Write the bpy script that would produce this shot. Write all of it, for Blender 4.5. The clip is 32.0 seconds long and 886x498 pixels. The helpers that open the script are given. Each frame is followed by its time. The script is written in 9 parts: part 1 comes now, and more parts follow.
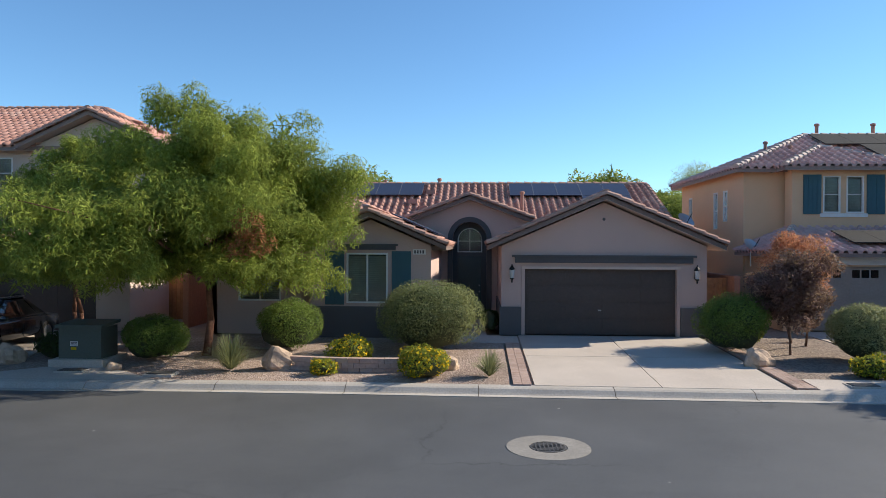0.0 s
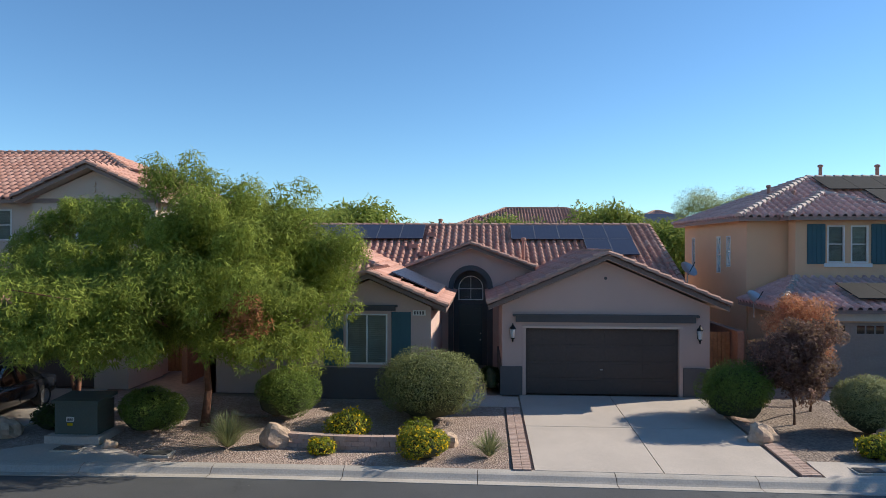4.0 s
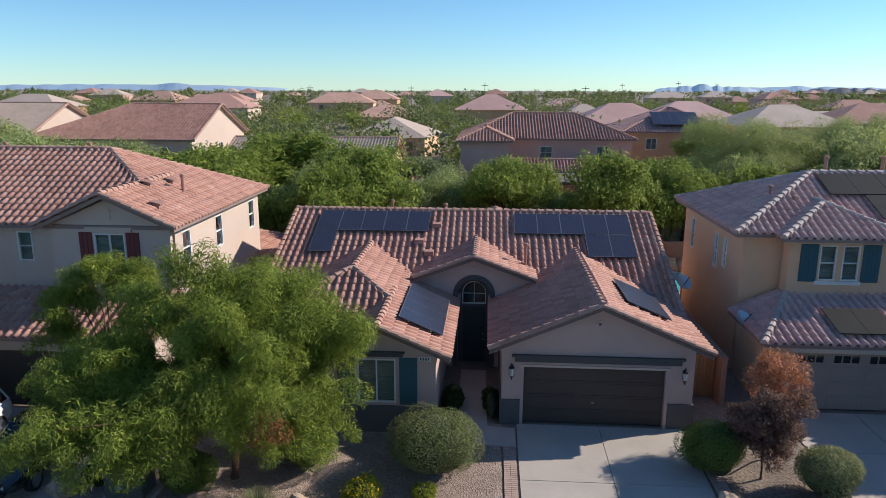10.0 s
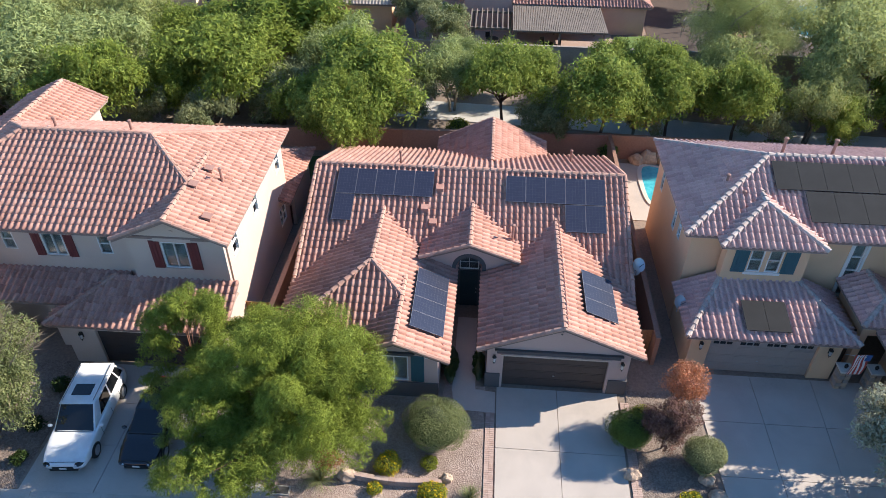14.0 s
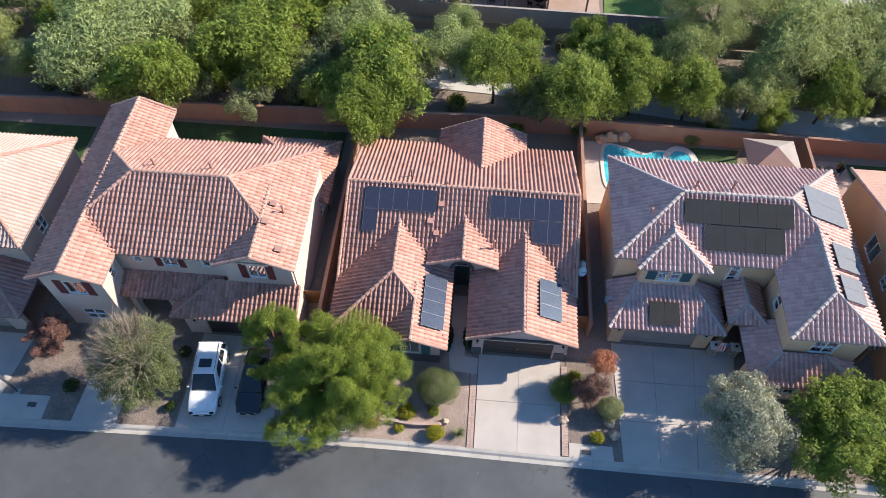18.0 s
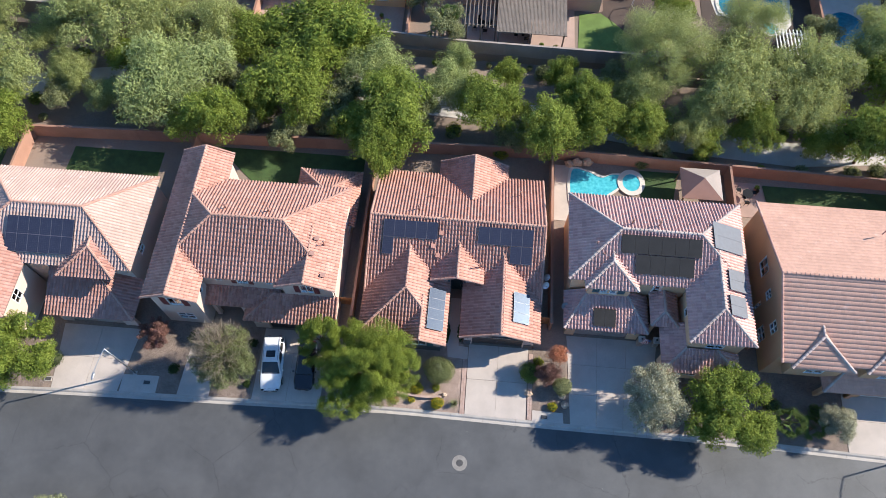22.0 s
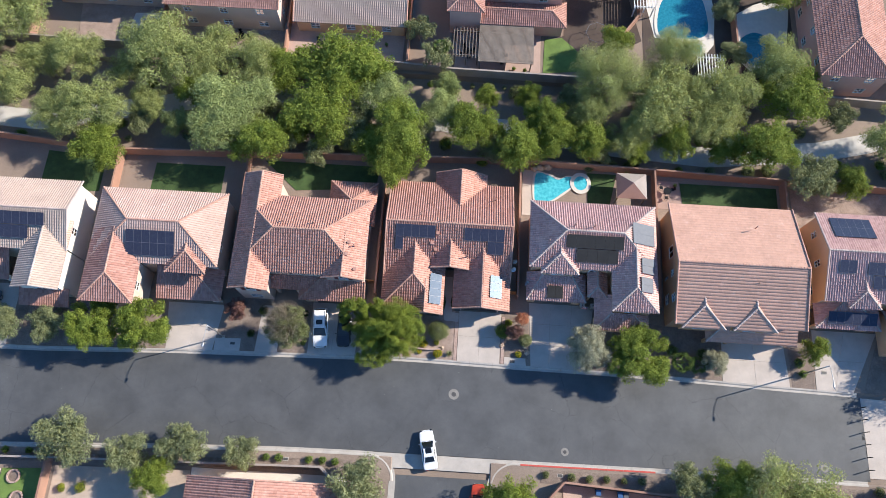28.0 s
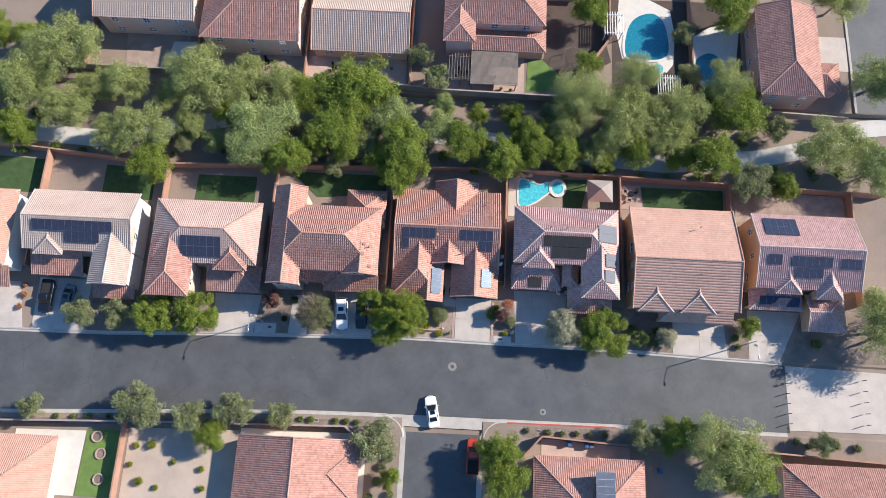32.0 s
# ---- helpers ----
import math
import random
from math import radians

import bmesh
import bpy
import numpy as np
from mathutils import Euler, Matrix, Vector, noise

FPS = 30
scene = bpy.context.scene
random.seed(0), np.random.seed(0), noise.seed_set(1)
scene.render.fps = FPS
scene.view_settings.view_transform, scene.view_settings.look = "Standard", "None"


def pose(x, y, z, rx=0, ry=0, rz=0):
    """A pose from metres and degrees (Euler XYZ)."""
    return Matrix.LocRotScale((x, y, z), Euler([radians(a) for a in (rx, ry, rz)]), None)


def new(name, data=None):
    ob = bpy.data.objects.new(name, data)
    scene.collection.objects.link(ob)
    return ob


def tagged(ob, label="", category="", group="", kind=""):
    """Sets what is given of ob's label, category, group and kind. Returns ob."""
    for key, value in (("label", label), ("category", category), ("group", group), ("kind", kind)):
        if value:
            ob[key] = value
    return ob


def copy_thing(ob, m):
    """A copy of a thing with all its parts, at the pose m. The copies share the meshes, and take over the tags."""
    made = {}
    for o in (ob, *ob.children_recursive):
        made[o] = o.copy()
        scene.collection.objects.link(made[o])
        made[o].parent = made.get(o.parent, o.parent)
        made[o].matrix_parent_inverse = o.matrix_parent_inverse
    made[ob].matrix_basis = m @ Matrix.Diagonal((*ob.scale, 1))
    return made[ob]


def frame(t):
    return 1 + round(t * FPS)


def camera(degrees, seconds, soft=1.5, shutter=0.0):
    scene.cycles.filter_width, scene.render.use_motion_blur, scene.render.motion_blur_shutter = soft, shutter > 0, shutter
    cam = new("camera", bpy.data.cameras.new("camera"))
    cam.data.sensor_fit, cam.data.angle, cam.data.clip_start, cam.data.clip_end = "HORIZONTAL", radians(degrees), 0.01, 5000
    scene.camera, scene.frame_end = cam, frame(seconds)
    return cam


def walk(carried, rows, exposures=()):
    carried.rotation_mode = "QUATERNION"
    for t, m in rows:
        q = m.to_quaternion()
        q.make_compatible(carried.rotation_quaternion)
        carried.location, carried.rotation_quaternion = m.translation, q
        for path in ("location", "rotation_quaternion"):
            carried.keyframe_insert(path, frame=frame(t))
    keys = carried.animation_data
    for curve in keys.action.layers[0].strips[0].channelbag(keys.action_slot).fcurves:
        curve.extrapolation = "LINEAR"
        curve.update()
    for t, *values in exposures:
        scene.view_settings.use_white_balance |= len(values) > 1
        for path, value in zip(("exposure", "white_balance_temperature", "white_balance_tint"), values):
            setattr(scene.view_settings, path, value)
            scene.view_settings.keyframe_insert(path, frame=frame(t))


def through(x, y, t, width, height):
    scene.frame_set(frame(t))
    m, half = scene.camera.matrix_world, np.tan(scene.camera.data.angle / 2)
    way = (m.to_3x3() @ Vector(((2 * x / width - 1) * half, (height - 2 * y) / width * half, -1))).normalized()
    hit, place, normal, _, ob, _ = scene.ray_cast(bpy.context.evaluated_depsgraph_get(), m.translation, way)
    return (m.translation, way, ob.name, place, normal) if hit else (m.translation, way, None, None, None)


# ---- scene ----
cam = camera(65.2, 32.0, 0.8)
PATH = [
    (0.0, 0.0, 0.0, 2.9, 89.61, -0.23, 3.0),
    (0.5, 0.003, 0.01, 3.021, 89.66, -0.22, 3.04),
    (1.0, 0.013, 0.021, 3.164, 89.7, -0.21, 3.08),
    (1.5, 0.015, 0.031, 3.362, 89.77, -0.19, 3.12),
    (2.0, 0.024, 0.041, 3.582, 89.81, -0.17, 3.17),
    (2.5, 0.053, 0.084, 3.816, 89.85, -0.15, 3.21),
    (3.0, 0.089, 0.137, 4.073, 89.87, -0.14, 3.24),
    (3.5, 0.099, 0.169, 4.359, 89.9, -0.14, 3.26),
    (5.5, 0.042, 0.209, 5.629, 89.97, -0.12, 3.4),
    (6.0, 0.045, 0.208, 5.958, 90.06, -0.09, 3.45),
    (6.5, 0.033, 0.208, 6.306, 90.09, -0.09, 3.47),
    (7.0, 0.054, 0.196, 6.659, 90.18, -0.05, 3.52),
    (7.5, 0.075, 0.162, 7.154, 90.16, -0.06, 3.58),
    (8.0, 0.074, 0.128, 7.711, 90.0, -0.02, 3.61),
    (8.5, 0.085, 0.105, 8.402, 87.44, -0.06, 3.68),
    (9.0, 0.098, 0.06, 9.29, 83.94, -0.1, 3.71),
    (9.5, 0.127, 0.025, 10.289, 80.46, -0.14, 3.77),
    (10.0, 0.177, -0.021, 11.423, 76.94, -0.14, 3.87),
    (10.5, 0.201, -0.036, 12.728, 73.5, -0.17, 3.92),
    (11.0, 0.223, -0.018, 14.185, 69.99, -0.22, 4.0),
    (11.5, 0.236, 0.0, 15.773, 66.51, -0.23, 4.08),
    (12.0, 0.236, 0.018, 17.511, 63.06, -0.27, 4.13),
    (12.5, 0.228, 0.067, 19.368, 59.63, -0.29, 4.2),
    (13.0, 0.219, 0.095, 21.368, 57.04, -0.29, 4.23),
    (13.5, 0.217, 0.111, 23.467, 54.54, -0.32, 4.28),
    (14.0, 0.213, 0.139, 25.576, 52.0, -0.36, 4.34),
    (14.5, 0.188, 0.123, 27.606, 49.66, -0.4, 4.35),
    (16.5, 0.125, 0.101, 37.031, 39.89, -0.5, 4.52),
    (17.0, 0.091, 0.084, 39.464, 37.93, -0.54, 4.56),
    (17.5, 0.057, 0.144, 41.908, 36.44, -0.58, 4.58),
    (18.0, 0.07, 0.159, 44.326, 35.0, -0.55, 4.63),
    (18.5, 0.036, 0.154, 46.759, 33.55, -0.57, 4.68),
    (19.0, 0.039, 0.169, 49.175, 32.08, -0.55, 4.72),
    (19.5, -0.009, 0.131, 51.628, 30.61, -0.58, 4.74),
    (20.0, -0.008, 0.169, 54.121, 29.24, -0.56, 4.81),
    (20.5, -0.097, 0.207, 56.567, 28.28, -0.61, 4.8),
    (21.0, -0.026, 0.179, 59.027, 27.84, -0.55, 4.88),
    (21.5, -0.082, 0.173, 61.467, 27.38, -0.58, 4.84),
    (22.0, -0.081, 0.125, 63.61, 26.91, -0.56, 4.65),
    (22.5, -0.103, 0.132, 65.137, 26.43, -0.56, 4.19),
    (23.0, -0.067, 0.139, 66.717, 25.95, -0.52, 3.95),
    (23.5, -0.064, 0.144, 68.85, 25.44, -0.49, 3.76),
    (24.0, -0.075, 0.095, 71.275, 24.95, -0.47, 3.61),
    (24.5, -0.128, 0.036, 73.76, 24.47, -0.49, 3.56),
    (26.5, 0.03, 0.13, 83.734, 20.82, -0.3, 3.59),
    (27.0, 0.037, 0.091, 86.184, 19.85, -0.28, 3.6),
    (27.5, 0.029, 0.129, 88.664, 18.94, -0.26, 3.58),
    (28.0, 0.014, 0.144, 91.122, 18.71, -0.24, 3.49),
    (28.5, 0.008, 0.139, 93.592, 18.72, -0.23, 3.35),
    (29.0, 0.005, 0.057, 96.04, 18.31, -0.21, 3.21),
    (29.5, 0.009, 0.04, 98.512, 17.84, -0.18, 3.1),
    (30.0, 0.013, 0.024, 100.983, 17.34, -0.16, 2.99),
    (30.5, 0.03, -0.004, 103.446, 16.86, -0.14, 2.93),
    (31.0, 0.023, 0.001, 105.916, 16.37, -0.13, 2.89),
    (31.5, 0.019, -0.005, 108.375, 15.87, -0.11, 2.87),
    (32.0, -0.0, -0.0, 110.854, 15.37, -0.1, 2.84),
]
walk(cam, [(t, pose(*row)) for t, *row in PATH], [(0, 0.55, 6850, 9), (3.5, 0.42, 6750, 9), (6, 0.0, 6380, 9), (9, -0.15, 6350, 9), (10, 0.15, 6430, 10), (11, 0.5, 6530, 11), (13, 0.94, 6530, 11), (20, 0.9, 6450, 11), (32, 0.76, 6380, 11)])

# ---- world, sun ----
SUN = Vector((1.56, 0.52, 1.0)).normalized()
world = bpy.data.worlds.new("sky")
scene.world = world
world.use_nodes = True
wn = world.node_tree.nodes
sky = wn.new("ShaderNodeTexSky")
sky.sky_type = "NISHITA"
sky.sun_disc = False
sky.sun_elevation = math.asin(SUN.z)
sky.sun_rotation = math.atan2(SUN.x, SUN.y)
sky.altitude = 900
sky.air_density, sky.dust_density, sky.ozone_density = 1.0, 0.0, 4.0
wn["Background"].inputs[1].default_value = 0.118
tone = wn.new("ShaderNodeMix")
tone.data_type, tone.blend_type = "RGBA", "MULTIPLY"
tone.inputs[0].default_value, tone.inputs[7].default_value = 1.0, (0.76, 1.0, 1.12, 1)
world.node_tree.links.new(sky.outputs[0], tone.inputs[6])
world.node_tree.links.new(tone.outputs[2], wn["Background"].inputs[0])
sun_data = bpy.data.lights.new("sun", "SUN")
sun_data.energy, sun_data.angle, sun_data.color = 4.8, radians(0.55), (1.0, 0.93, 0.82)
sun = new("sun", sun_data)
sun.rotation_euler = SUN.to_track_quat("Z", "Y").to_euler()

# ---- materials ----
def nodes_of(name):
    m = bpy.data.materials.new(name)
    m.use_nodes = True
    nt = m.node_tree
    return m, nt, nt.nodes["Principled BSDF"]


def noise_node(nt, scale, detail=4.0, rough=0.6):
    n = nt.nodes.new("ShaderNodeTexNoise")
    n.inputs["Scale"].default_value, n.inputs["Detail"].default_value, n.inputs["Roughness"].default_value = scale, detail, rough
    geo = nt.nodes.new("ShaderNodeNewGeometry")
    nt.links.new(geo.outputs["Position"], n.inputs["Vector"])
    return n


def ramp(nt, fac, c0, c1, lo=0.3, hi=0.7):
    r = nt.nodes.new("ShaderNodeValToRGB")
    r.color_ramp.elements[0].position, r.color_ramp.elements[1].position = lo, hi
    r.color_ramp.elements[0].color, r.color_ramp.elements[1].color = (*c0, 1), (*c1, 1)
    nt.links.new(fac, r.inputs[0])
    return r.outputs[0]


def mixc(nt, a, b, fac, kind="MIX"):
    m = nt.nodes.new("ShaderNodeMix")
    m.data_type, m.blend_type = "RGBA", kind
    for sock, v in ((m.inputs[0], fac), (m.inputs[6], a), (m.inputs[7], b)):
        if isinstance(v, (int, float)):
            sock.default_value = v
        elif isinstance(v, tuple):
            sock.default_value = (*v, 1)
        else:
            nt.links.new(v, sock)
    return m.outputs[2]


def bump(nt, bsdf, height, strength, dist=0.02):
    b = nt.nodes.new("ShaderNodeBump")
    b.inputs["Strength"].default_value, b.inputs["Distance"].default_value = strength, dist
    nt.links.new(height, b.inputs["Height"])
    nt.links.new(b.outputs[0], bsdf.inputs["Normal"])


def shade(c, k):
    return tuple(min(1.0, v * k) for v in c)


def surface(name, c, rough=0.85, fine=20.0, coarse=0.6, vary=0.16, relief=0.3, metal=0.0, dist=0.02):
    """A matt surface with grain and large soft stains."""
    m, nt, bsdf = nodes_of(name)
    a = noise_node(nt, fine, 5)
    b = noise_node(nt, coarse, 4)
    ca = ramp(nt, a.outputs[0], shade(c, 1 - vary), shade(c, 1 + vary))
    cb = ramp(nt, b.outputs[0], (1 - vary,) * 3, (1 + vary * 0.6,) * 3)
    nt.links.new(mixc(nt, ca, cb, 1.0, "MULTIPLY"), bsdf.inputs["Base Color"])
    bsdf.inputs["Roughness"].default_value, bsdf.inputs["Metallic"].default_value = rough, metal
    if relief:
        bump(nt, bsdf, a.outputs[0], relief, dist)
    return m


def pieces(name, cols, rough=0.85, fine=14.0, relief=0.25, spot=None, stain=0.18):
    """Tiles, bricks and stones: every loose piece has its own shade out of cols."""
    m, nt, bsdf = nodes_of(name)
    geo = nt.nodes.new("ShaderNodeNewGeometry")
    info = nt.nodes.new("ShaderNodeObjectInfo")
    add = nt.nodes.new("ShaderNodeMath")
    add.operation = "ADD"
    nt.links.new(geo.outputs["Random Per Island"], add.inputs[0])
    nt.links.new(info.outputs["Random"], add.inputs[1])
    fr = nt.nodes.new("ShaderNodeMath")
    fr.operation = "FRACT"
    nt.links.new(add.outputs[0], fr.inputs[0])
    r = nt.nodes.new("ShaderNodeValToRGB")
    while len(r.color_ramp.elements) < len(cols):
        r.color_ramp.elements.new(0.5)
    for i, c in enumerate(cols):
        r.color_ramp.elements[i].position = i / max(1, len(cols) - 1)
        r.color_ramp.elements[i].color = (*c, 1)
    nt.links.new(fr.outputs[0], r.inputs[0])
    a = noise_node(nt, fine, 5)
    b = noise_node(nt, 0.35, 4)
    grain = ramp(nt, a.outputs[0], (0.82,) * 3, (1.1,) * 3)
    large = ramp(nt, b.outputs[0], (1 - stain,) * 3, (1.08,) * 3)
    col = mixc(nt, mixc(nt, r.outputs[0], grain, 1.0, "MULTIPLY"), large, 1.0, "MULTIPLY")
    if spot:
        s = noise_node(nt, 1.1, 3)
        col = mixc(nt, col, spot, ramp(nt, s.outputs[0], (0, 0, 0), (0.55,) * 3, 0.62, 0.75))
    nt.links.new(col, bsdf.inputs["Base Color"])
    bsdf.inputs["Roughness"].default_value = rough
    bump(nt, bsdf, a.outputs[0], relief, 0.01)
    return m


def foliage(name, cols, through=0.35):
    """Leaves: own tint for each, light through the blade."""
    m, nt, bsdf = nodes_of(name)
    geo = nt.nodes.new("ShaderNodeNewGeometry")
    r = nt.nodes.new("ShaderNodeValToRGB")
    while len(r.color_ramp.elements) < len(cols):
        r.color_ramp.elements.new(0.5)
    for i, c in enumerate(cols):
        r.color_ramp.elements[i].position = i / max(1, len(cols) - 1)
        r.color_ramp.elements[i].color = (*c, 1)
    nt.links.new(geo.outputs["Random Per Island"], r.inputs[0])
    b = noise_node(nt, 0.9, 3)
    col = mixc(nt, r.outputs[0], ramp(nt, b.outputs[0], (0.72, 0.75, 0.7), (1.25, 1.2, 1.05)), 1.0, "MULTIPLY")
    nt.links.new(col, bsdf.inputs["Base Color"])
    bsdf.inputs["Roughness"].default_value = 0.65
    bsdf.inputs["Specular IOR Level"].default_value = 0.15
    tr = nt.nodes.new("ShaderNodeBsdfTranslucent")
    nt.links.new(mixc(nt, col, (1.0, 1.0, 0.45), 0.12), tr.inputs[0])
    mix = nt.nodes.new("ShaderNodeMixShader")
    mix.inputs[0].default_value = through
    nt.links.new(bsdf.outputs[0], mix.inputs[1])
    nt.links.new(tr.outputs[0], mix.inputs[2])
    nt.links.new(mix.outputs[0], nt.nodes["Material Output"].inputs[0])
    return m


def glossy(name, c, rough=0.2, metal=0.0, coat=0.0):
    m, nt, bsdf = nodes_of(name)
    bsdf.inputs["Base Color"].default_value = (*c, 1)
    bsdf.inputs["Roughness"].default_value, bsdf.inputs["Metallic"].default_value = rough, metal
    bsdf.inputs["Coat Weight"].default_value = coat
    a = noise_node(nt, 3.0, 3)
    nt.links.new(ramp(nt, a.outputs[0], shade(c, 0.92), shade(c, 1.06)), bsdf.inputs["Base Color"])
    return m


def asphalt():
    """Dark worn asphalt with aggregate grain, wide tonal drifts and fine cracks."""
    m, nt, bsdf = nodes_of("asphalt")
    a, b, w = noise_node(nt, 70, 6, 0.7), noise_node(nt, 0.22, 4), noise_node(nt, 1.3, 5)
    col = mixc(nt, ramp(nt, a.outputs[0], (0.059, 0.060, 0.061), (0.106, 0.107, 0.108)), ramp(nt, b.outputs[0], (0.8,) * 3, (1.2,) * 3), 1.0, "MULTIPLY")
    col = mixc(nt, col, ramp(nt, w.outputs[0], (0.93,) * 3, (1.06,) * 3), 1.0, "MULTIPLY")
    v = nt.nodes.new("ShaderNodeTexVoronoi")
    v.feature = "DISTANCE_TO_EDGE"
    v.inputs["Scale"].default_value = 0.16
    warp = nt.nodes.new("ShaderNodeVectorMath")
    warp.operation = "ADD"
    geo = nt.nodes.new("ShaderNodeNewGeometry")
    nt.links.new(geo.outputs["Position"], warp.inputs[0])
    sc = nt.nodes.new("ShaderNodeVectorMath")
    sc.operation = "SCALE"
    sc.inputs["Scale"].default_value = 1.0
    nt.links.new(noise_node(nt, 0.8, 5, 0.7).outputs["Color"], sc.inputs[0])
    nt.links.new(sc.outputs[0], warp.inputs[1])
    nt.links.new(warp.outputs[0], v.inputs["Vector"])
    crack = ramp(nt, v.outputs["Distance"], (1, 1, 1), (0, 0, 0), 0.0012, 0.0042)
    part_ = ramp(nt, noise_node(nt, 0.15, 2).outputs[0], (0, 0, 0), (1, 1, 1), 0.44, 0.54)
    fl = nt.nodes.new("ShaderNodeTexVoronoi")
    fl.inputs["Scale"].default_value = 0.9
    nt.links.new(geo.outputs["Position"], fl.inputs["Vector"])
    col = mixc(nt, col, (0.42, 0.40, 0.37), ramp(nt, fl.outputs["Distance"], (0.8,) * 3, (0, 0, 0), 0.018, 0.03))
    col = mixc(nt, col, (0.042, 0.042, 0.042), mixc(nt, crack, part_, 1.0, "MULTIPLY"))
    nt.links.new(col, bsdf.inputs["Base Color"])
    bsdf.inputs["Roughness"].default_value = 0.62
    bump(nt, bsdf, a.outputs[0], 0.5, 0.006)
    return m


def gravel(name, c0, c1, scale=22.0):
    """Loose stones, each with its own tint."""
    m, nt, bsdf = nodes_of(name)
    v = nt.nodes.new("ShaderNodeTexVoronoi")
    v.inputs["Scale"].default_value = scale
    geo = nt.nodes.new("ShaderNodeNewGeometry")
    nt.links.new(geo.outputs["Position"], v.inputs["Vector"])
    sep = nt.nodes.new("ShaderNodeSeparateColor")
    nt.links.new(v.outputs["Color"], sep.inputs[0])
    col = mixc(nt, c0, c1, sep.outputs[0])
    col = mixc(nt, col, ramp(nt, noise_node(nt, 0.7, 4).outputs[0], (0.75,) * 3, (1.15,) * 3), 1.0, "MULTIPLY")
    nt.links.new(col, bsdf.inputs["Base Color"])
    bsdf.inputs["Roughness"].default_value = 0.95
    bump(nt, bsdf, v.outputs["Distance"], 0.9, 0.03)
    return m


def water(name, c0, c1):
    m, nt, bsdf = nodes_of(name)
    w = noise_node(nt, 2.6, 4)
    nt.links.new(ramp(nt, w.outputs[0], c0, c1), bsdf.inputs["Base Color"])
    bsdf.inputs["Roughness"].default_value = 0.06
    bump(nt, bsdf, w.outputs[0], 0.2, 0.05)
    return m


ASPHALT = asphalt()
CONCRETE = surface("concrete", (0.50, 0.43, 0.37), 0.85, 30, 0.5, 0.13, 0.15)
KERB = surface("kerb_concrete", (0.44, 0.395, 0.345), 0.85, 25, 0.9, 0.14, 0.15)
COLLAR = surface("manhole_collar", (0.25, 0.23, 0.205), 0.85, 25, 2.0, 0.16, 0.15)
PATHC = surface("path_concrete", (0.55, 0.51, 0.46), 0.85, 20, 0.6, 0.12, 0.1)
GRAVEL = gravel("pink_gravel", (0.27, 0.185, 0.145), (0.45, 0.345, 0.285))
EARTH = gravel("brown_gravel", (0.17, 0.125, 0.10), (0.29, 0.225, 0.18), 16)
SAND = surface("pale_sand", (0.46, 0.36, 0.28), 0.95, 10, 0.25, 0.14, 0.3)
DIRT = surface("dry_ground", (0.27, 0.205, 0.16), 0.95, 8, 0.12, 0.2, 0.3)
LAWN = surface("lawn", (0.048, 0.088, 0.024), 0.9, 40, 0.8, 0.35, 0.8)
DARKSOIL = surface("dark_soil", (0.085, 0.062, 0.05), 0.95, 14, 0.4, 0.25, 0.5)
TURF = surface("artificial_turf", (0.13, 0.205, 0.045), 0.85, 60, 0.8, 0.2, 0.6)
PAVER = pieces("paver_brick", [(0.42, 0.28, 0.225), (0.50, 0.36, 0.30), (0.46, 0.32, 0.26)])
BLOCK = pieces("block_wall", [(0.36, 0.19, 0.13), (0.42, 0.24, 0.17), (0.33, 0.18, 0.125)], 0.9, 10)
BLOCKG = pieces("grey_block", [(0.33, 0.28, 0.25), (0.38, 0.32, 0.28)], 0.9, 10)
ROCK = surface("boulder", (0.50, 0.36, 0.26), 0.9, 6, 1.2, 0.25, 0.8, dist=0.05)
TILE_RED = pieces("clay_tile_red", [(0.40, 0.197, 0.147), (0.48, 0.25, 0.192), (0.53, 0.29, 0.228), (0.44, 0.222, 0.17)], spot=(0.58, 0.42, 0.35), stain=0.12)
TILE_SALMON = pieces("clay_tile_salmon", [(0.53, 0.305, 0.225), (0.60, 0.345, 0.255), (0.565, 0.325, 0.24)], stain=0.1, spot=(0.70, 0.46, 0.38))
TILE_BROWN = pieces("clay_tile_brown", [(0.51, 0.30, 0.265), (0.59, 0.36, 0.315), (0.65, 0.41, 0.36), (0.54, 0.32, 0.285)], stain=0.12)
TILE_ROSE = pieces("clay_tile_rose", [(0.53, 0.36, 0.29), (0.58, 0.40, 0.33), (0.55, 0.375, 0.305)], stain=0.12, spot=(0.74, 0.64, 0.57))
TILE_TAN = pieces("clay_tile_tan", [(0.50, 0.38, 0.31), (0.56, 0.43, 0.35), (0.53, 0.40, 0.32)], stain=0.1)
CAP_PALE = pieces("ridge_mortar", [(0.46, 0.36, 0.31), (0.55, 0.45, 0.40)])
CAP_RED = pieces("ridge_cap_red", [(0.456, 0.247, 0.182), (0.540, 0.325, 0.247)])
STUCCO_TAUPE = surface("stucco_taupe", (0.55, 0.39, 0.335), 0.92, 45, 0.5, 0.06, 0.35)
STUCCO_PEACH = surface("stucco_peach", (0.72, 0.455, 0.275), 0.92, 45, 0.5, 0.06, 0.35)
STUCCO_CREAM = surface("stucco_cream", (0.60, 0.46, 0.375), 0.92, 45, 0.5, 0.06, 0.35)
STUCCO_ORANGE = surface("stucco_orange", (0.58, 0.345, 0.19), 0.92, 45, 0.5, 0.07, 0.35)
STUCCO_PINK = surface("stucco_pink", (0.60, 0.37, 0.30), 0.92, 45, 0.5, 0.07, 0.35)
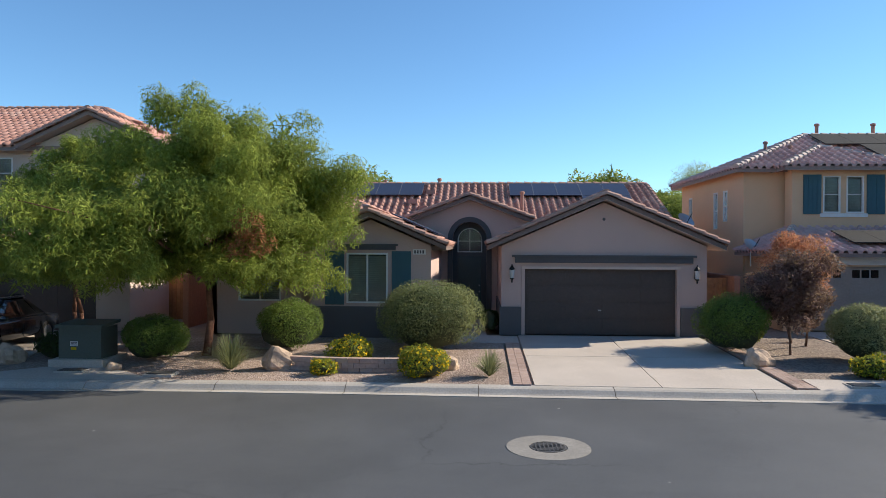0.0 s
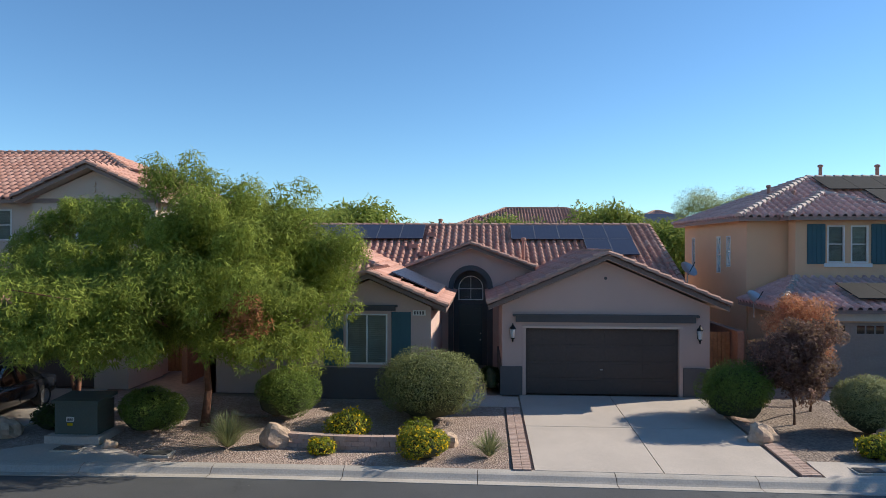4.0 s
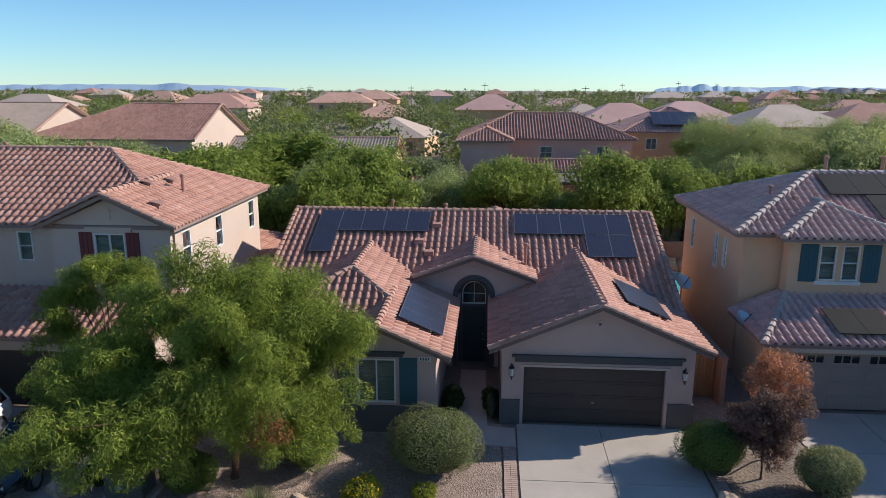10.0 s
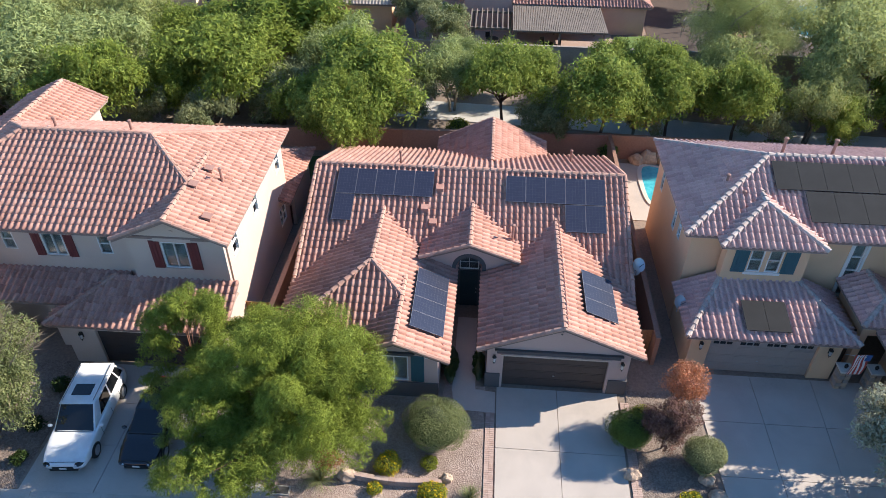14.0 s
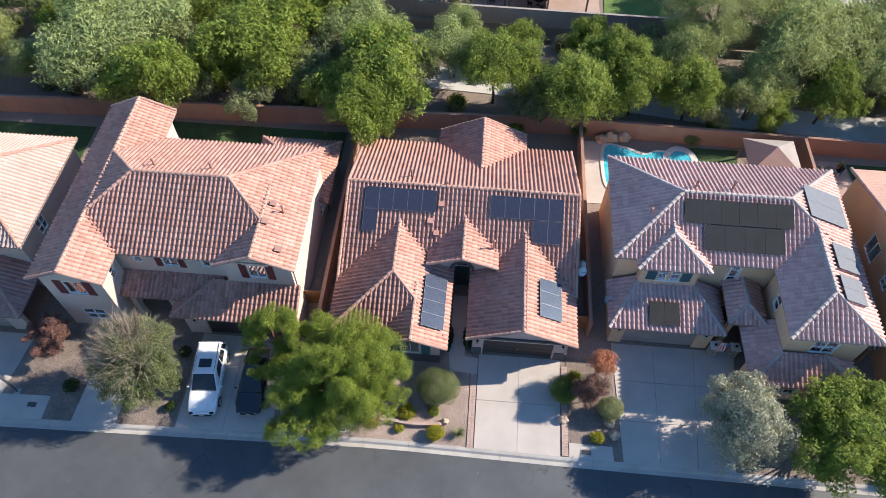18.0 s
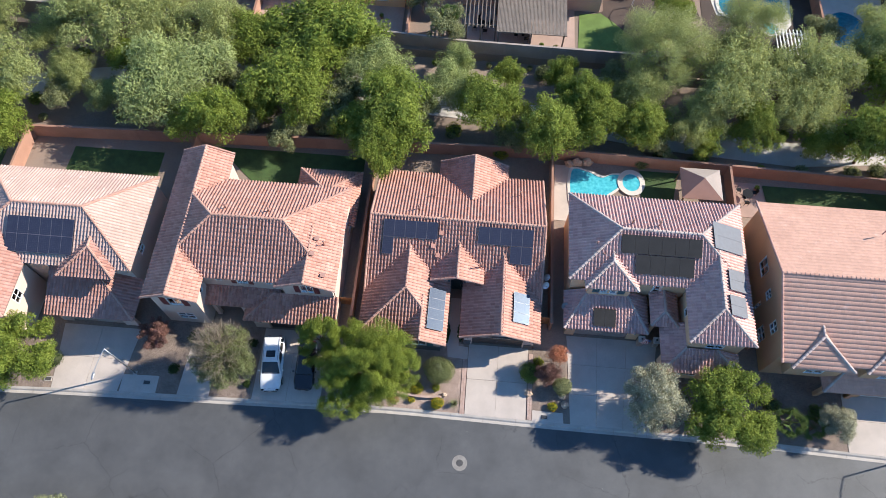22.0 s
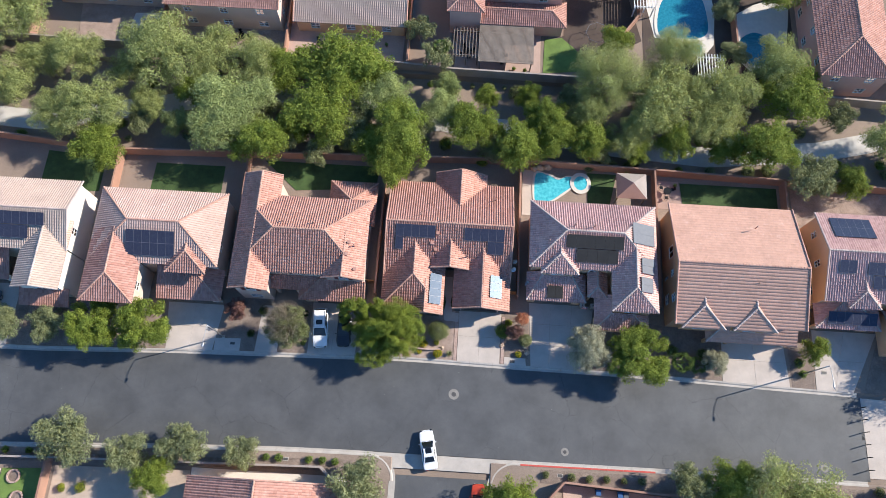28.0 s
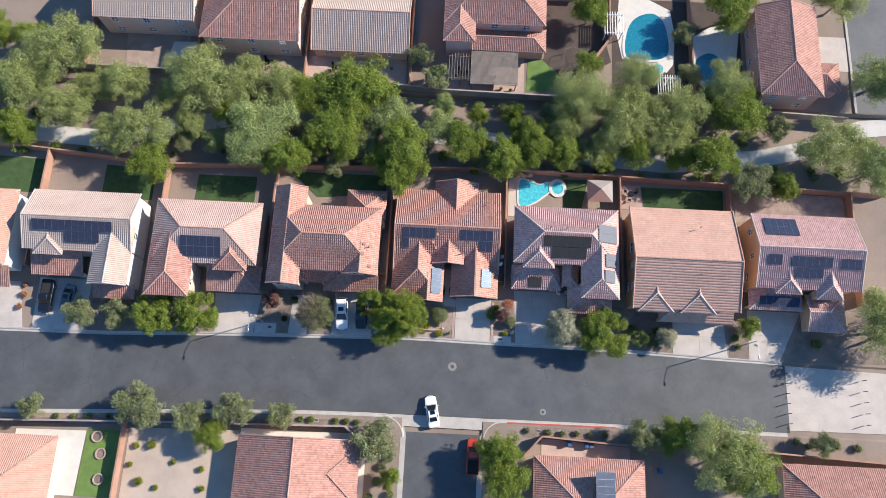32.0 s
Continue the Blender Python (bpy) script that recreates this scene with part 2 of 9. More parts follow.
STUCCO_DARK = surface("stucco_dark_grey", (0.115, 0.105, 0.105), 0.9, 45, 0.5, 0.08, 0.35)
FASCIA = surface("fascia_brown", (0.19, 0.13, 0.11), 0.7, 12, 0.8, 0.12, 0.1)
FASCIA_PINK = surface("fascia_taupe", (0.28, 0.19, 0.16), 0.75, 12, 0.8, 0.1, 0.1)
SOFFIT = surface("soffit_stucco", (0.50, 0.38, 0.32), 0.9, 30, 0.6, 0.06, 0.2)
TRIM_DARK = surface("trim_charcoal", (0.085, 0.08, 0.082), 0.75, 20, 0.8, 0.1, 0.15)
DOOR_BROWN = surface("garage_door_brown", (0.072, 0.050, 0.042), 0.6, 14, 0.7, 0.12, 0.08)
DOOR_TAUPE = surface("garage_door_taupe", (0.36, 0.29, 0.25), 0.6, 14, 0.7, 0.08, 0.08)
DOOR_TEAL = surface("front_door_teal", (0.016, 0.035, 0.042), 0.45, 14, 0.9, 0.12, 0.05)
SHUT_TEAL = surface("shutter_teal", (0.035, 0.105, 0.125), 0.6, 18, 1, 0.1, 0.1)
SHUT_RED = surface("shutter_red", (0.16, 0.03, 0.03), 0.6, 18, 1, 0.1, 0.1)
WHITE = surface("white_vinyl", (0.72, 0.70, 0.66), 0.5, 10, 1, 0.04, 0)
WHITEWALL = surface("white_stucco", (0.70, 0.65, 0.58), 0.9, 40, 0.5, 0.06, 0.3)
BLIND = surface("window_blind", (0.42, 0.45, 0.40), 0.7, 8, 1, 0.08, 0)
GLASS = glossy("window_glass", (0.75, 0.8, 0.8), 0.03)
GLASS.node_tree.nodes["Principled BSDF"].inputs["Transmission Weight"].default_value = 1.0
GLASS.node_tree.nodes["Principled BSDF"].inputs["IOR"].default_value = 1.25
PV = glossy("solar_cell", (0.034, 0.037, 0.060), 0.34)
PV.node_tree.nodes["Principled BSDF"].inputs["Specular IOR Level"].default_value = 0.45
PV.node_tree.nodes["Principled BSDF"].inputs["Specular Tint"].default_value = (0.55, 0.75, 1.0, 1)
PV_LINE = glossy("solar_busbar", (0.085, 0.095, 0.12), 0.45, 0.2)
PV_FRAME = glossy("solar_frame", (0.20, 0.20, 0.22), 0.45, 0.3)
PV_GREY = glossy("solar_grey", (0.15, 0.157, 0.172), 0.6)
PV_GREY.node_tree.nodes["Principled BSDF"].inputs["Specular IOR Level"].default_value = 0.2
PV_BLACK = surface("pool_heater_mat", (0.030, 0.030, 0.031), 0.85, 30, 1, 0.15, 0.2)
PV_BLACK.node_tree.nodes["Principled BSDF"].inputs["Specular IOR Level"].default_value = 0.2
METAL = glossy("galvanised_metal", (0.42, 0.42, 0.42), 0.4, 0.8)
BLACKM = glossy("black_metal", (0.02, 0.02, 0.02), 0.4, 0.6)
IRON = surface("cast_iron", (0.10, 0.095, 0.09), 0.6, 30, 2, 0.2, 0.3, 0.3)
GREENBOX = surface("green_cabinet", (0.085, 0.10, 0.08), 0.6, 20, 1, 0.1, 0.05)
PIPE = surface("vent_pipe", (0.33, 0.18, 0.14), 0.7, 20, 1, 0.1, 0.1)
WOOD = surface("weathered_wood", (0.20, 0.165, 0.135), 0.85, 10, 1.5, 0.25, 0.4)
WOOD_W = surface("painted_wood", (0.78, 0.76, 0.72), 0.6, 12, 1.5, 0.05, 0.1)
GATE = surface("wood_gate", (0.30, 0.15, 0.07), 0.8, 10, 1.5, 0.2, 0.3)
BARK = surface("bark_brown", (0.15, 0.085, 0.06), 0.95, 9, 2, 0.3, 0.9, dist=0.04)
BARK_RED = surface("bark_red", (0.17, 0.075, 0.045), 0.9, 9, 2, 0.3, 0.8, dist=0.03)
BARK_PALE = surface("bark_pale", (0.33, 0.27, 0.21), 0.95, 9, 2, 0.25, 0.7, dist=0.03)
WATER = water("pool_water", (0.04, 0.36, 0.45), (0.12, 0.58, 0.64))
DEEP_WATER = water("deep_pool_water", (0.012, 0.15, 0.22), (0.03, 0.24, 0.32))
POOL_RIM = surface("pool_deck", (0.62, 0.57, 0.50), 0.8, 20, 1, 0.08, 0.1)
RUBBER = surface("rubber", (0.018, 0.018, 0.018), 0.8, 30, 2, 0.1, 0.1)
CHROME = glossy("alloy", (0.55, 0.55, 0.56), 0.25, 0.9)
CAR_WHITE = glossy("car_paint_white", (0.78, 0.78, 0.77), 0.25, 0.0, 0.8)
CAR_DARK = glossy("car_paint_dark", (0.012, 0.014, 0.02), 0.2, 0.2, 0.9)
CAR_RED = glossy("car_paint_red", (0.52, 0.06, 0.02), 0.25, 0.1, 0.8)
CAR_GREY = glossy("car_paint_grey", (0.16, 0.19, 0.22), 0.25, 0.4, 0.8)
CARGLASS = glossy("car_glass", (0.008, 0.009, 0.01), 0.05, 0.0, 0.5)
LAMP_RED = glossy("tail_lamp", (0.35, 0.01, 0.01), 0.2)
LAMP_CLEAR = glossy("head_lamp", (0.6, 0.6, 0.6), 0.1, 0.3)
PAINT_RED = surface("red_kerb_paint", (0.48, 0.07, 0.05), 0.7, 20, 1, 0.15, 0.1)
ACACIA = foliage("leaves_acacia", [(0.135, 0.182, 0.028), (0.21, 0.262, 0.042), (0.305, 0.355, 0.07), (0.165, 0.216, 0.035)], 0.33)
BELT = foliage("leaves_belt_acacia", [(0.125, 0.178, 0.031), (0.198, 0.26, 0.046), (0.31, 0.365, 0.08), (0.18, 0.235, 0.044)], 0.38)
LIME = foliage("leaves_yellow_green", [(0.16, 0.19, 0.022), (0.25, 0.28, 0.03), (0.31, 0.33, 0.045)])
MESQUITE = foliage("leaves_mesquite", [(0.26, 0.30, 0.12), (0.34, 0.375, 0.155), (0.43, 0.46, 0.20)], 0.38)
FARLEAF = foliage("leaves_far", [(0.12, 0.15, 0.055), (0.17, 0.20, 0.075), (0.22, 0.25, 0.10)], 0.25)
PALO = foliage("leaves_palo_verde", [(0.24, 0.295, 0.12), (0.31, 0.365, 0.155), (0.39, 0.44, 0.20)], 0.32)
SILVER = foliage("leaves_silver", [(0.25, 0.255, 0.18), (0.38, 0.375, 0.29), (0.50, 0.485, 0.40)], 0.22)
SAGE = foliage("leaves_grey_green", [(0.17, 0.19, 0.095), (0.24, 0.262, 0.14), (0.31, 0.332, 0.19)], 0.3)
BUSHG = foliage("leaves_bush", [(0.075, 0.125, 0.024), (0.14, 0.21, 0.042), (0.21, 0.285, 0.075)], 0.3)
OLIVEB = foliage("leaves_olive_bush", [(0.115, 0.14, 0.055), (0.185, 0.21, 0.09), (0.28, 0.30, 0.15)], 0.25)
DARKB = foliage("leaves_dark", [(0.025, 0.045, 0.012), (0.04, 0.07, 0.018)], 0.2)
REDLEAF = foliage("leaves_orange_red", [(0.46, 0.18, 0.11), (0.60, 0.28, 0.18), (0.40, 0.135, 0.085)], 0.3)
PURPLE = foliage("leaves_purple", [(0.135, 0.065, 0.065), (0.205, 0.105, 0.10), (0.29, 0.165, 0.15)], 0.28)
TWIG = foliage("bare_twigs", [(0.24, 0.19, 0.155), (0.36, 0.30, 0.25)], 0.0)
DEADLEAF = foliage("dead_leaves", [(0.30, 0.12, 0.05), (0.22, 0.09, 0.04)], 0.2)
YELLOWF = foliage("yellow_petals", [(0.80, 0.48, 0.01), (0.85, 0.60, 0.02)], 0.3)
FROND = foliage("palm_fronds", [(0.07, 0.12, 0.03), (0.11, 0.16, 0.05)], 0.25)
# near-black green: the shade inside a bush put into a colour
CORE = surface("inner_shade", (0.055, 0.065, 0.026), 0.95, 6, 1, 0.3, 0.5)
BIN_BLUE = glossy("bin_blue", (0.03, 0.10, 0.25), 0.5)
BIN_GREY = glossy("bin_grey", (0.10, 0.10, 0.11), 0.5)
# distance haze is mixed into the mountains' pale blue base colour
HAZE = surface("haze_tinted_mountain", (0.74, 0.84, 0.92), 1.0, 0.004, 0.001, 0.06, 0)
HILL = surface("hazy_hill", (0.27, 0.24, 0.24), 1.0, 0.02, 0.005, 0.12, 0)

# ---- building blocks ----
class Geo:
    """Vertices and faces gathered for one mesh."""
    def __init__(self):
        self.v, self.f = [], []

    def poly(self, pts):
        n = len(self.v)
        self.v += [tuple(p) for p in pts]
        self.f.append(tuple(range(n, n + len(pts))))
        return self

    def box(self, x0, y0, z0, x1, y1, z1):
        n = len(self.v)
        self.v += [(x, y, z) for z in (z0, z1) for y in (y0, y1) for x in (x0, x1)]
        self.f += [tuple(n + i for i in q) for q in ((0, 2, 3, 1), (4, 5, 7, 6), (0, 1, 5, 4), (2, 6, 7, 3), (0, 4, 6, 2), (1, 3, 7, 5))]
        return self

    def slab(self, pts, off):
        """A flat polygon given thickness by the vector off."""
        n, k, off = len(self.v), len(pts), Vector(off)
        self.v += [tuple(p) for p in pts] + [tuple(Vector(p) + off) for p in pts]
        self.f += [tuple(range(n, n + k)), tuple(range(n + 2 * k - 1, n + k - 1, -1))]
        self.f += [(n + i, n + k + i, n + k + (i + 1) % k, n + (i + 1) % k) for i in range(k)]
        return self

    def tube(self, p0, p1, r0, r1=None, n=8, caps=True):
        p0, p1 = Vector(p0), Vector(p1)
        r1 = r0 if r1 is None else r1
        q = (p1 - p0).to_track_quat("Z", "Y")
        s = len(self.v)
        for p, r in ((p0, r0), (p1, r1)):
            self.v += [tuple(p + q @ Vector((r * math.cos(2 * math.pi * i / n), r * math.sin(2 * math.pi * i / n), 0))) for i in range(n)]
        self.f += [(s + i, s + (i + 1) % n, s + n + (i + 1) % n, s + n + i) for i in range(n)]
        if caps:
            self.f += [tuple(range(s + n - 1, s - 1, -1)), tuple(range(s + n, s + 2 * n))]
        return self

    def lathe(self, centre, profile, n=16):
        """A turned shape: profile of (radius, height)."""
        s, c = len(self.v), Vector(centre)
        for r, z in profile:
            self.v += [(c.x + r * math.cos(2 * math.pi * i / n), c.y + r * math.sin(2 * math.pi * i / n), c.z + z) for i in range(n)]
        for j in range(len(profile) - 1):
            self.f += [(s + j * n + i, s + j * n + (i + 1) % n, s + (j + 1) * n + (i + 1) % n, s + (j + 1) * n + i) for i in range(n)]
        self.f += [tuple(range(s + n - 1, s - 1, -1)), tuple(range(s + (len(profile) - 1) * n, s + len(profile) * n))]
        return self

    def blob(self, c, rx, ry, rz, seed=0, rough=0.2, n=14, m=9, freq=1.3):
        """A closed, uneven rounded lump."""
        s, c = len(self.v), Vector(c)
        for j in range(m + 1):
            th = math.pi * j / m
            for i in range(n):
                ph = 2 * math.pi * i / n
                d = Vector((math.sin(th) * math.cos(ph), math.sin(th) * math.sin(ph), math.cos(th)))
                k = 1 + rough * noise.noise(d * freq + Vector((seed * 3.7, seed * 1.3, 0)))
                self.v.append((c.x + d.x * rx * k, c.y + d.y * ry * k, c.z + d.z * rz * k))
        for j in range(m):
            self.f += [(s + j * n + i, s + (j + 1) * n + i, s + (j + 1) * n + (i + 1) % n, s + j * n + (i + 1) % n) for i in range(n)]
        return self

    def mesh(self, name, material, smooth=False):
        me = bpy.data.meshes.new(name)
        me.from_pydata(self.v, [], self.f)
        me.materials.append(material)
        if smooth:
            me.shade_smooth()
        me.validate()
        return me


def array_mesh(name, verts, quads, material):
    """A mesh of equal-sided faces out of two number arrays."""
    me = bpy.data.meshes.new(name)
    nv, nf, k = len(verts), len(quads), len(quads[0])
    me.vertices.add(nv)
    me.vertices.foreach_set("co", np.asarray(verts, np.float32).ravel())
    me.loops.add(nf * k)
    me.loops.foreach_set("vertex_index", np.asarray(quads, np.int32).ravel())
    me.polygons.add(nf)
    me.polygons.foreach_set("loop_start", np.arange(nf, dtype=np.int32) * k)
    me.update(calc_edges=True)
    me.materials.append(material)
    return me


def thing(name, at, label, category, group="", kind=""):
    ob = new(name)
    ob.empty_display_size = 0.2
    ob.location = at
    return tagged(ob, label, category, group, kind)


def part(name, geo, material, parent, label="", smooth=False):
    """One mesh object, in world places, under a thing or a part."""
    me = geo.mesh(name, material, smooth) if isinstance(geo, Geo) else geo
    ob = new(name, me)
    hang(ob, parent)
    return tagged(ob, label)


def hang(ob, parent):
    """Parts hold world places, so the first step below the thing undoes the thing's own place."""
    ob.parent = parent
    if parent.parent is None:
        ob.matrix_parent_inverse = Matrix.Translation(-Vector(parent.location))


def solid(name, geo, material, label, category, kind="", group="", smooth=False):
    """A thing that is one mesh."""
    ob = new(name, geo.mesh(name, material, smooth) if isinstance(geo, Geo) else geo)
    return tagged(ob, label, category, group, kind)


def lerp_line(table, x):
    return float(np.interp(x, [a for a, _ in table], [b for _, b in table]))


# the asphalt's two edges, as y over x
NORTH = [(-160, 11.0), (-90, 13.0), (-72, 13.4), (-54, 13.6), (-35, 14.4), (-20, 14.75), (-5, 15.15), (7, 14.95), (20, 14.85), (30, 14.7), (42, 14.3), (54, 14.0), (160, 13.0)]
SOUTH = [(-160, -1.5), (-70, 1.2), (-52, 2.0), (-34, 2.9), (-20, 3.4), (-12, 3.5), (12, 3.5), (26, 3.6), (54, 3.6), (160, 3.6)]
ROAD_Z = -0.42


def kn(x):
    return lerp_line(NORTH, x)


def ks(x):
    return lerp_line(SOUTH, x)


def gz(x, y):
    """The height of the lots, verges and the green belt behind."""
    n, s = kn(x) + 0.6, ks(x) - 0.6
    low = -0.6 if abs(x) < 6.1 else -0.25
    return lerp_line([(s - 3, low), (s, min(low, -0.27)), (s + 0.3, -0.6), (n - 0.3, -0.6), (n, -0.27), (22.0, -0.02), (57.9, -0.02), (58.1, 1.0), (90, 1.2), (150, 2.0), (400, 3.0), (2600, 2.0)], y)


# ---- walls, windows and roofs ----
class Face:
    """A wall's own axes: u along it, z up, d out of it."""
    def __init__(self, x, y, side):
        self.o = Vector((x, y, 0))
        self.u, self.n = {"S": ((1, 0, 0), (0, -1, 0)), "N": ((-1, 0, 0), (0, 1, 0)), "E": ((0, 1, 0), (1, 0, 0)), "W": ((0, -1, 0), (-1, 0, 0))}[side]
        self.u, self.n = Vector(self.u), Vector(self.n)

    def p(self, u, z, d=0.0):
        return self.o + self.u * u + self.n * d + Vector((0, 0, z))

    def box(self, g, u0, z0, d0, u1, z1, d1):
        return g.slab([self.p(u0, z0, d0), self.p(u1, z0, d0), self.p(u1, z1, d0), self.p(u0, z1, d0)], self.n * (d1 - d0))


def wall_panel(house, face, length, z0, z1, holes, material, thick=0.2, name="wall", label=""):
    """One wall with real openings: holes are (u0, z0, u1, z1)."""
    g = Geo()
    us = sorted({0.0, length, *(h[0] for h in holes), *(h[2] for h in holes)})
    zs = sorted({z0, z1, *(h[1] for h in holes), *(h[3] for h in holes)})
    full = lambda i, k: 0 <= i < len(us) - 1 and 0 <= k < len(zs) - 1 and not any(h[0] < (us[i] + us[i + 1]) / 2 < h[2] and h[1] < (zs[k] + zs[k + 1]) / 2 < h[3] for h in holes)  # noqa: E731
    seen = {}

    def at(i, k, back):
        if (i, k, back) not in seen:
            seen[i, k, back] = len(g.v)
            g.v.append(tuple(face.p(us[i], zs[k], -thick * back)))
        return seen[i, k, back]

    for i in range(len(us) - 1):
        for k in range(len(zs) - 1):
            if not full(i, k):
                continue
            g.f.append((at(i, k, 0), at(i + 1, k, 0), at(i + 1, k + 1, 0), at(i, k + 1, 0)))
            g.f.append((at(i, k + 1, 1), at(i + 1, k + 1, 1), at(i + 1, k, 1), at(i, k, 1)))
            for di, dk, (p, q) in ((-1, 0, ((i, k + 1), (i, k))), (1, 0, ((i + 1, k), (i + 1, k + 1))), (0, -1, ((i, k), (i + 1, k))), (0, 1, ((i + 1, k + 1), (i, k + 1)))):
                if not full(i + di, k + dk):
                    g.f.append((at(*q, 0), at(*p, 0), at(*p, 1), at(*q, 1)))
    return part(name, g, material, house, label)


def window(house, face, u0, z0, u1, z1, bars=1, cross=1, frame_mat=None, shutters=None, trim=None, blind=True):
    """A framed window set in its opening: frame > pane, mullion; shutters and trim beside it."""
    fm = frame_mat or WHITE
    g = Geo()
    w = 0.05
    for d in (-0.10, 0.012):
        for k in (0, w):
            g.v += [tuple(face.p(u, z, d)) for u, z in ((u0 + k, z0 + k), (u1 - k, z0 + k), (u1 - k, z1 - k), (u0 + k, z1 - k))]
    for i in range(4):
        j = (i + 1) % 4
        g.f += [(8 + i, 8 + j, 12 + j, 12 + i), (4 + i, 4 + j, j, i), (i, j, 8 + j, 8 + i), (12 + i, 12 + j, 4 + j, 4 + i)]
    win = part("window", g, fm, house)
    part("pane", face.box(Geo(), u0 + w, z0 + w, -0.07, u1 - w, z1 - w, -0.06), GLASS, win)
    if blind:
        b = Geo()
        z = z0 + w
        while z < z1 - w - 0.03:
            b.v += [tuple(face.p(u, z + a, d)) for a, d in ((0, -0.13), (0.055, -0.11)) for u in (u0 + w, u1 - w)]
            z += 0.06
        b.f = [(i, i + 1, i + 3, i + 2) for i in range(0, len(b.v) - 3, 2)]
        part("blind", b, BLIND, win)
    # added charcoal sheet that stands for the unlit room behind the glass
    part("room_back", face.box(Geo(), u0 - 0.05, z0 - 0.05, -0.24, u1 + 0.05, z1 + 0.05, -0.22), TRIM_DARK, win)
    for i in range(bars):
        c = u0 + (u1 - u0) * (i + 1) / (bars + 1)
        part("mullion", face.box(Geo(), c - 0.022, z0 + w, -0.09, c + 0.022, z1 - w, 0.0), fm, win)
    for i in range(cross):
        c = z0 + (z1 - z0) * (i + 1) / (cross + 1)
        part("meeting_rail", face.box(Geo(), u0 + w, c - 0.02, -0.085, u1 - w, c + 0.02, -0.004), fm, win)
    if shutters:
        sw = min(0.55, (u1 - u0) * 0.42)
        for a in (u0 - sw - 0.06, u1 + 0.06):
            s = Geo()
            face.box(s, a, z0 - 0.05, 0.003, a + sw, z1 + 0.05, 0.035)
            for k in range(3):
                face.box(s, a + sw * k / 3 + 0.012, z0 - 0.03, 0.035, a + sw * (k + 1) / 3 - 0.012, z1 + 0.03, 0.05)
            part("shutter", s, shutters, house)
    if trim:
        t = Geo()
        face.box(t, u0 - 0.12, z0 - 0.16, 0.003, u1 + 0.12, z0 - 0.02, 0.06)
        part("window_sill", t, trim, house)
    return win


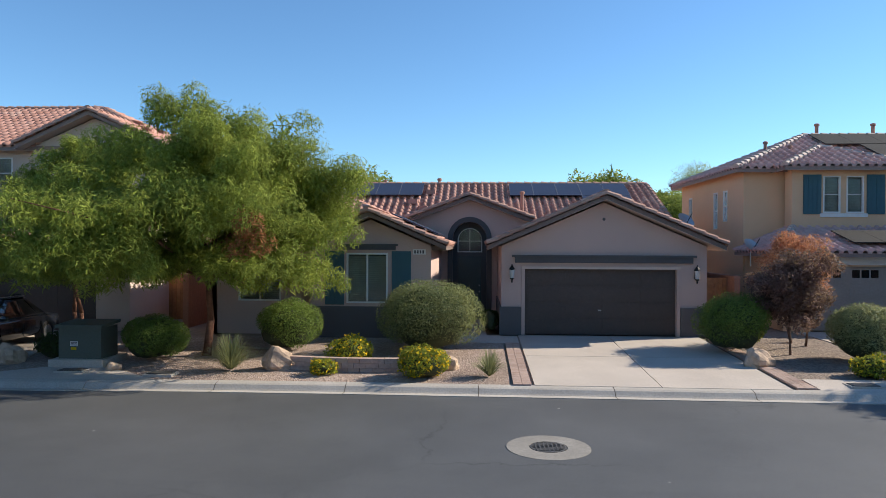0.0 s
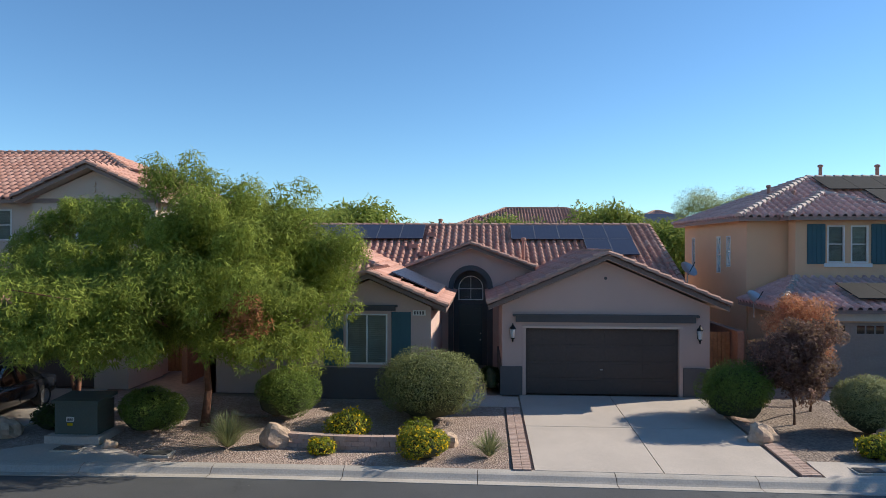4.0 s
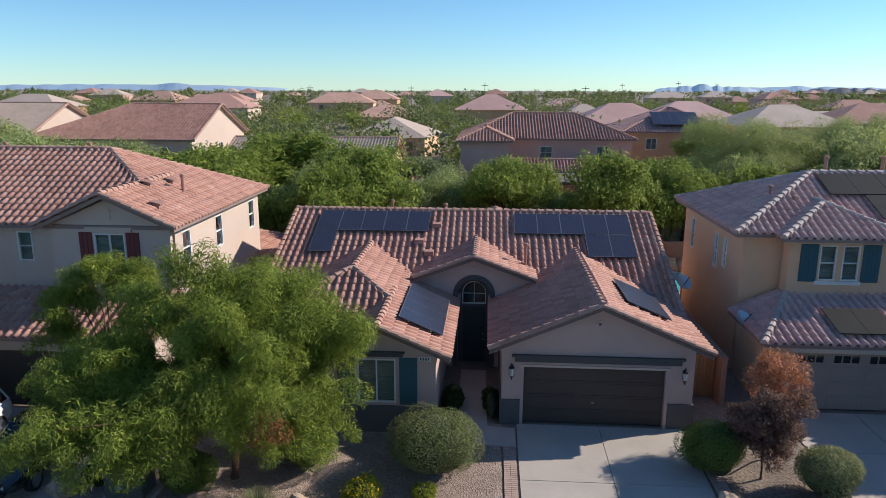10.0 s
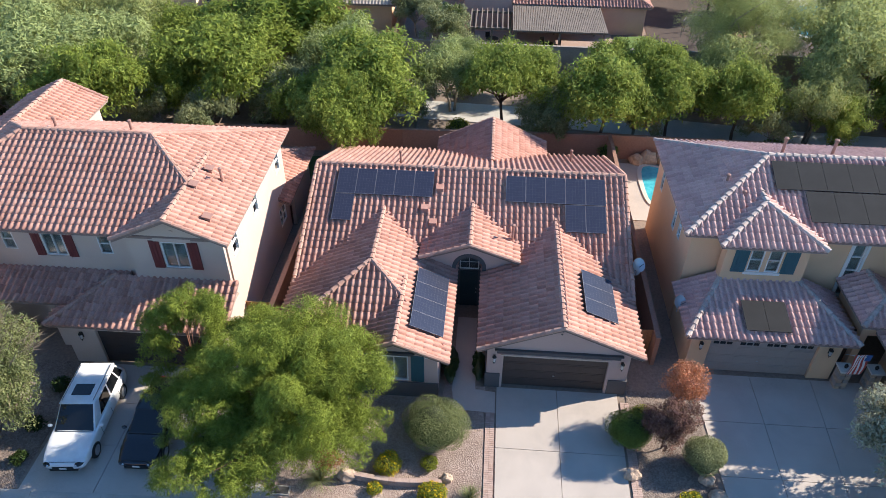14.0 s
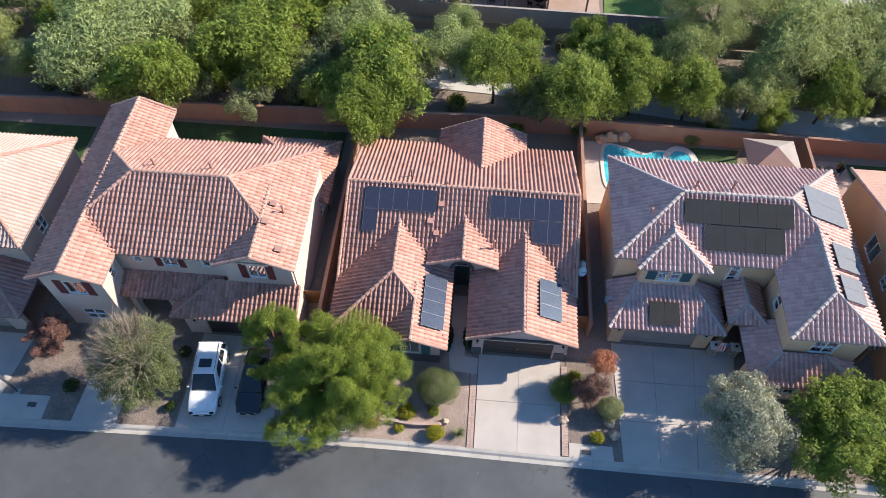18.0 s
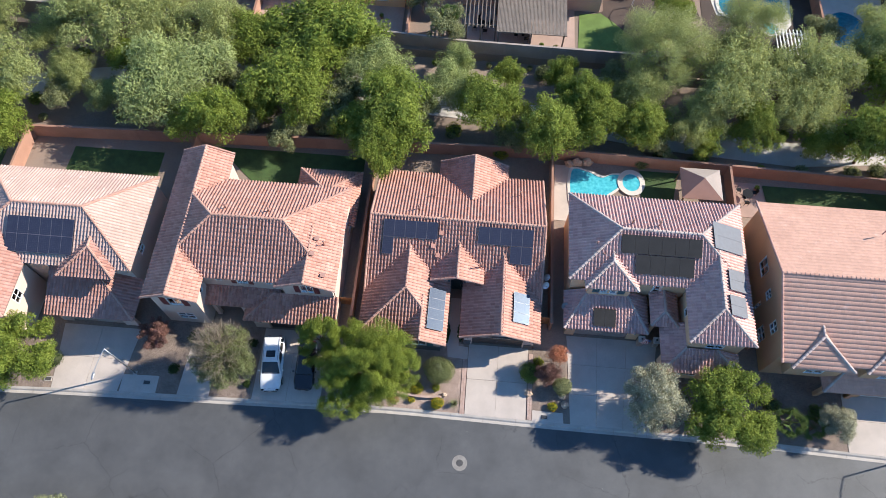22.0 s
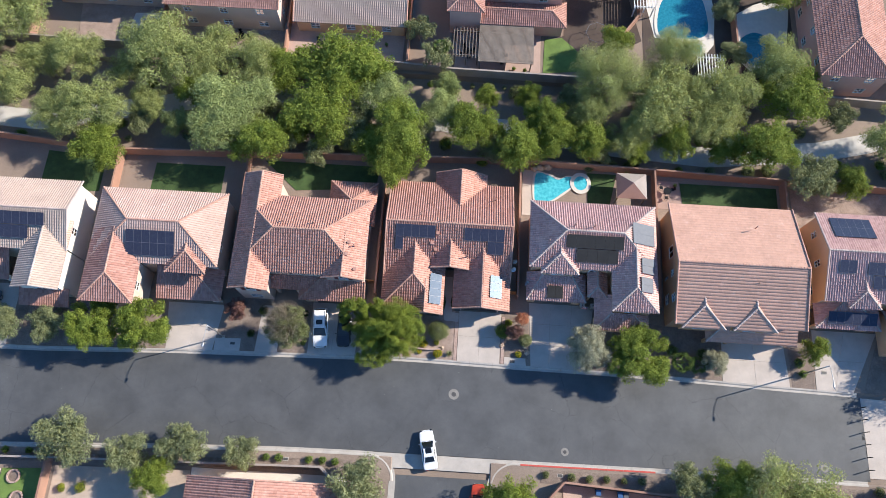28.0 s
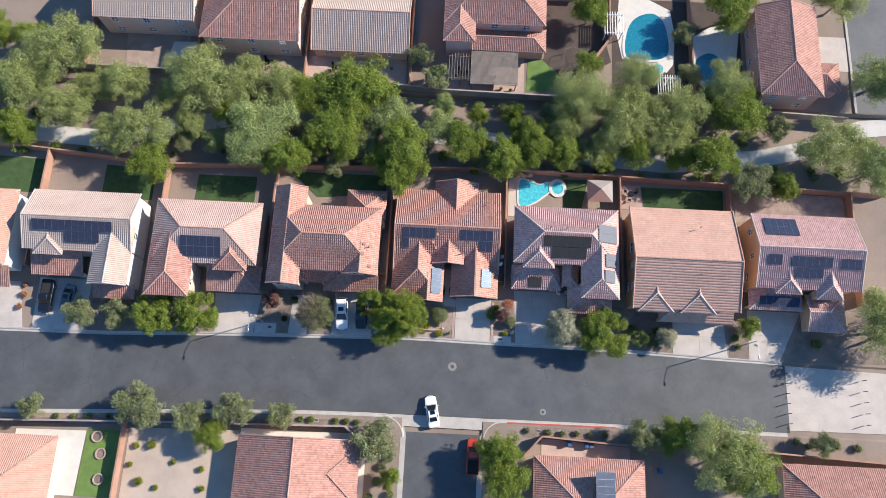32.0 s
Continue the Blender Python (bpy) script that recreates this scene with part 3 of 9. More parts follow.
def tile_field(name, parent, a0, e, s, quad, material, w=0.31, c=0.42, fine=True, loose=0, lines=None):
    """Curved roof tiles in courses on one slope. a0: eave corner; e, s: unit ways along the eave and up the slope;
    quad: (u, v) of the slope's four corners: eave left, eave right, top right, top left."""
    e, s = np.array(e), np.array(s)
    n = np.cross(e, s)
    (ul, v0), (ur, _), (tr, v1), (tl, _) = quad
    left = lambda v: ul + (tl - ul) * (v - v0) / (v1 - v0)  # noqa: E731
    right = lambda v: ur + (tr - ur) * (v - v0) / (v1 - v0)  # noqa: E731
    if lines:  # bent side edges, as (v, u) points
        left = lambda v: float(np.interp(v, *zip(*lines[0])))  # noqa: E731
        right = lambda v: float(np.interp(v, *zip(*lines[1])))  # noqa: E731
    if fine:
        pu, ph = np.array([0.0, 0.1, 0.3, 0.5, 0.6, 1.0]), np.array([0.0, 0.08, 0.112, 0.08, 0.004, 0.0])
    else:
        pu, ph = np.array([0.0, 0.3, 0.6, 1.0]), np.array([0.004, 0.105, 0.004, 0.0])
    m = len(pu)
    verts, quads, count = [], [], 0
    cc, o = c, np.array(a0, float)
    rows = math.ceil((v1 - v0) / cc - 0.1)
    shift = (o @ e) % w
    single, left_over = None, loose
    for r in range(rows):
        lo, hi = v0 + r * cc, min(v1, v0 + (r + 1) * cc)
        lim = [(left(v), right(v)) for v in (lo + 1e-4, hi - 1e-4)]
        first, last = math.floor((min(l for l, _ in lim) + shift) / w), math.ceil((max(q for _, q in lim) + shift) / w)
        k = np.arange(first, last)
        if not len(k):
            continue
        u = (k[:, None] + pu[None, :]) * w - shift
        wob = 0.006 * np.sin(k * 12.9 + r * 7.3)[:, None]
        out = []
        for (l, q), v, lift in ((lim[0], lo - 0.035, 0.056), (lim[1], hi + 0.02, 0.006)):
            uu = np.clip(u, l, q)
            out.append(o + uu[..., None] * e + (v + wob)[..., None] * s + (ph[None, :, None] + lift + wob[..., None]) * n)
        if fine:
            out.append(out[0] - n * 0.074)
        live = (np.clip(u, *lim[0]).max(1) - np.clip(u, *lim[0]).min(1) > 0.02) | (np.clip(u, *lim[1]).max(1) - np.clip(u, *lim[1]).min(1) > 0.02)
        if left_over > 0:
            whole = (u.min(1) >= max(lim[0][0], lim[1][0])) & (u.max(1) <= min(lim[0][1], lim[1][1]))
            for i in np.nonzero(whole)[0][:left_over]:
                if single is None:
                    z = np.zeros(m)
                    rows_ = [np.stack([pu * w, z + v, ph + h], 1) for v, h in ((-0.035, 0.056), (cc + 0.02, 0.006), (-0.035, -0.018))]
                    j = np.arange(m - 1)
                    single = array_mesh("tile", np.concatenate(rows_), np.concatenate([np.stack([j, j + 1, m + j + 1, m + j], 1), np.stack([2 * m + j, 2 * m + j + 1, j + 1, j], 1)]), material)
                ob = part("tile", single, material, parent)
                d = wob[i, 0]
                at = o + (k[i] * w - shift) * e + (lo + d) * s + d * n
                ob.matrix_basis = Matrix(((e[0], s[0], n[0], at[0]), (e[1], s[1], n[1], at[1]), (e[2], s[2], n[2], at[2]), (0, 0, 0, 1)))
                live[i] = False
                left_over -= 1
        block = np.stack(out, 1)[live]
        t = len(block)
        if not t:
            continue
        layers = block.shape[1]
        base = count + (np.arange(t) * layers * m)[:, None]
        j = np.arange(m - 1)[None, :]
        quads.append(np.stack([base + j, base + j + 1, base + m + j + 1, base + m + j], -1).reshape(-1, 4))
        if fine:
            quads.append(np.stack([base + 2 * m + j, base + 2 * m + j + 1, base + j + 1, base + j], -1).reshape(-1, 4))
        verts.append(block.reshape(-1, 3))
        count += t * layers * m
    me = array_mesh(name, np.concatenate(verts), np.concatenate(quads), material)
    return tagged(part(name, me, material, parent), kind="stuff")


def flat_field(name, parent, a0, e, s, quad, material, w=0.36, c=0.38):
    """Flat shingle tiles in courses."""
    e, s = np.array(e), np.array(s)
    n = np.cross(e, s)
    (ul, v0), (ur, _), (tr, v1), (tl, _) = quad
    verts, quads = [], []
    rows = max(1, round((v1 - v0) / c))
    cc = (v1 - v0) / rows
    for r in range(rows):
        lo, hi = v0 + r * cc, v0 + (r + 1) * cc
        f0, f1 = r / rows, (r + 1) / rows
        l0, r0, l1, r1 = ul + (tl - ul) * f0, ur + (tr - ur) * f0, ul + (tl - ul) * f1, ur + (tr - ur) * f1
        for k in range(math.floor(min(l0, l1) / w) - 1, math.ceil(max(r0, r1) / w) + 1):
            a, b = (k + 0.5 * (r % 2)) * w, (k + 1 + 0.5 * (r % 2)) * w - 0.004
            q = [(min(max(a, l0), r0), lo - 0.012, 0.020), (min(max(b, l0), r0), lo - 0.012, 0.020), (min(max(b, l1), r1), hi, 0.008), (min(max(a, l1), r1), hi, 0.008)]
            if max(q[1][0] - q[0][0], q[2][0] - q[3][0]) < 0.03:
                continue
            i = len(verts)
            verts += [np.array(a0) + e * u + s * v + n * h for u, v, h in q]
            verts += [verts[i] - n * 0.014, verts[i + 1] - n * 0.014]
            quads += [(i, i + 1, i + 2, i + 3), (i + 4, i + 5, i + 1, i)]
    me = array_mesh(name, np.array(verts), np.array(quads), material)
    return tagged(part(name, me, material, parent), kind="stuff")


def caps(parent, p0, p1, material, r=0.13, step=0.40, lift=0.05, name="ridge_cap"):
    """Half-round cap tiles laid along a ridge, hip or rake, each lapping the one below."""
    p0, p1 = Vector(p0), Vector(p1)
    way = p1 - p0
    n = max(1, round(way.length / step))
    way = way / n
    up = Vector((0, 0, 1)) - way.normalized() * way.normalized().z
    up.normalize()
    side = way.normalized().cross(up)
    g = Geo()
    for i in range(n):
        a, b = p0 + way * i - way * 0.06, p0 + way * (i + 1.06)
        s = len(g.v)
        for q, k, h in ((a, 1.12, lift + 0.03), (b, 0.92, lift)):
            for j in range(6):
                th = math.pi * (j / 5 * 1.16 - 0.08)
                g.v.append(tuple(q + up * (h + r * k * math.sin(th) * 0.9 - 0.02) + side * (r * k * math.cos(th))))
        g.f += [(s + j, s + j + 1, s + 7 + j, s + 6 + j) for j in range(5)] + [tuple(range(s + 5, s - 1, -1)), tuple(range(s + 6, s + 12))]
    return tagged(part(name, g, material, parent), kind="stuff")


def slope(house, pts, tile, edge, mode="fine", w=0.31, c=0.42, thick=0.13, loose=0, lines=None):
    """One roof slope over pts (eave left, eave right, top right, top left): boarded deck and its tiles. Returns the deck."""
    p = [Vector(q) for q in pts]
    e = (p[1] - p[0]).normalized()
    up = ((p[3] - p[0]) + (p[2] - p[1])) / 2
    s = (up - e * up.dot(e)).normalized()
    uniq = [q for i, q in enumerate(p) if i == 0 or (q - p[i - 1]).length > 0.01]
    deck = part("roof", Geo().slab(uniq, (0, 0, -thick)), edge, house)
    part("soffit", Geo().slab([q - Vector((0, 0, thick + 0.003)) for q in uniq], (0, 0, -0.012)), SOFFIT, deck)
    quad = [((q - p[0]).dot(e), (q - p[0]).dot(s)) for q in p]
    if mode == "flat":
        flat_field("roof_tiles", deck, p[0], e, s, quad, tile, w, c)
    else:
        tile_field("roof_tiles", deck, p[0], e, s, quad, tile, w, c, mode == "fine", loose, lines)
    return deck


def joined_slope(house, x, y0, y1, ze, pitch, end, ext, tile, edge, mode):
    """The end slope of a hip roof that runs on as the side slope of gables flush with it.
    ext: (end, S or N, the gable's front y, its half width)."""
    k, half = math.hypot(1, pitch), (y1 - y0) / 2
    sgn = 1 if end == "E" else -1
    e, s = (0, sgn, 0), (-sgn / k, 0, pitch / k)
    start = y0 if sgn > 0 else y1
    side = {"S": [(0, 0.0), (half * k, half)], "N": [(0, 2 * half), (half * k, half)]}
    course = 0.42
    for _, sd, yf, gh in ext:
        course = gh * k / round(gh * k / 0.42)
        u = yf - y0
        side[sd] = [(0, u), (gh * k - 1e-5, u), (gh * k + 1e-5, gh if sd == "S" else 2 * half - gh), (half * k, half)]
    if sgn < 0:  # measured from the north corner down
        side = {"L": [(v, 2 * half - u) for v, u in side["N"]], "R": [(v, 2 * half - u) for v, u in side["S"]]}
    else:
        side = {"L": side["S"], "R": side["N"]}
    o = Vector((x, start, ze))
    ring = [o + Vector(e) * u + Vector(s) * v for v, u in side["L"]] + [o + Vector(e) * u + Vector(s) * v for v, u in side["R"][::-1][1:]]
    deck = part("roof", Geo().slab(ring[::-1], (0, 0, -0.13)), edge, house)
    vt = half * k
    tile_field("roof_tiles", deck, o, e, s, [(side["L"][0][1], 0.0), (side["R"][0][1], 0.0), (half, vt), (half, vt)], tile, 0.31, course, mode == "fine", 0, (side["L"], side["R"]))
    return deck


def roof(house, kind, x0, x1, y0, y1, ze, pitch, tile, edge, cap, mode="fine", axis="x", hips="", rakes="", capr=0.13, loose=0, cut=(), dx=None, skip="", join=()):
    """A gable or hip roof over an eave rectangle. axis: the ridge's way; hips: which ends (of W, E, S, N) are hipped.
    kind 'lean': one slope that rises to the north wall at y1, hipped at both ends."""
    if kind == "lean":
        zt = ze + (y1 - y0) * pitch
        d = dx or y1 - y0
        hw, he = "W" in hips, "E" in hips
        dk = slope(house, [(x0, y0, ze), (x1, y0, ze), (x1 - d * he, y1, zt), (x0 + d * hw, y1, zt)], tile, edge, mode)
        if hw:
            slope(house, [(x0, y1, ze), (x0, y0, ze), (x0 + d, y1, zt), (x0 + d, y1, zt)], tile, edge, mode)
            caps(dk, (x0, y0, ze), (x0 + d, y1, zt), cap, capr)
        if he:
            slope(house, [(x1, y0, ze), (x1, y1, ze), (x1 - d, y1, zt), (x1 - d, y1, zt)], tile, edge, mode)
            caps(dk, (x1, y0, ze), (x1 - d, y1, zt), cap, capr)
        return zt
    flip = axis == "y"
    if flip:
        a0, a1, b0, b1 = y0, y1, x0, x1
        ends = {"S": 0, "N": 1}
    else:
        a0, a1, b0, b1 = x0, x1, y0, y1
        ends = {"W": 0, "E": 1}
    half = (b1 - b0) / 2
    zr, bm = ze + half * pitch, (b0 + b1) / 2
    hip = [any(ends.get(h) == i for h in hips) for i in (0, 1)]
    r0, r1 = a0 + half * hip[0], a1 - half * hip[1]
    P = (lambda a, b, z: (b, a, z)) if flip else (lambda a, b, z: (a, b, z))  # noqa: E731
    low = [P(a0, b0, ze), P(a1, b0, ze), P(r1, bm, zr), P(r0, bm, zr)]
    high = [P(a1, b1, ze), P(a0, b1, ze), P(r0, bm, zr), P(r1, bm, zr)]
    if flip:
        low = [low[1], low[0], low[3], low[2]]
        high = [high[1], high[0], high[3], high[2]]
    if "W" in skip:
        dk = slope(house, high, tile, edge, mode)
    else:
        # where a gable sits flush with the hip end, the long slope's tiles stop short under it
        k, L = math.hypot(1, pitch), a1 - a0
        bend = {"S": None, "N": None}
        for _, sd, _, _ in join:
            side = {"W": [(0, 0.0), (half * k, half)], "E": [(0, L), (half * k, L - half)]}
            for en, s2, _, gh in join:
                if s2 == sd:
                    side[en] = [(0, 2 * gh - 0.6), (gh * k, gh + 0.05), (half * k, half)] if en == "W" else [(0, L - 2 * gh + 0.6), (gh * k, L - gh - 0.05), (half * k, L - half)]
            bend[sd] = (side["W"], side["E"]) if sd == "S" else ([(v, L - u) for v, u in side["E"]], [(v, L - u) for v, u in side["W"]])
        dk = slope(house, low, tile, edge, mode, loose=loose, lines=bend["S"])
        if "E" not in skip:
            slope(house, high, tile, edge, mode, lines=bend["N"])
    caps(dk, P(r0, bm, zr), P(r1, bm, zr), cap, capr)
    for i, (a, r) in enumerate(((a0, r0), (a1, r1))):
        if hip[i]:
            tri = [P(a, b1, ze), P(a, b0, ze), P(r, bm, zr), P(r, bm, zr)] if i == 0 else [P(a, b0, ze), P(a, b1, ze), P(r, bm, zr), P(r, bm, zr)]
            if flip:
                tri = [tri[1], tri[0], tri[2], tri[3]]
            ext = [j for j in join if j[0] == "WE"[i]]
            if ext and not flip:
                joined_slope(house, a, b0, b1, ze, pitch, "WE"[i], ext, tile, edge, mode)
            else:
                slope(house, tri, tile, edge, mode)
            for b in (b0, b1):
                corner = ("SN"[b == b1] + "WE"[i]) if not flip else ("SN"[i] + "WE"[b == b1])
                f = dict(cut).get(corner, 1.0)
                low_end = Vector(P(r, bm, zr)).lerp(Vector(P(a, b, ze)), f)
                caps(dk, low_end, P(r, bm, zr), cap, capr)
        elif "WESN"[[0, 1][i] + (2 if flip else 0)] in rakes:
            for b in (b0, b1):
                caps(dk, P(a, b, ze + 0.02), P(a, bm, zr + 0.02), cap, capr * 0.85, name="rake_tile")
    return zr


def gable_wall(house, face, u0, u1, z0, pitch, material, thick=0.2, name="wall"):
    """The triangle of wall under a gable."""
    h = (u1 - u0) / 2 * pitch
    return part(name, Geo().slab([face.p(u0, z0, -thick), face.p(u1, z0, -thick), face.p((u0 + u1) / 2, z0 + h, -thick)], face.n * thick), material, house)


def block(house, x0, x1, y0, y1, z0, z1, material, holes=None, skip=""):
    """Four walls round a rectangle; holes by side."""
    holes = holes or {}
    t = 0.2
    for side in "SNEW":
        if side in skip:
            continue
        face = {"S": Face(x0, y0, "S"), "N": Face(x1, y1, "N"), "E": Face(x1, y0 + t, "E"), "W": Face(x0, y1 - t, "W")}[side]
        length = (x1 - x0) if side in "SN" else (y1 - y0 - 2 * t)
        wall_panel(house, face, length, z0, z1, [h[:4] for h in holes.get(side, ())], material)
        for h in holes.get(side, ()):
            window(house, face, *h[:4], **(h[4] if len(h) > 4 else {}))


def pipe(house, x, y, z0, z1, r=0.06):
    g = Geo().lathe((x, y, z0), [(r, 0), (r, z1 - z0 - 0.12), (r * 1.5, z1 - z0 - 0.12), (r * 1.5, z1 - z0 - 0.03), (r * 0.6, z1 - z0)], 10)
    part("vent_pipe", g, PIPE, house)


def solar(name, corner, e, s, cols, rows, material, label, pw=1.0, ph=1.65, lines=True, lift=0.24, group="solar panels"):
    """A bank of panels on rails, laid on a slope: corner low left, e along, s up. Each panel > frame, cell lines."""
    e, s = Vector(e).normalized(), Vector(s).normalized()
    n = e.cross(s).normalized()
    t = thing(name, corner, label, "solar panel", group)
    for k in range(rows):
        for y in (0.25, 0.75):
            a = Vector(corner) + s * (k + y) * ph + n * (lift - 0.07)
            part("rail", Geo().slab([a, a + e * cols * pw, a + e * cols * pw + s * 0.05, a + s * 0.05], n * 0.05), METAL, t)
    for i in range(cols):
        for k in range(rows):
            a = Vector(corner) + e * i * pw + s * k * ph + n * lift
            q = [a + e * 0.008 + s * 0.008, a + e * (pw - 0.008) + s * 0.008, a + e * (pw - 0.008) + s * (ph - 0.008), a + e * 0.008 + s * (ph - 0.008)]
            p = part("panel", Geo().slab(q, n * -0.04), material, t)
            g = Geo()
            for c in range(0, 7 * lines):
                u = 0.012 + (pw - 0.024) * c / 6
                g.poly([a + e * (u - 0.0035) + s * 0.01 + n * 0.004, a + e * (u + 0.0035) + s * 0.01 + n * 0.004, a + e * (u + 0.0035) + s * (ph - 0.01) + n * 0.004, a + e * (u - 0.0035) + s * (ph - 0.01) + n * 0.004])
            for c in range(0, 11):
                v = 0.012 + (ph - 0.024) * c / 10
                g.poly([a + e * 0.01 + s * (v - 0.0035) + n * 0.004, a + e * (pw - 0.01) + s * (v - 0.0035) + n * 0.004, a + e * (pw - 0.01) + s * (v + 0.0035) + n * 0.004, a + e * 0.01 + s * (v + 0.0035) + n * 0.004])
            if lines:
                fr = Geo()
                for d in (0.0, 0.015):
                    fr.v += [tuple(a + e * u + s * v + n * 0.006) for u, v in ((0.006 + d, 0.006 + d), (pw - 0.006 - d, 0.006 + d), (pw - 0.006 - d, ph - 0.006 - d), (0.006 + d, ph - 0.006 - d))]
                fr.f = [(j, (j + 1) % 4, 4 + (j + 1) % 4, 4 + j) for j in range(4)]
                part("panel_frame", fr, PV_FRAME, p)
                tagged(part("cell_grid", g, PV_LINE, p), kind="stuff")
    return t

# ---- ground, road, kerbs, paving ----
def sheet(name, xs, ys, zf, material, label, category, flat=None):
    """A surface over a grid; ys may be given as functions of x."""
    g = Geo()
    for x in xs:
        for y in ys:
            yy = y(x) if callable(y) else y
            g.v.append((x, yy, zf(x, yy)))
    m = len(ys)
    g.f = [(i * m + j, (i + 1) * m + j, (i + 1) * m + j + 1, i * m + j + 1) for i in range(len(xs) - 1) for j in range(m - 1)]
    return solid(name, g, material, label, category, "structure")


XS = [-2600, -900, -400, -160] + sorted([*range(-150, 151, 5), -6.3, -6.0, 6.0, 6.3]) + [160, 400, 900, 2600]
sheet("ground", XS, [-2600, -600, -120, -20, lambda x: ks(x) - 0.6, lambda x: ks(x) - 0.3, lambda x: kn(x) + 0.3, lambda x: kn(x) + 0.6, 18.0, 22.0, 57.9, 58.1, 90, 150, 400, 1200, 2600],
      lambda x, y: gz(x, y) - 0.03, DIRT, "dry tan desert ground reaching to the horizon", "ground")
RX = [-160] + list(range(-150, 55, 3)) + [53.6]
sheet("road", RX, [ks, lambda x: (ks(x) + kn(x)) / 2, kn], lambda x, y: ROAD_Z + (0.06 if abs(y - (ks(x) + kn(x)) / 2) < 0.1 else 0), ASPHALT, "dark grey worn asphalt residential street", "road")
sheet("side_street", [-5.6, 0, 5.9], [-60, -20, 0.9], lambda x, y: ROAD_Z + 0.01, ASPHALT, "dark asphalt side street joining the road", "road")
sheet("cross_street", [69.4, 74, 79], [58.2, 90, 150, 200], lambda x, y: gz(x, y) + 0.02, ASPHALT, "asphalt street beyond the green belt", "road")


solid("far_kerb", Geo().box(69.0, 58.2, 0.8, 69.4, 90.0, 1.24), KERB, "pale kerb along the street beyond the belt", "kerb", "structure")


def strip(xs, fy, prof, gaps=()):
    """A profile of (offset, height) swept along x beside the line fy."""
    g = Geo()
    m = len(prof)
    for x in xs:
        g.v += [(x, fy(x) + o, z) for o, z in prof]
    for i in range(len(xs) - 1):
        if not any(a < (xs[i] + xs[i + 1]) / 2 < b for a, b in gaps):
            g.f += [(i * m + j, (i + 1) * m + j, (i + 1) * m + j + 1, i * m + j + 1) for j in range(m - 1)]
    return g


PROF = [(0.0, ROAD_Z - 0.08), (0.002, ROAD_Z + 0.012), (0.26, ROAD_Z + 0.0), (0.30, ROAD_Z + 0.03), (0.38, ROAD_Z + 0.11), (0.45, -0.285), (0.60, -0.262), (0.605, -0.5)]
kerb_n = thing("kerb", (0, kn(0), ROAD_Z), "pale concrete rolled kerb with gutter along the street", "kerb", kind="structure")
kerb_s = thing("kerb", (0, ks(0), ROAD_Z), "pale concrete kerb along the far side of the street", "kerb", kind="structure")
for x in np.arange(-150, 53.5, 3.0):
    a, b = float(x), min(float(x) + 2.985, 53.6)
    part("kerb_stone", strip([a, b], kn, PROF), KERB, kerb_n)
    if not (-9.4 < a + 1.5 < 9.4):
        part("kerb_stone", strip([a, b], lambda t: ks(t), [(-o, z) for o, z in PROF][::-1]), KERB, kerb_s)
# corner returns and the valley gutter of the side street
for sx, cx in ((-1, -9.0), (1, 9.3)):
    g = Geo()
    for i in range(9):
        th = radians(90 * i / 8)
        c = Vector((cx, ks(cx) - 3.4, 0))
        d = Vector((-sx * math.sin(th), math.cos(th), 0))
        g.v += [tuple(c + d * (3.4 - o) + Vector((0, 0, z))) for o, z in PROF]
    m = len(PROF)
    g.f = [(i * m + j, (i + 1) * m + j, (i + 1) * m + j + 1, i * m + j + 1) for i in range(8) for j in range(m - 1)]
    part("kerb_return", g, KERB, kerb_s)
    part("kerb_return", Geo().box(min(sx * 5.6, sx * 6.4), -60, -0.6, max(sx * 5.6, sx * 6.4), ks(cx) - 3.4, -0.27), KERB, kerb_s)
solid("valley_gutter", Geo().slab([(-9.2, 1.7, ROAD_Z + 0.016), (9.4, 1.7, ROAD_Z + 0.016), (9.4, 3.45, ROAD_Z + 0.018), (-9.2, 3.45, ROAD_Z + 0.018)], (0, 0, -0.1)), KERB, "pale concrete cross gutter over the side street", "gutter", "structure")
g = Geo()
for k in range(17):
    x = 10.0 + k
    g.poly([(x, ks(x) - 0.40, ROAD_Z + 0.135), (x + 0.98, ks(x + 1) - 0.40, ROAD_Z + 0.135), (x + 0.98, ks(x + 1) - 0.60, -0.254), (x, ks(x) - 0.60, -0.254)])
solid("red_kerb_marking", g, PAINT_RED, "faded red painted stretch of kerb", "marking", "structure")


def patch(name, pts, material, label, category, lift=0.02, thick=0.12, kind="structure"):
    """A flat paved or planted area that follows the ground."""
    pts = [(x, kn(x) + 0.575 if 0.4 < y - kn(x) < 1.15 else y) for x, y in pts]
    bm = bmesh.new()
    f = bm.faces.new([bm.verts.new((x, y, 0)) for x, y in pts])
    if f.normal.z < 0:
        f.normal_flip()
    ys = [18.0, 22.0, 57.9]
    for y in ys:
        bmesh.ops.bisect_plane(bm, geom=bm.verts[:] + bm.edges[:] + bm.faces[:], plane_co=(0, y, 0), plane_no=(0, 1, 0))
    for v in bm.verts:
        v.co.z = gz(v.co.x, v.co.y) + lift
    r = bmesh.ops.extrude_face_region(bm, geom=bm.faces[:])
    for v in r["geom"]:
        if isinstance(v, bmesh.types.BMVert):
            v.co.z -= thick
    bmesh.ops.recalc_face_normals(bm, faces=bm.faces[:])
    me = bpy.data.meshes.new(name)
    bm.to_mesh(me)
    bm.free()
    me.materials.append(material)
    ob = new(name, me)
    return tagged(ob, label, category, "", kind)


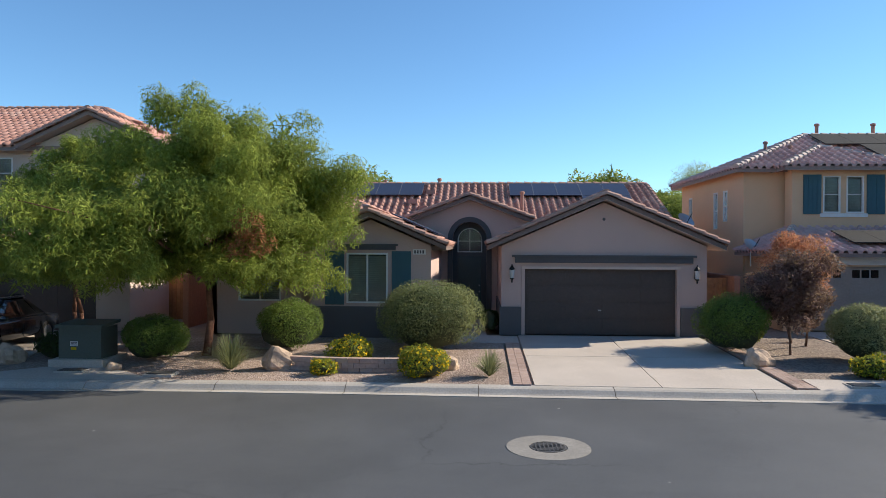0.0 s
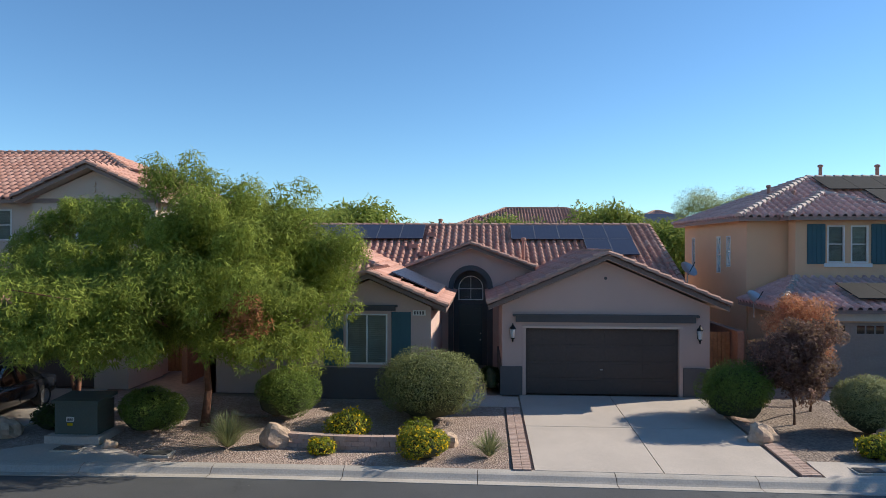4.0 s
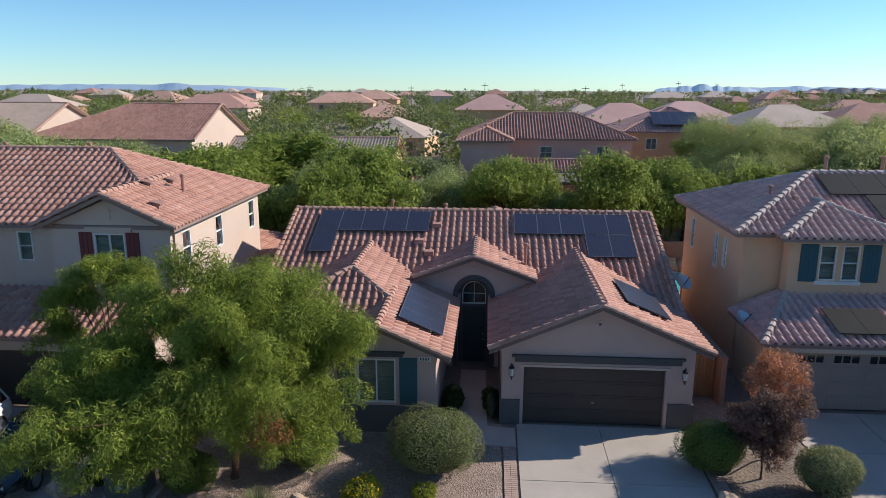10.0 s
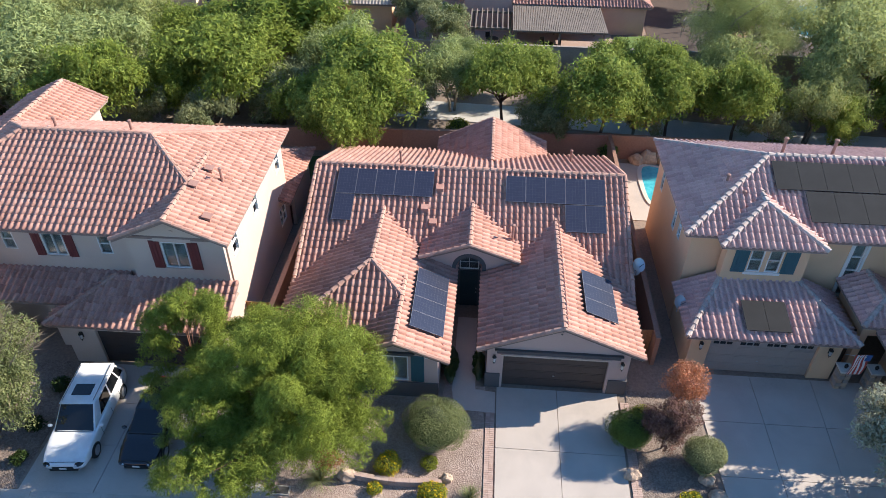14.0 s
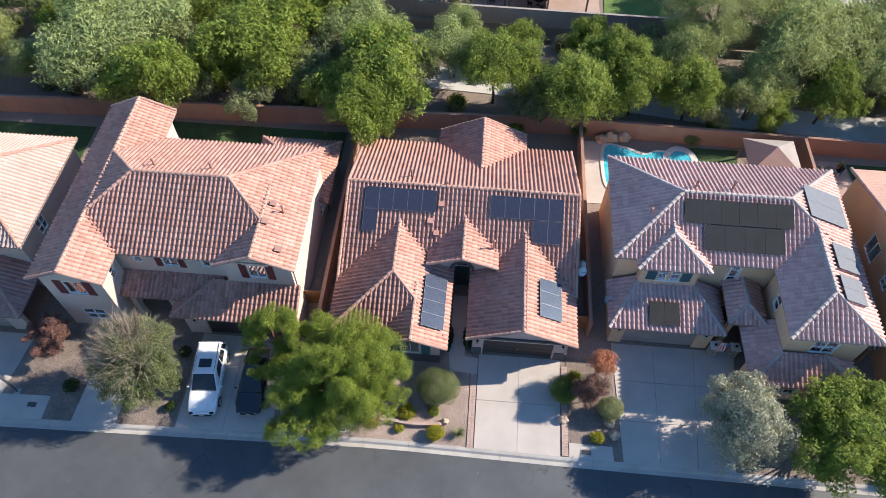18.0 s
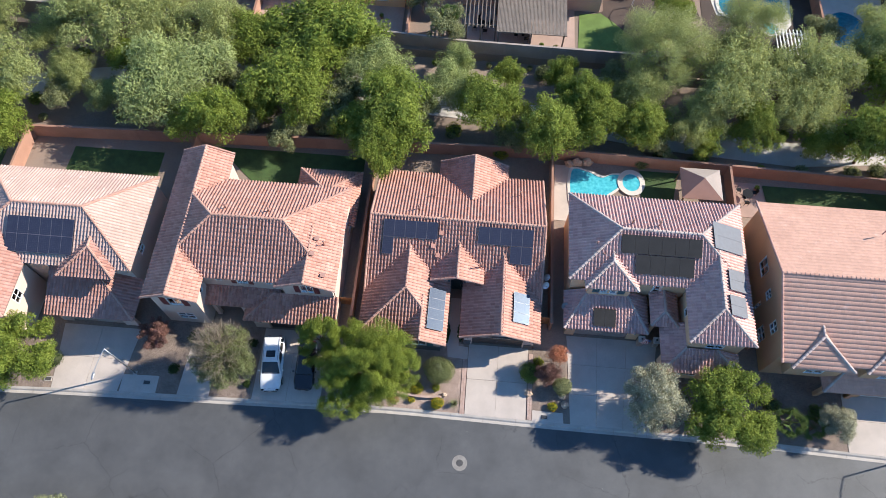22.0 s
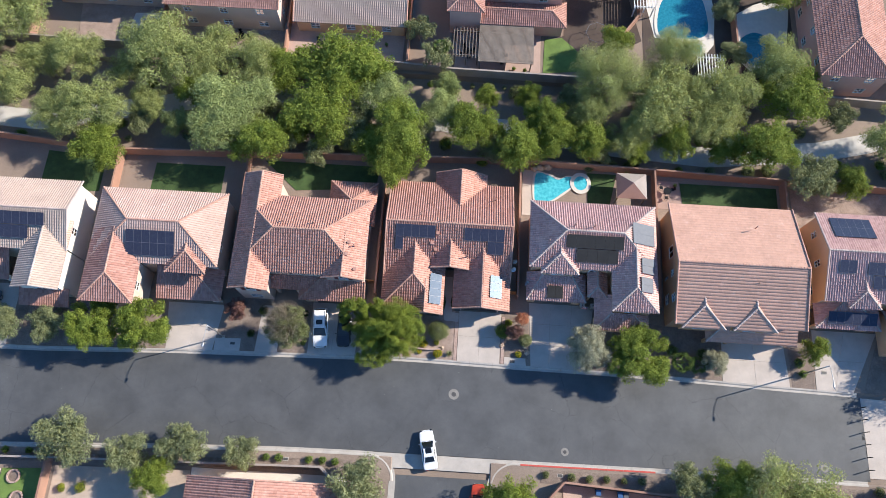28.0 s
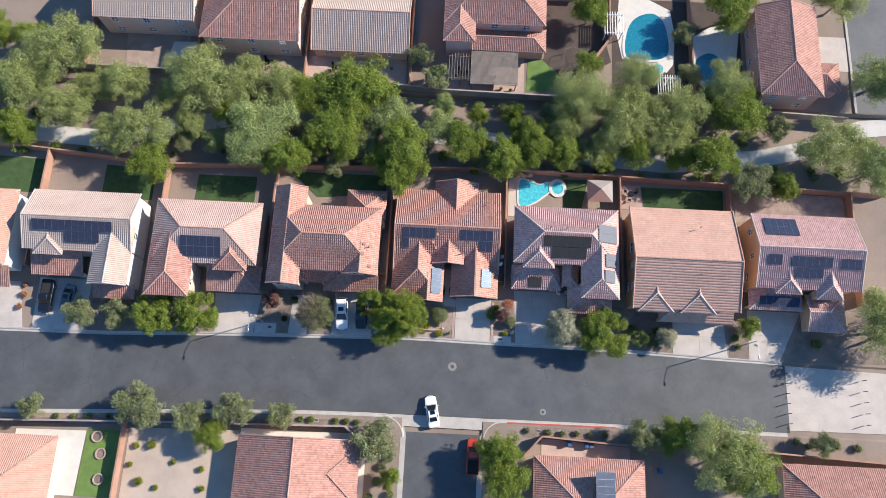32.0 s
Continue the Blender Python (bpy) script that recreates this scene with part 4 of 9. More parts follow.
def driveway(xa0, xa1, ya, xb0, xb1, label, cols=2, rows=2, mat=None):
    """Concrete slabs with open joints, from the garage line ya down to the kerb. Slabs are its parts."""
    yb = (kn(xb0) + kn(xb1)) / 2 + 0.57
    t = thing("driveway", ((xa0 + xa1) / 2, ya, 0), label, "driveway", kind="structure")
    for i in range(cols):
        for k in range(rows):
            f0, f1, g0, g1 = i / cols, (i + 1) / cols, k / rows, (k + 1) / rows
            def pt(f, q):
                x0, x1, y = xa0 + (xb0 - xa0) * q, xa1 + (xb1 - xa1) * q, ya + (yb - ya) * q
                x = x0 + (x1 - x0) * f
                return (x, y if q < 1 else kn(x) + 0.57)
            q = [pt(f0, g0), pt(f1, g0), pt(f1, g1), pt(f0, g1)]
            c = Vector((sum(p[0] for p in q) / 4, sum(p[1] for p in q) / 4))
            g = Geo()
            top = []
            for p in q:
                d = Vector(p) - c
                d = d * (1 - 0.012 / max(0.1, d.length) * 1.4)
                x, y = c.x + d.x, c.y + d.y
                top.append((x, y, gz(x, max(y, kn(x) + 0.61)) + 0.012))
            part("slab", g.slab(top[::-1], (0, 0, -0.12)), mat or CONCRETE, t)
    return t


driveway(1.25, 6.95, 22.35, 1.25, 6.9, "pale concrete driveway with tree shade before the garage", 2, 2)
driveway(10.6, 19.3, 24.0, 11.0, 18.2, "concrete driveway in shade beside the peach house", 3, 3)
driveway(-18.5, -12.2, 22.3, -18.6, -12.2, "concrete driveway with two parked cars", 2, 3)
driveway(-38.0, -30.4, 21.2, -37.4, -31.2, "concrete driveway of the tan two-storey house", 2, 2)
driveway(36.3, 44.4, 21.0, 36.2, 45.0, "pale concrete driveway of the orange house", 2, 2)
driveway(48.4, 57.0, 22.6, 48.4, 53.2, "concrete driveway before the garage with solar roof", 2, 2)
driveway(-67.0, -58.4, 22.4, -67.0, -58.6, "concrete driveway with two parked cars", 3, 2)
driveway(-80.0, -70.0, 21.5, -80.0, -68.4, "concrete driveway at the end of the row", 2, 2)
driveway(-25.2, -22.4, 21.5, -25.6, -22.6, "narrow concrete side drive", 1, 2)
patch("front_walk", [(-0.7, 20.9), (1.2, 20.8), (1.2, 22.0), (0.25, 22.1), (0.15, 27.0), (-0.85, 27.0), (-0.85, 22.0)], CONCRETE, "concrete walk from the driveway to the entry", "path")
# gravel yards between the drives
patch("gravel_bed", [(-11.8, 15.99), (0.72, 15.95), (0.72, 22.3), (-1.2, 22.3), (-1.3, 21.6), (-11.8, 21.6)], GRAVEL, "pinkish decorative gravel in the front yard", "gravel", 0.008)
patch("gravel_bed", [(7.35, 15.78), (10.7, 15.76), (10.5, 22.6), (7.35, 22.6)], EARTH, "brown gravel strip between two driveways", "gravel", 0.008)
patch("gravel_bed", [(18.4, 15.68), (36.0, 15.46), (36.0, 21.0), (19.6, 23.0)], EARTH, "brown gravel yard under street trees", "gravel", 0.008)
patch("gravel_bed", [(45.3, 15.2), (48.2, 15.1), (48.2, 22.5), (45.0, 21.0)], EARTH, "brown gravel between driveways", "gravel", 0.008)
patch("gravel_bed", [(-30.0, 15.4), (-18.75, 15.6), (-18.75, 22.3), (-30.0, 22.2)], EARTH, "brown gravel yard with shrubs", "gravel", 0.006)
patch("gravel_bed", [(-58.0, 14.5), (-38.2, 15.1), (-38.4, 21.0), (-58.0, 21.5)], EARTH, "brown gravel yard under two trees", "gravel", 0.008)
patch("gravel_bed", [(54.5, 15.1), (72.0, 15.0), (72.0, 24.0), (57.4, 22.8)], EARTH, "brown gravel corner yard", "gravel", 0.008)
# greenbelt path and patches
g = Geo()
PATHLINE = [(-110, 47.0), (-80, 48.4), (-62, 47.4), (-50, 50.0), (-38, 52.6), (-25, 53.4), (-14, 52.6), (-6, 51.0), (7, 50.2), (23, 48.2), (36, 47.4), (52, 49.2), (60, 51.2), (70, 55.6), (80, 57.0)]
px = np.linspace(-110, 76, 94)
solid("greenbelt_path", strip([float(x) for x in px], lambda x: lerp_line(PATHLINE, x), [(-1.6, -0.2), (-1.58, 0.02), (1.58, 0.02), (1.6, -0.2)]), PATHC, "winding pale concrete path through the green belt", "path", "structure")
# lawns and yards behind the houses
patch("back_lawn", [(-43.8, 36.2), (-33.6, 36.4), (-33.6, 41.6), (-43.6, 41.6)], LAWN, "shaded green back lawn", "lawn")
patch("back_lawn", [(-23.0, 38.5), (-11.5, 39.5), (-11.5, 42.9), (-28.0, 42.9)], LAWN, "dark shaded lawn behind the house", "lawn")
patch("back_lawn", [(32.2, 39.0), (45.6, 39.4), (45.6, 43.0), (31.8, 43.0)], LAWN, "mown back lawn half in shade", "lawn")
patch("back_lawn", [(18.6, 38.4), (21.6, 38.4), (22.8, 43.8), (18.6, 43.8)], LAWN, "small lawn beside the pool", "lawn")
patch("back_lawn", [(-59.6, 36.6), (-51.0, 36.6), (-51.0, 42.0), (-59.6, 42.6)], LAWN, "dark green lawn behind the house", "lawn")
patch("back_lawn", [(-82.0, 37.0), (-70.0, 37.0), (-70.0, 43.0), (-82.0, 43.5)], LAWN, "green lawn behind the end house", "lawn")
patch("back_lawn", [(11.8, 59.4), (18.6, 60.2), (18.0, 62.4), (16.4, 64.2), (14.6, 65.8), (12.0, 65.4)], TURF, "bright green lawn with a curved edge", "lawn")
patch("patio", [(-59.0, 60.2), (-49.2, 60.2), (-48.4, 68.6), (-60.0, 69.0)], GRAVEL, "pinkish gravel yard", "patio")
patch("patio", [(-52.4, 60.4), (-45.6, 60.6), (-46.0, 66.4), (-51.2, 66.2)], POOL_RIM, "pale concrete patio slab", "patio", 0.04)
patch("patio", [(-27.0, 59.8), (-9.4, 59.4), (-9.4, 65.0), (-27.0, 66.5)], PAVER, "reddish paved patio with pots", "patio")
patch("patio", [(-45.0, 60.2), (-27.6, 60.0), (-27.6, 66.8), (-45.0, 68.4)], GRAVEL, "pinkish gravel back yard", "patio")
patch("patio", [(-1.6, 58.7), (11.4, 58.7), (11.4, 66.6), (-1.6, 66.6)], PAVER, "paved patio under a pergola", "patio")
patch("patio", [(9.3, 36.8), (11.2, 36.8), (11.2, 43.8), (9.3, 43.8)], CONCRETE, "concrete pool deck strip", "patio")
patch("patio", [(28.2, 38.9), (32.0, 38.9), (31.6, 43.2), (28.2, 43.2)], PAVER, "paved patio corner", "patio")
patch("patio", [(27.8, 71.8), (28.8, 66.8), (33.0, 66.0), (36.6, 64.4), (37.8, 66.0), (38.3, 72.0), (37.6, 77.0), (34.0, 79.0), (28.4, 79.0)], POOL_RIM, "pale pool deck", "patio")
patch("dirt_yard", [(27.0, 59.0), (40.6, 58.8), (40.6, 79.0), (27.0, 79.0)], DARKSOIL, "planted brown earth round the pool deck", "yard", 0.006)
patch("dirt_yard", [(41.0, 58.6), (50.0, 58.4), (50.0, 79.0), (41.0, 79.0)], DARKSOIL, "planted brown earth round the pool", "yard", 0.006)
patch("driveway_far", [(60.9, 66.2), (68.8, 66.2), (68.8, 73.0), (60.9, 73.0)], CONCRETE, "pale concrete driveway before the corner house", "driveway", 0.03)
patch("patio", [(41.3, 63.6), (43.0, 61.8), (47.4, 62.6), (48.8, 66.0), (49.4, 70.0), (49.8, 73.2), (47.7, 75.0), (44.5, 73.8), (41.3, 71.6)], POOL_RIM, "pale pool deck", "patio")
patch("dirt_yard", [(-48.0, 35.9), (-30.4, 35.9), (-30.4, 42.2), (-48.0, 42.2)], DIRT, "bare brown earth yard", "yard", 0.006)
patch("gravel_yard", [(47.5, 37.6), (66.0, 37.6), (66.0, 43.0), (47.5, 43.0)], GRAVEL, "pale gravel back yard", "yard", 0.008)
patch("gravel_yard", [(12.4, 65.0), (18.8, 61.4), (26.8, 66.0), (24.0, 78.0), (15.4, 78.0), (14.9, 66.2)], DARKSOIL, "dark gravel yard", "yard", 0.008)
# parking bay with bollards at the street's end
patch("parking_bay", [(53.7, 4.0), (74.0, 4.2), (74.0, 13.4), (53.7, 14.0)], CONCRETE, "sunlit concrete parking bay at the street end", "parking", 0.06)
# south side
patch("south_verge", [(-100, -1.6), (-11.2, 0.9), (-11.2, 2.3), (-100, 0.0)], EARTH, "planting strip of brown gravel", "verge", 0.006)
patch("south_verge", [(12.6, 1.0), (53.0, 0.6), (53.0, 2.6), (12.6, 2.6)], EARTH, "planting strip of brown gravel", "verge", 0.006)
patch("south_yard", [(-48.4, -12.0), (-31.4, -12.0), (-31.4, -0.2), (-48.4, -0.6)], SAND, "pale sandy yard with small shrubs", "yard", 0.008)
patch("south_turf", [(-55.2, -11.0), (-49.6, -11.0), (-49.2, -1.0), (-54.9, -1.3)], TURF, "bright artificial turf strip", "lawn", 0.03)
patch("south_patio", [(-66.0, -11.0), (-55.4, -11.0), (-55.1, -1.4), (-66.0, -1.6)], POOL_RIM, "pale concrete patio", "patio")
patch("south_patio", [(15.4, -1.6), (29.0, -2.2), (29.0, 0.2), (15.4, 0.9)], PAVER, "reddish paved side yard", "patio")
patch("south_patio", [(-31.2, -12), (-11.6, -12), (-11.6, 0.2), (-31.2, 0.2)], POOL_RIM, "pale paved yard", "patio")

# ---- houses ----
def house_at(x, y, label):
    return thing("house", (x, y, 0), label, "house")


P = 0.43
KP = math.hypot(1, P)
W1 = dict(bars=1, cross=0)
W2 = dict(bars=1, cross=1)
WS = dict(bars=0, cross=1)


def garage_door(h, face, u0, u1, z1, material, cols=4, rows=4, lites=False):
    """A sectional door: panel rows with raised fields, set back in its opening."""
    d = part("garage_door", face.box(Geo(), u0, 0.0, -0.20, u1, z1, -0.16), material, h)
    cw, ch = (u1 - u0) / cols, z1 / rows
    for k in range(rows):
        face_geo = face.box(Geo(), u0 + 0.01, k * ch + 0.008, -0.16, u1 - 0.01, (k + 1) * ch - 0.008, -0.145)
        sec = part("door_section", face_geo, material, d)
        for i in range(cols):
            if lites and k == rows - 1:
                for q in range(3):
                    a = u0 + i * cw + 0.16 + q * (cw - 0.32) / 3
                    part("door_lite", face.box(Geo(), a + 0.03, k * ch + 0.16, -0.145, a + (cw - 0.32) / 3 - 0.03, (k + 1) * ch - 0.12, -0.138), CARGLASS, d)
                continue
            g = Geo()
            face.box(g, u0 + i * cw + 0.1, k * ch + 0.09, -0.145, u0 + (i + 1) * cw - 0.1, (k + 1) * ch - 0.09, -0.133)
            part("door_field", g, material, d)
    part("door_handle", face.box(Geo(), (u0 + u1) / 2 - 0.05, 0.78, -0.13, (u0 + u1) / 2 + 0.05, 0.81, -0.10), METAL, d)
    return d


def wall_lantern(h, face, u, z):
    """A carriage lamp: back plate, glass body, cap and finial."""
    g = Geo()
    face.box(g, u - 0.05, z - 0.16, 0.003, u + 0.05, z + 0.16, 0.025)
    c = face.p(u, z, 0.14)
    g.tube(face.p(u, z - 0.1, 0.02), face.p(u, z - 0.2, 0.14), 0.012)
    g.lathe((c.x, c.y, c.z - 0.2), [(0.02, -0.1), (0.03, 0.0), (0.07, 0.02), (0.07, 0.05)], 8)
    g.lathe((c.x, c.y, c.z + 0.12), [(0.10, 0.0), (0.09, 0.04), (0.03, 0.12), (0.012, 0.18)], 8)
    lamp = part("wall_lantern", g, BLACKM, h)
    part("lantern_glass", Geo().lathe((c.x, c.y, c.z - 0.15), [(0.065, 0), (0.085, 0.26)], 8), LAMP_CLEAR, lamp)


# the single-storey house with the arched entry
h4 = house_at(0, 30, "single-storey taupe stucco house with red clay tile roof and solar panels")
FS = Face(0, 22.4, "S")
# garage wing
wall_panel(h4, Face(0.72, 22.4, "S"), 6.5, -0.02, 2.86, [(0.75, -0.02, 5.56, 2.12)], STUCCO_TAUPE, 0.3)
gable_wall(h4, Face(0.72, 22.4, "S"), 0.0, 6.5, 2.86, P, STUCCO_TAUPE, 0.2)
wall_panel(h4, Face(7.22, 22.7, "E"), 6.0, -0.02, 2.86, [], STUCCO_TAUPE)
wall_panel(h4, Face(0.72, 28.4, "W"), 5.7, -0.02, 2.86, [], STUCCO_TAUPE)
garage_door(h4, FS, 1.47, 6.28, 2.12, DOOR_BROWN, 4, 4)
part("door_casing", FS.box(Geo(), 1.36, 2.121, 0.002, 6.39, 2.2, 0.05), STUCCO_CREAM, h4)
for u in (1.36, 6.28):
    part("door_casing", FS.box(Geo(), u, -0.02, 0.002, u + 0.11, 2.12, 0.03), STUCCO_TAUPE, h4)
g = FS.box(Geo(), 1.15, 2.32, 0.002, 6.77, 2.50, 0.10)
FS.box(g, 1.05, 2.50, 0.002, 6.87, 2.57, 0.15)
part("lintel_trim", g, TRIM_DARK, h4)
part("gable_vent", Geo().tube(FS.p(3.97, 3.72, 0.002), FS.p(3.97, 3.72, 0.05), 0.12, n=16), STUCCO_TAUPE, h4)
part("gable_vent", Geo().tube(FS.p(3.97, 3.72, 0.05), FS.p(3.97, 3.72, 0.056), 0.05, n=12), TRIM_DARK, h4)
for a, b in ((0.66, 1.36), (6.4, 7.28)):
    part("wainscot", FS.box(Geo(), a, -0.02, 0.003, b, 0.9, 0.06), STUCCO_DARK, h4)
part("wainscot", Geo().box(7.222, 22.40, -0.02, 7.28, 24.0, 0.9), STUCCO_DARK, h4)
part("wainscot", Geo().box(0.66, 22.40, -0.02, 0.717, 26.9, 0.9), STUCCO_DARK, h4)
wall_lantern(h4, FS, 1.05, 1.98)
wall_lantern(h4, FS, 6.88, 1.98)
roof(h4, "gable", 0.28, 7.66, 21.9, 30.2, 2.88, P, TILE_RED, FASCIA, CAP_RED, axis="y", rakes="S", loose=300)
# bedroom wing with its front gable
FL = Face(0, 21.5, "S")
wall_panel(h4, Face(-5.3, 21.5, "S"), 3.8, -0.02, 2.85, [(1.15, 1.05, 2.45, 2.62)], STUCCO_TAUPE)
gable_wall(h4, Face(-5.3, 21.5, "S"), 0.0, 3.8, 2.85, P, STUCCO_TAUPE)
window(h4, FL, -4.15, 1.05, -2.85, 2.62, 1, 0)
for a in (-4.82, -2.72):
    s = FL.box(Geo(), a, 1.0, 0.003, a + 0.6, 2.68, 0.03)
    for k in range(4):
        FL.box(s, a + 0.15 * k + 0.008, 1.02, 0.03, a + 0.15 * (k + 1) - 0.008, 2.66, 0.045)
    part("shutter", s, SHUT_TEAL, h4)
g = FL.box(Geo(), -4.35, 2.72, 0.002, -2.6, 2.84, 0.09)
FL.box(g, -4.42, 2.84, 0.002, -2.53, 2.90, 0.13)
part("lintel_trim", g, TRIM_DARK, h4)
part("wainscot", FL.box(Geo(), -5.34, -0.02, 0.003, -1.46, 0.95, 0.06), STUCCO_DARK, h4)
part("number_plaque", FL.box(Geo(), -2.06, 2.58, 0.004, -1.66, 2.74, 0.03), WHITE, h4, "small pale house number plaque")
for k in range(4):
    part("number_bar", FL.box(Geo(), -2.02 + k * 0.085, 2.61, 0.03, -1.97 + k * 0.085, 2.71, 0.034), TRIM_DARK, h4)
wall_panel(h4, Face(-1.5, 21.7, "E"), 5.8, -0.02, 2.85, [], STUCCO_TAUPE)
wall_panel(h4, Face(-8.7, 22.1, "S"), 3.4, -0.02, 2.85, [(0.9, 1.05, 2.3, 2.5)], STUCCO_TAUPE)
window(h4, Face(-8.7, 22.1, "S"), 0.9, 1.05, 2.3, 2.5, 1, 0)
wall_panel(h4, Face(-8.7, 39.2, "W"), 17.1, -0.02, 2.85, [], STUCCO_TAUPE)
roof(h4, "gable", -9.12, -1.0, 21.75, 30.3, 2.85, P, TILE_RED, FASCIA, CAP_RED, axis="y", hips="S", cut=(("SE", 0.41),), skip="E")
bent = [(0, 0.0), (2.4 * KP - 1e-5, 0.0), (2.4 * KP + 1e-5, 3.15), (4.06 * KP, 4.81)]
ring = [(-1.0, 21.0, 2.85), (-1.0, 30.3, 2.85), (-5.06, 30.3, 2.85 + 4.06 * P), (-5.06, 25.81, 2.85 + 4.06 * P), (-3.4, 24.15, 2.85 + 2.4 * P), (-3.4, 21.0, 2.85 + 2.4 * P)]
dk = part("roof", Geo().slab(ring, (0, 0, -0.13)), FASCIA, h4)
tile_field("roof_tiles", dk, (-1.0, 21.0, 2.85), (0, 1, 0), (-1 / KP, 0, P / KP), [(0, 0.0), (9.3, 0.0), (9.3, 4.06 * KP), (4.81, 4.06 * KP)], TILE_RED, 0.31, 2.4 * KP / 6, True, 0, (bent, [(0, 9.3), (9.0, 9.3)]))
roof(h4, "gable", -5.8, -1.0, 21.0, 25.6, 2.851, P, TILE_RED, FASCIA, CAP_RED, axis="y", rakes="S", skip="E")
# main body and entry gable
wall_panel(h4, Face(7.3, 28.0, "E"), 11.2, -0.02, 2.8, [], STUCCO_TAUPE)
wall_panel(h4, Face(7.3, 39.2, "N"), 16.0, -0.02, 2.8, [(3.0, 0.0, 5.4, 2.1)], STUCCO_TAUPE)
for u, sd in ((7.3, "E"), (-8.7, "W")):
    f = Face(u, 26.2 if sd == "E" else 39.2, sd)
    gable_wall(h4, f, 0, 13.0, 2.8, 0.42, STUCCO_TAUPE)
ZR, ZM = 2.78 + 6.9 * 0.42, 2.78 + 2.5 * 0.42
dk = slope(h4, [(-9.1, 28.3, ZM), (7.72, 28.3, ZM), (7.72, 32.7, ZR), (-9.1, 32.7, ZR)], TILE_RED, FASCIA)
slope(h4, [(-9.1, 25.8, 2.78), (-2.7, 25.8, 2.78), (-2.7, 28.3, ZM), (-9.1, 28.3, ZM)], TILE_RED, FASCIA)
slope(h4, [(1.9, 25.8, 2.78), (7.72, 25.8, 2.78), (7.72, 28.3, ZM), (1.9, 28.3, ZM)], TILE_RED, FASCIA)
slope(h4, [(7.72, 39.6, 2.78), (-9.1, 39.6, 2.78), (-9.1, 32.7, ZR), (7.72, 32.7, ZR)], TILE_RED, FASCIA)
caps(dk, (-9.1, 32.7, ZR), (7.72, 32.7, ZR), CAP_RED)
for x in (-9.1, 7.72):
    for y in (25.8, 39.6):
        caps(dk, (x, y, 2.8), (x, 32.7, ZR + 0.02), CAP_RED, 0.11, name="rake_tile")
roof(h4, "gable", -2.85, 2.1, 27.0, 31.0, 3.88, 0.37, TILE_RED, FASCIA, CAP_RED, axis="y", rakes="S")
roof(h4, "gable", -2.95, 4.05, 35.8, 41.2, 2.78, 0.47, TILE_RED, FASCIA, CAP_RED, axis="y", rakes="N")
block(h4, -2.5, 3.6, 39.2, 40.8, -0.02, 2.8, STUCCO_TAUPE, {"N": [(1.5, 0.0, 4.5, 2.1, W1)]}, "S")
# entry wall with a round-headed opening
FE = Face(-0.38, 27.4, "S")
R, ZC = 0.67, 3.12
arc = [(R * math.cos(radians(a)), ZC + R * math.sin(radians(a))) for a in range(180, -1, -12)]
top = lambda u: 3.9 + (2.45 - abs(u)) * 0.37  # noqa: E731


def band(inner, outer, d0, d1):
    """A flat strip between two outlines of equally many points, given depth."""
    g, n = Geo(), len(inner)
    for line, d in ((inner, d0), (outer, d0), (inner, d1), (outer, d1)):
        g.v += [tuple(FE.p(u, z, d)) for u, z in line]
    for i in range(n - 1):
        j = i + 1
        g.f += [(i, n + i, n + j, j), (2 * n + i, 2 * n + j, 3 * n + j, 3 * n + i), (i, j, 2 * n + j, 2 * n + i), (n + j, n + i, 3 * n + i, 3 * n + j)]
    g.f += [(0, 2 * n, 3 * n, n), (n - 1, 2 * n - 1, 4 * n - 1, 3 * n - 1)]
    return g


feet = [(-R, -0.02), *arc, (R, -0.02)]
skin = [(-2.45, -0.02), (-2.45, top(2.45)), *((u, top(u)) for u, _ in arc[1:-1]), (2.45, top(2.45)), (2.45, -0.02)]
part("wall", band(feet, skin, -0.25, 0.0), STUCCO_TAUPE, h4)
RO = 0.87
rim = [(-RO, -0.02), *((u * RO / R, ZC + (z - ZC) * RO / R) for u, z in arc), (RO, -0.02)]
part("arch_trim", band(feet, rim, 0.003, 0.053), TRIM_DARK, h4)
part("gable_vent", Geo().tube(FE.p(0, 4.25, 0.002), FE.p(0, 4.25, 0.05), 0.11, n=16), STUCCO_TAUPE, h4)
part("entry_back", FE.box(Geo(), -0.95, -0.02, -0.75, 0.95, 3.95, -0.62), TRIM_DARK, h4)
d = part("front_door", FE.box(Geo(), -0.46, 0.0, -0.62, 0.46, 2.42, -0.57), DOOR_TEAL, h4, "dark teal six-panel front door")
for u in (-0.36, 0.04):
    for a, b in ((0.2, 0.75), (0.85, 1.6), (1.7, 2.25)):
        part("door_field", FE.box(Geo(), u, a, -0.57, u + 0.32, b, -0.555), DOOR_TEAL, d)
part("door_handle", Geo().tube(FE.p(0.39, 1.0, -0.57), FE.p(0.39, 1.0, -0.50), 0.03), METAL, d)
part("deadbolt", Geo().tube(FE.p(0.39, 1.25, -0.57), FE.p(0.39, 1.25, -0.52), 0.028), METAL, d)
win = part("transom_window", FE.box(Geo(), -0.5, 2.58, -0.62, 0.5, 2.62, -0.55), WHITE, h4)
g = Geo()
ra = 0.48
pts = [(ra * math.cos(radians(a)), 3.06 + ra * math.sin(radians(a))) for a in range(180, -1, -15)]
pts = [(-ra, 2.62)] + pts + [(ra, 2.62)]
part("pane", Geo().slab([FE.p(u, z, -0.60) for u, z in pts], FE.n * 0.01), GLASS, win)
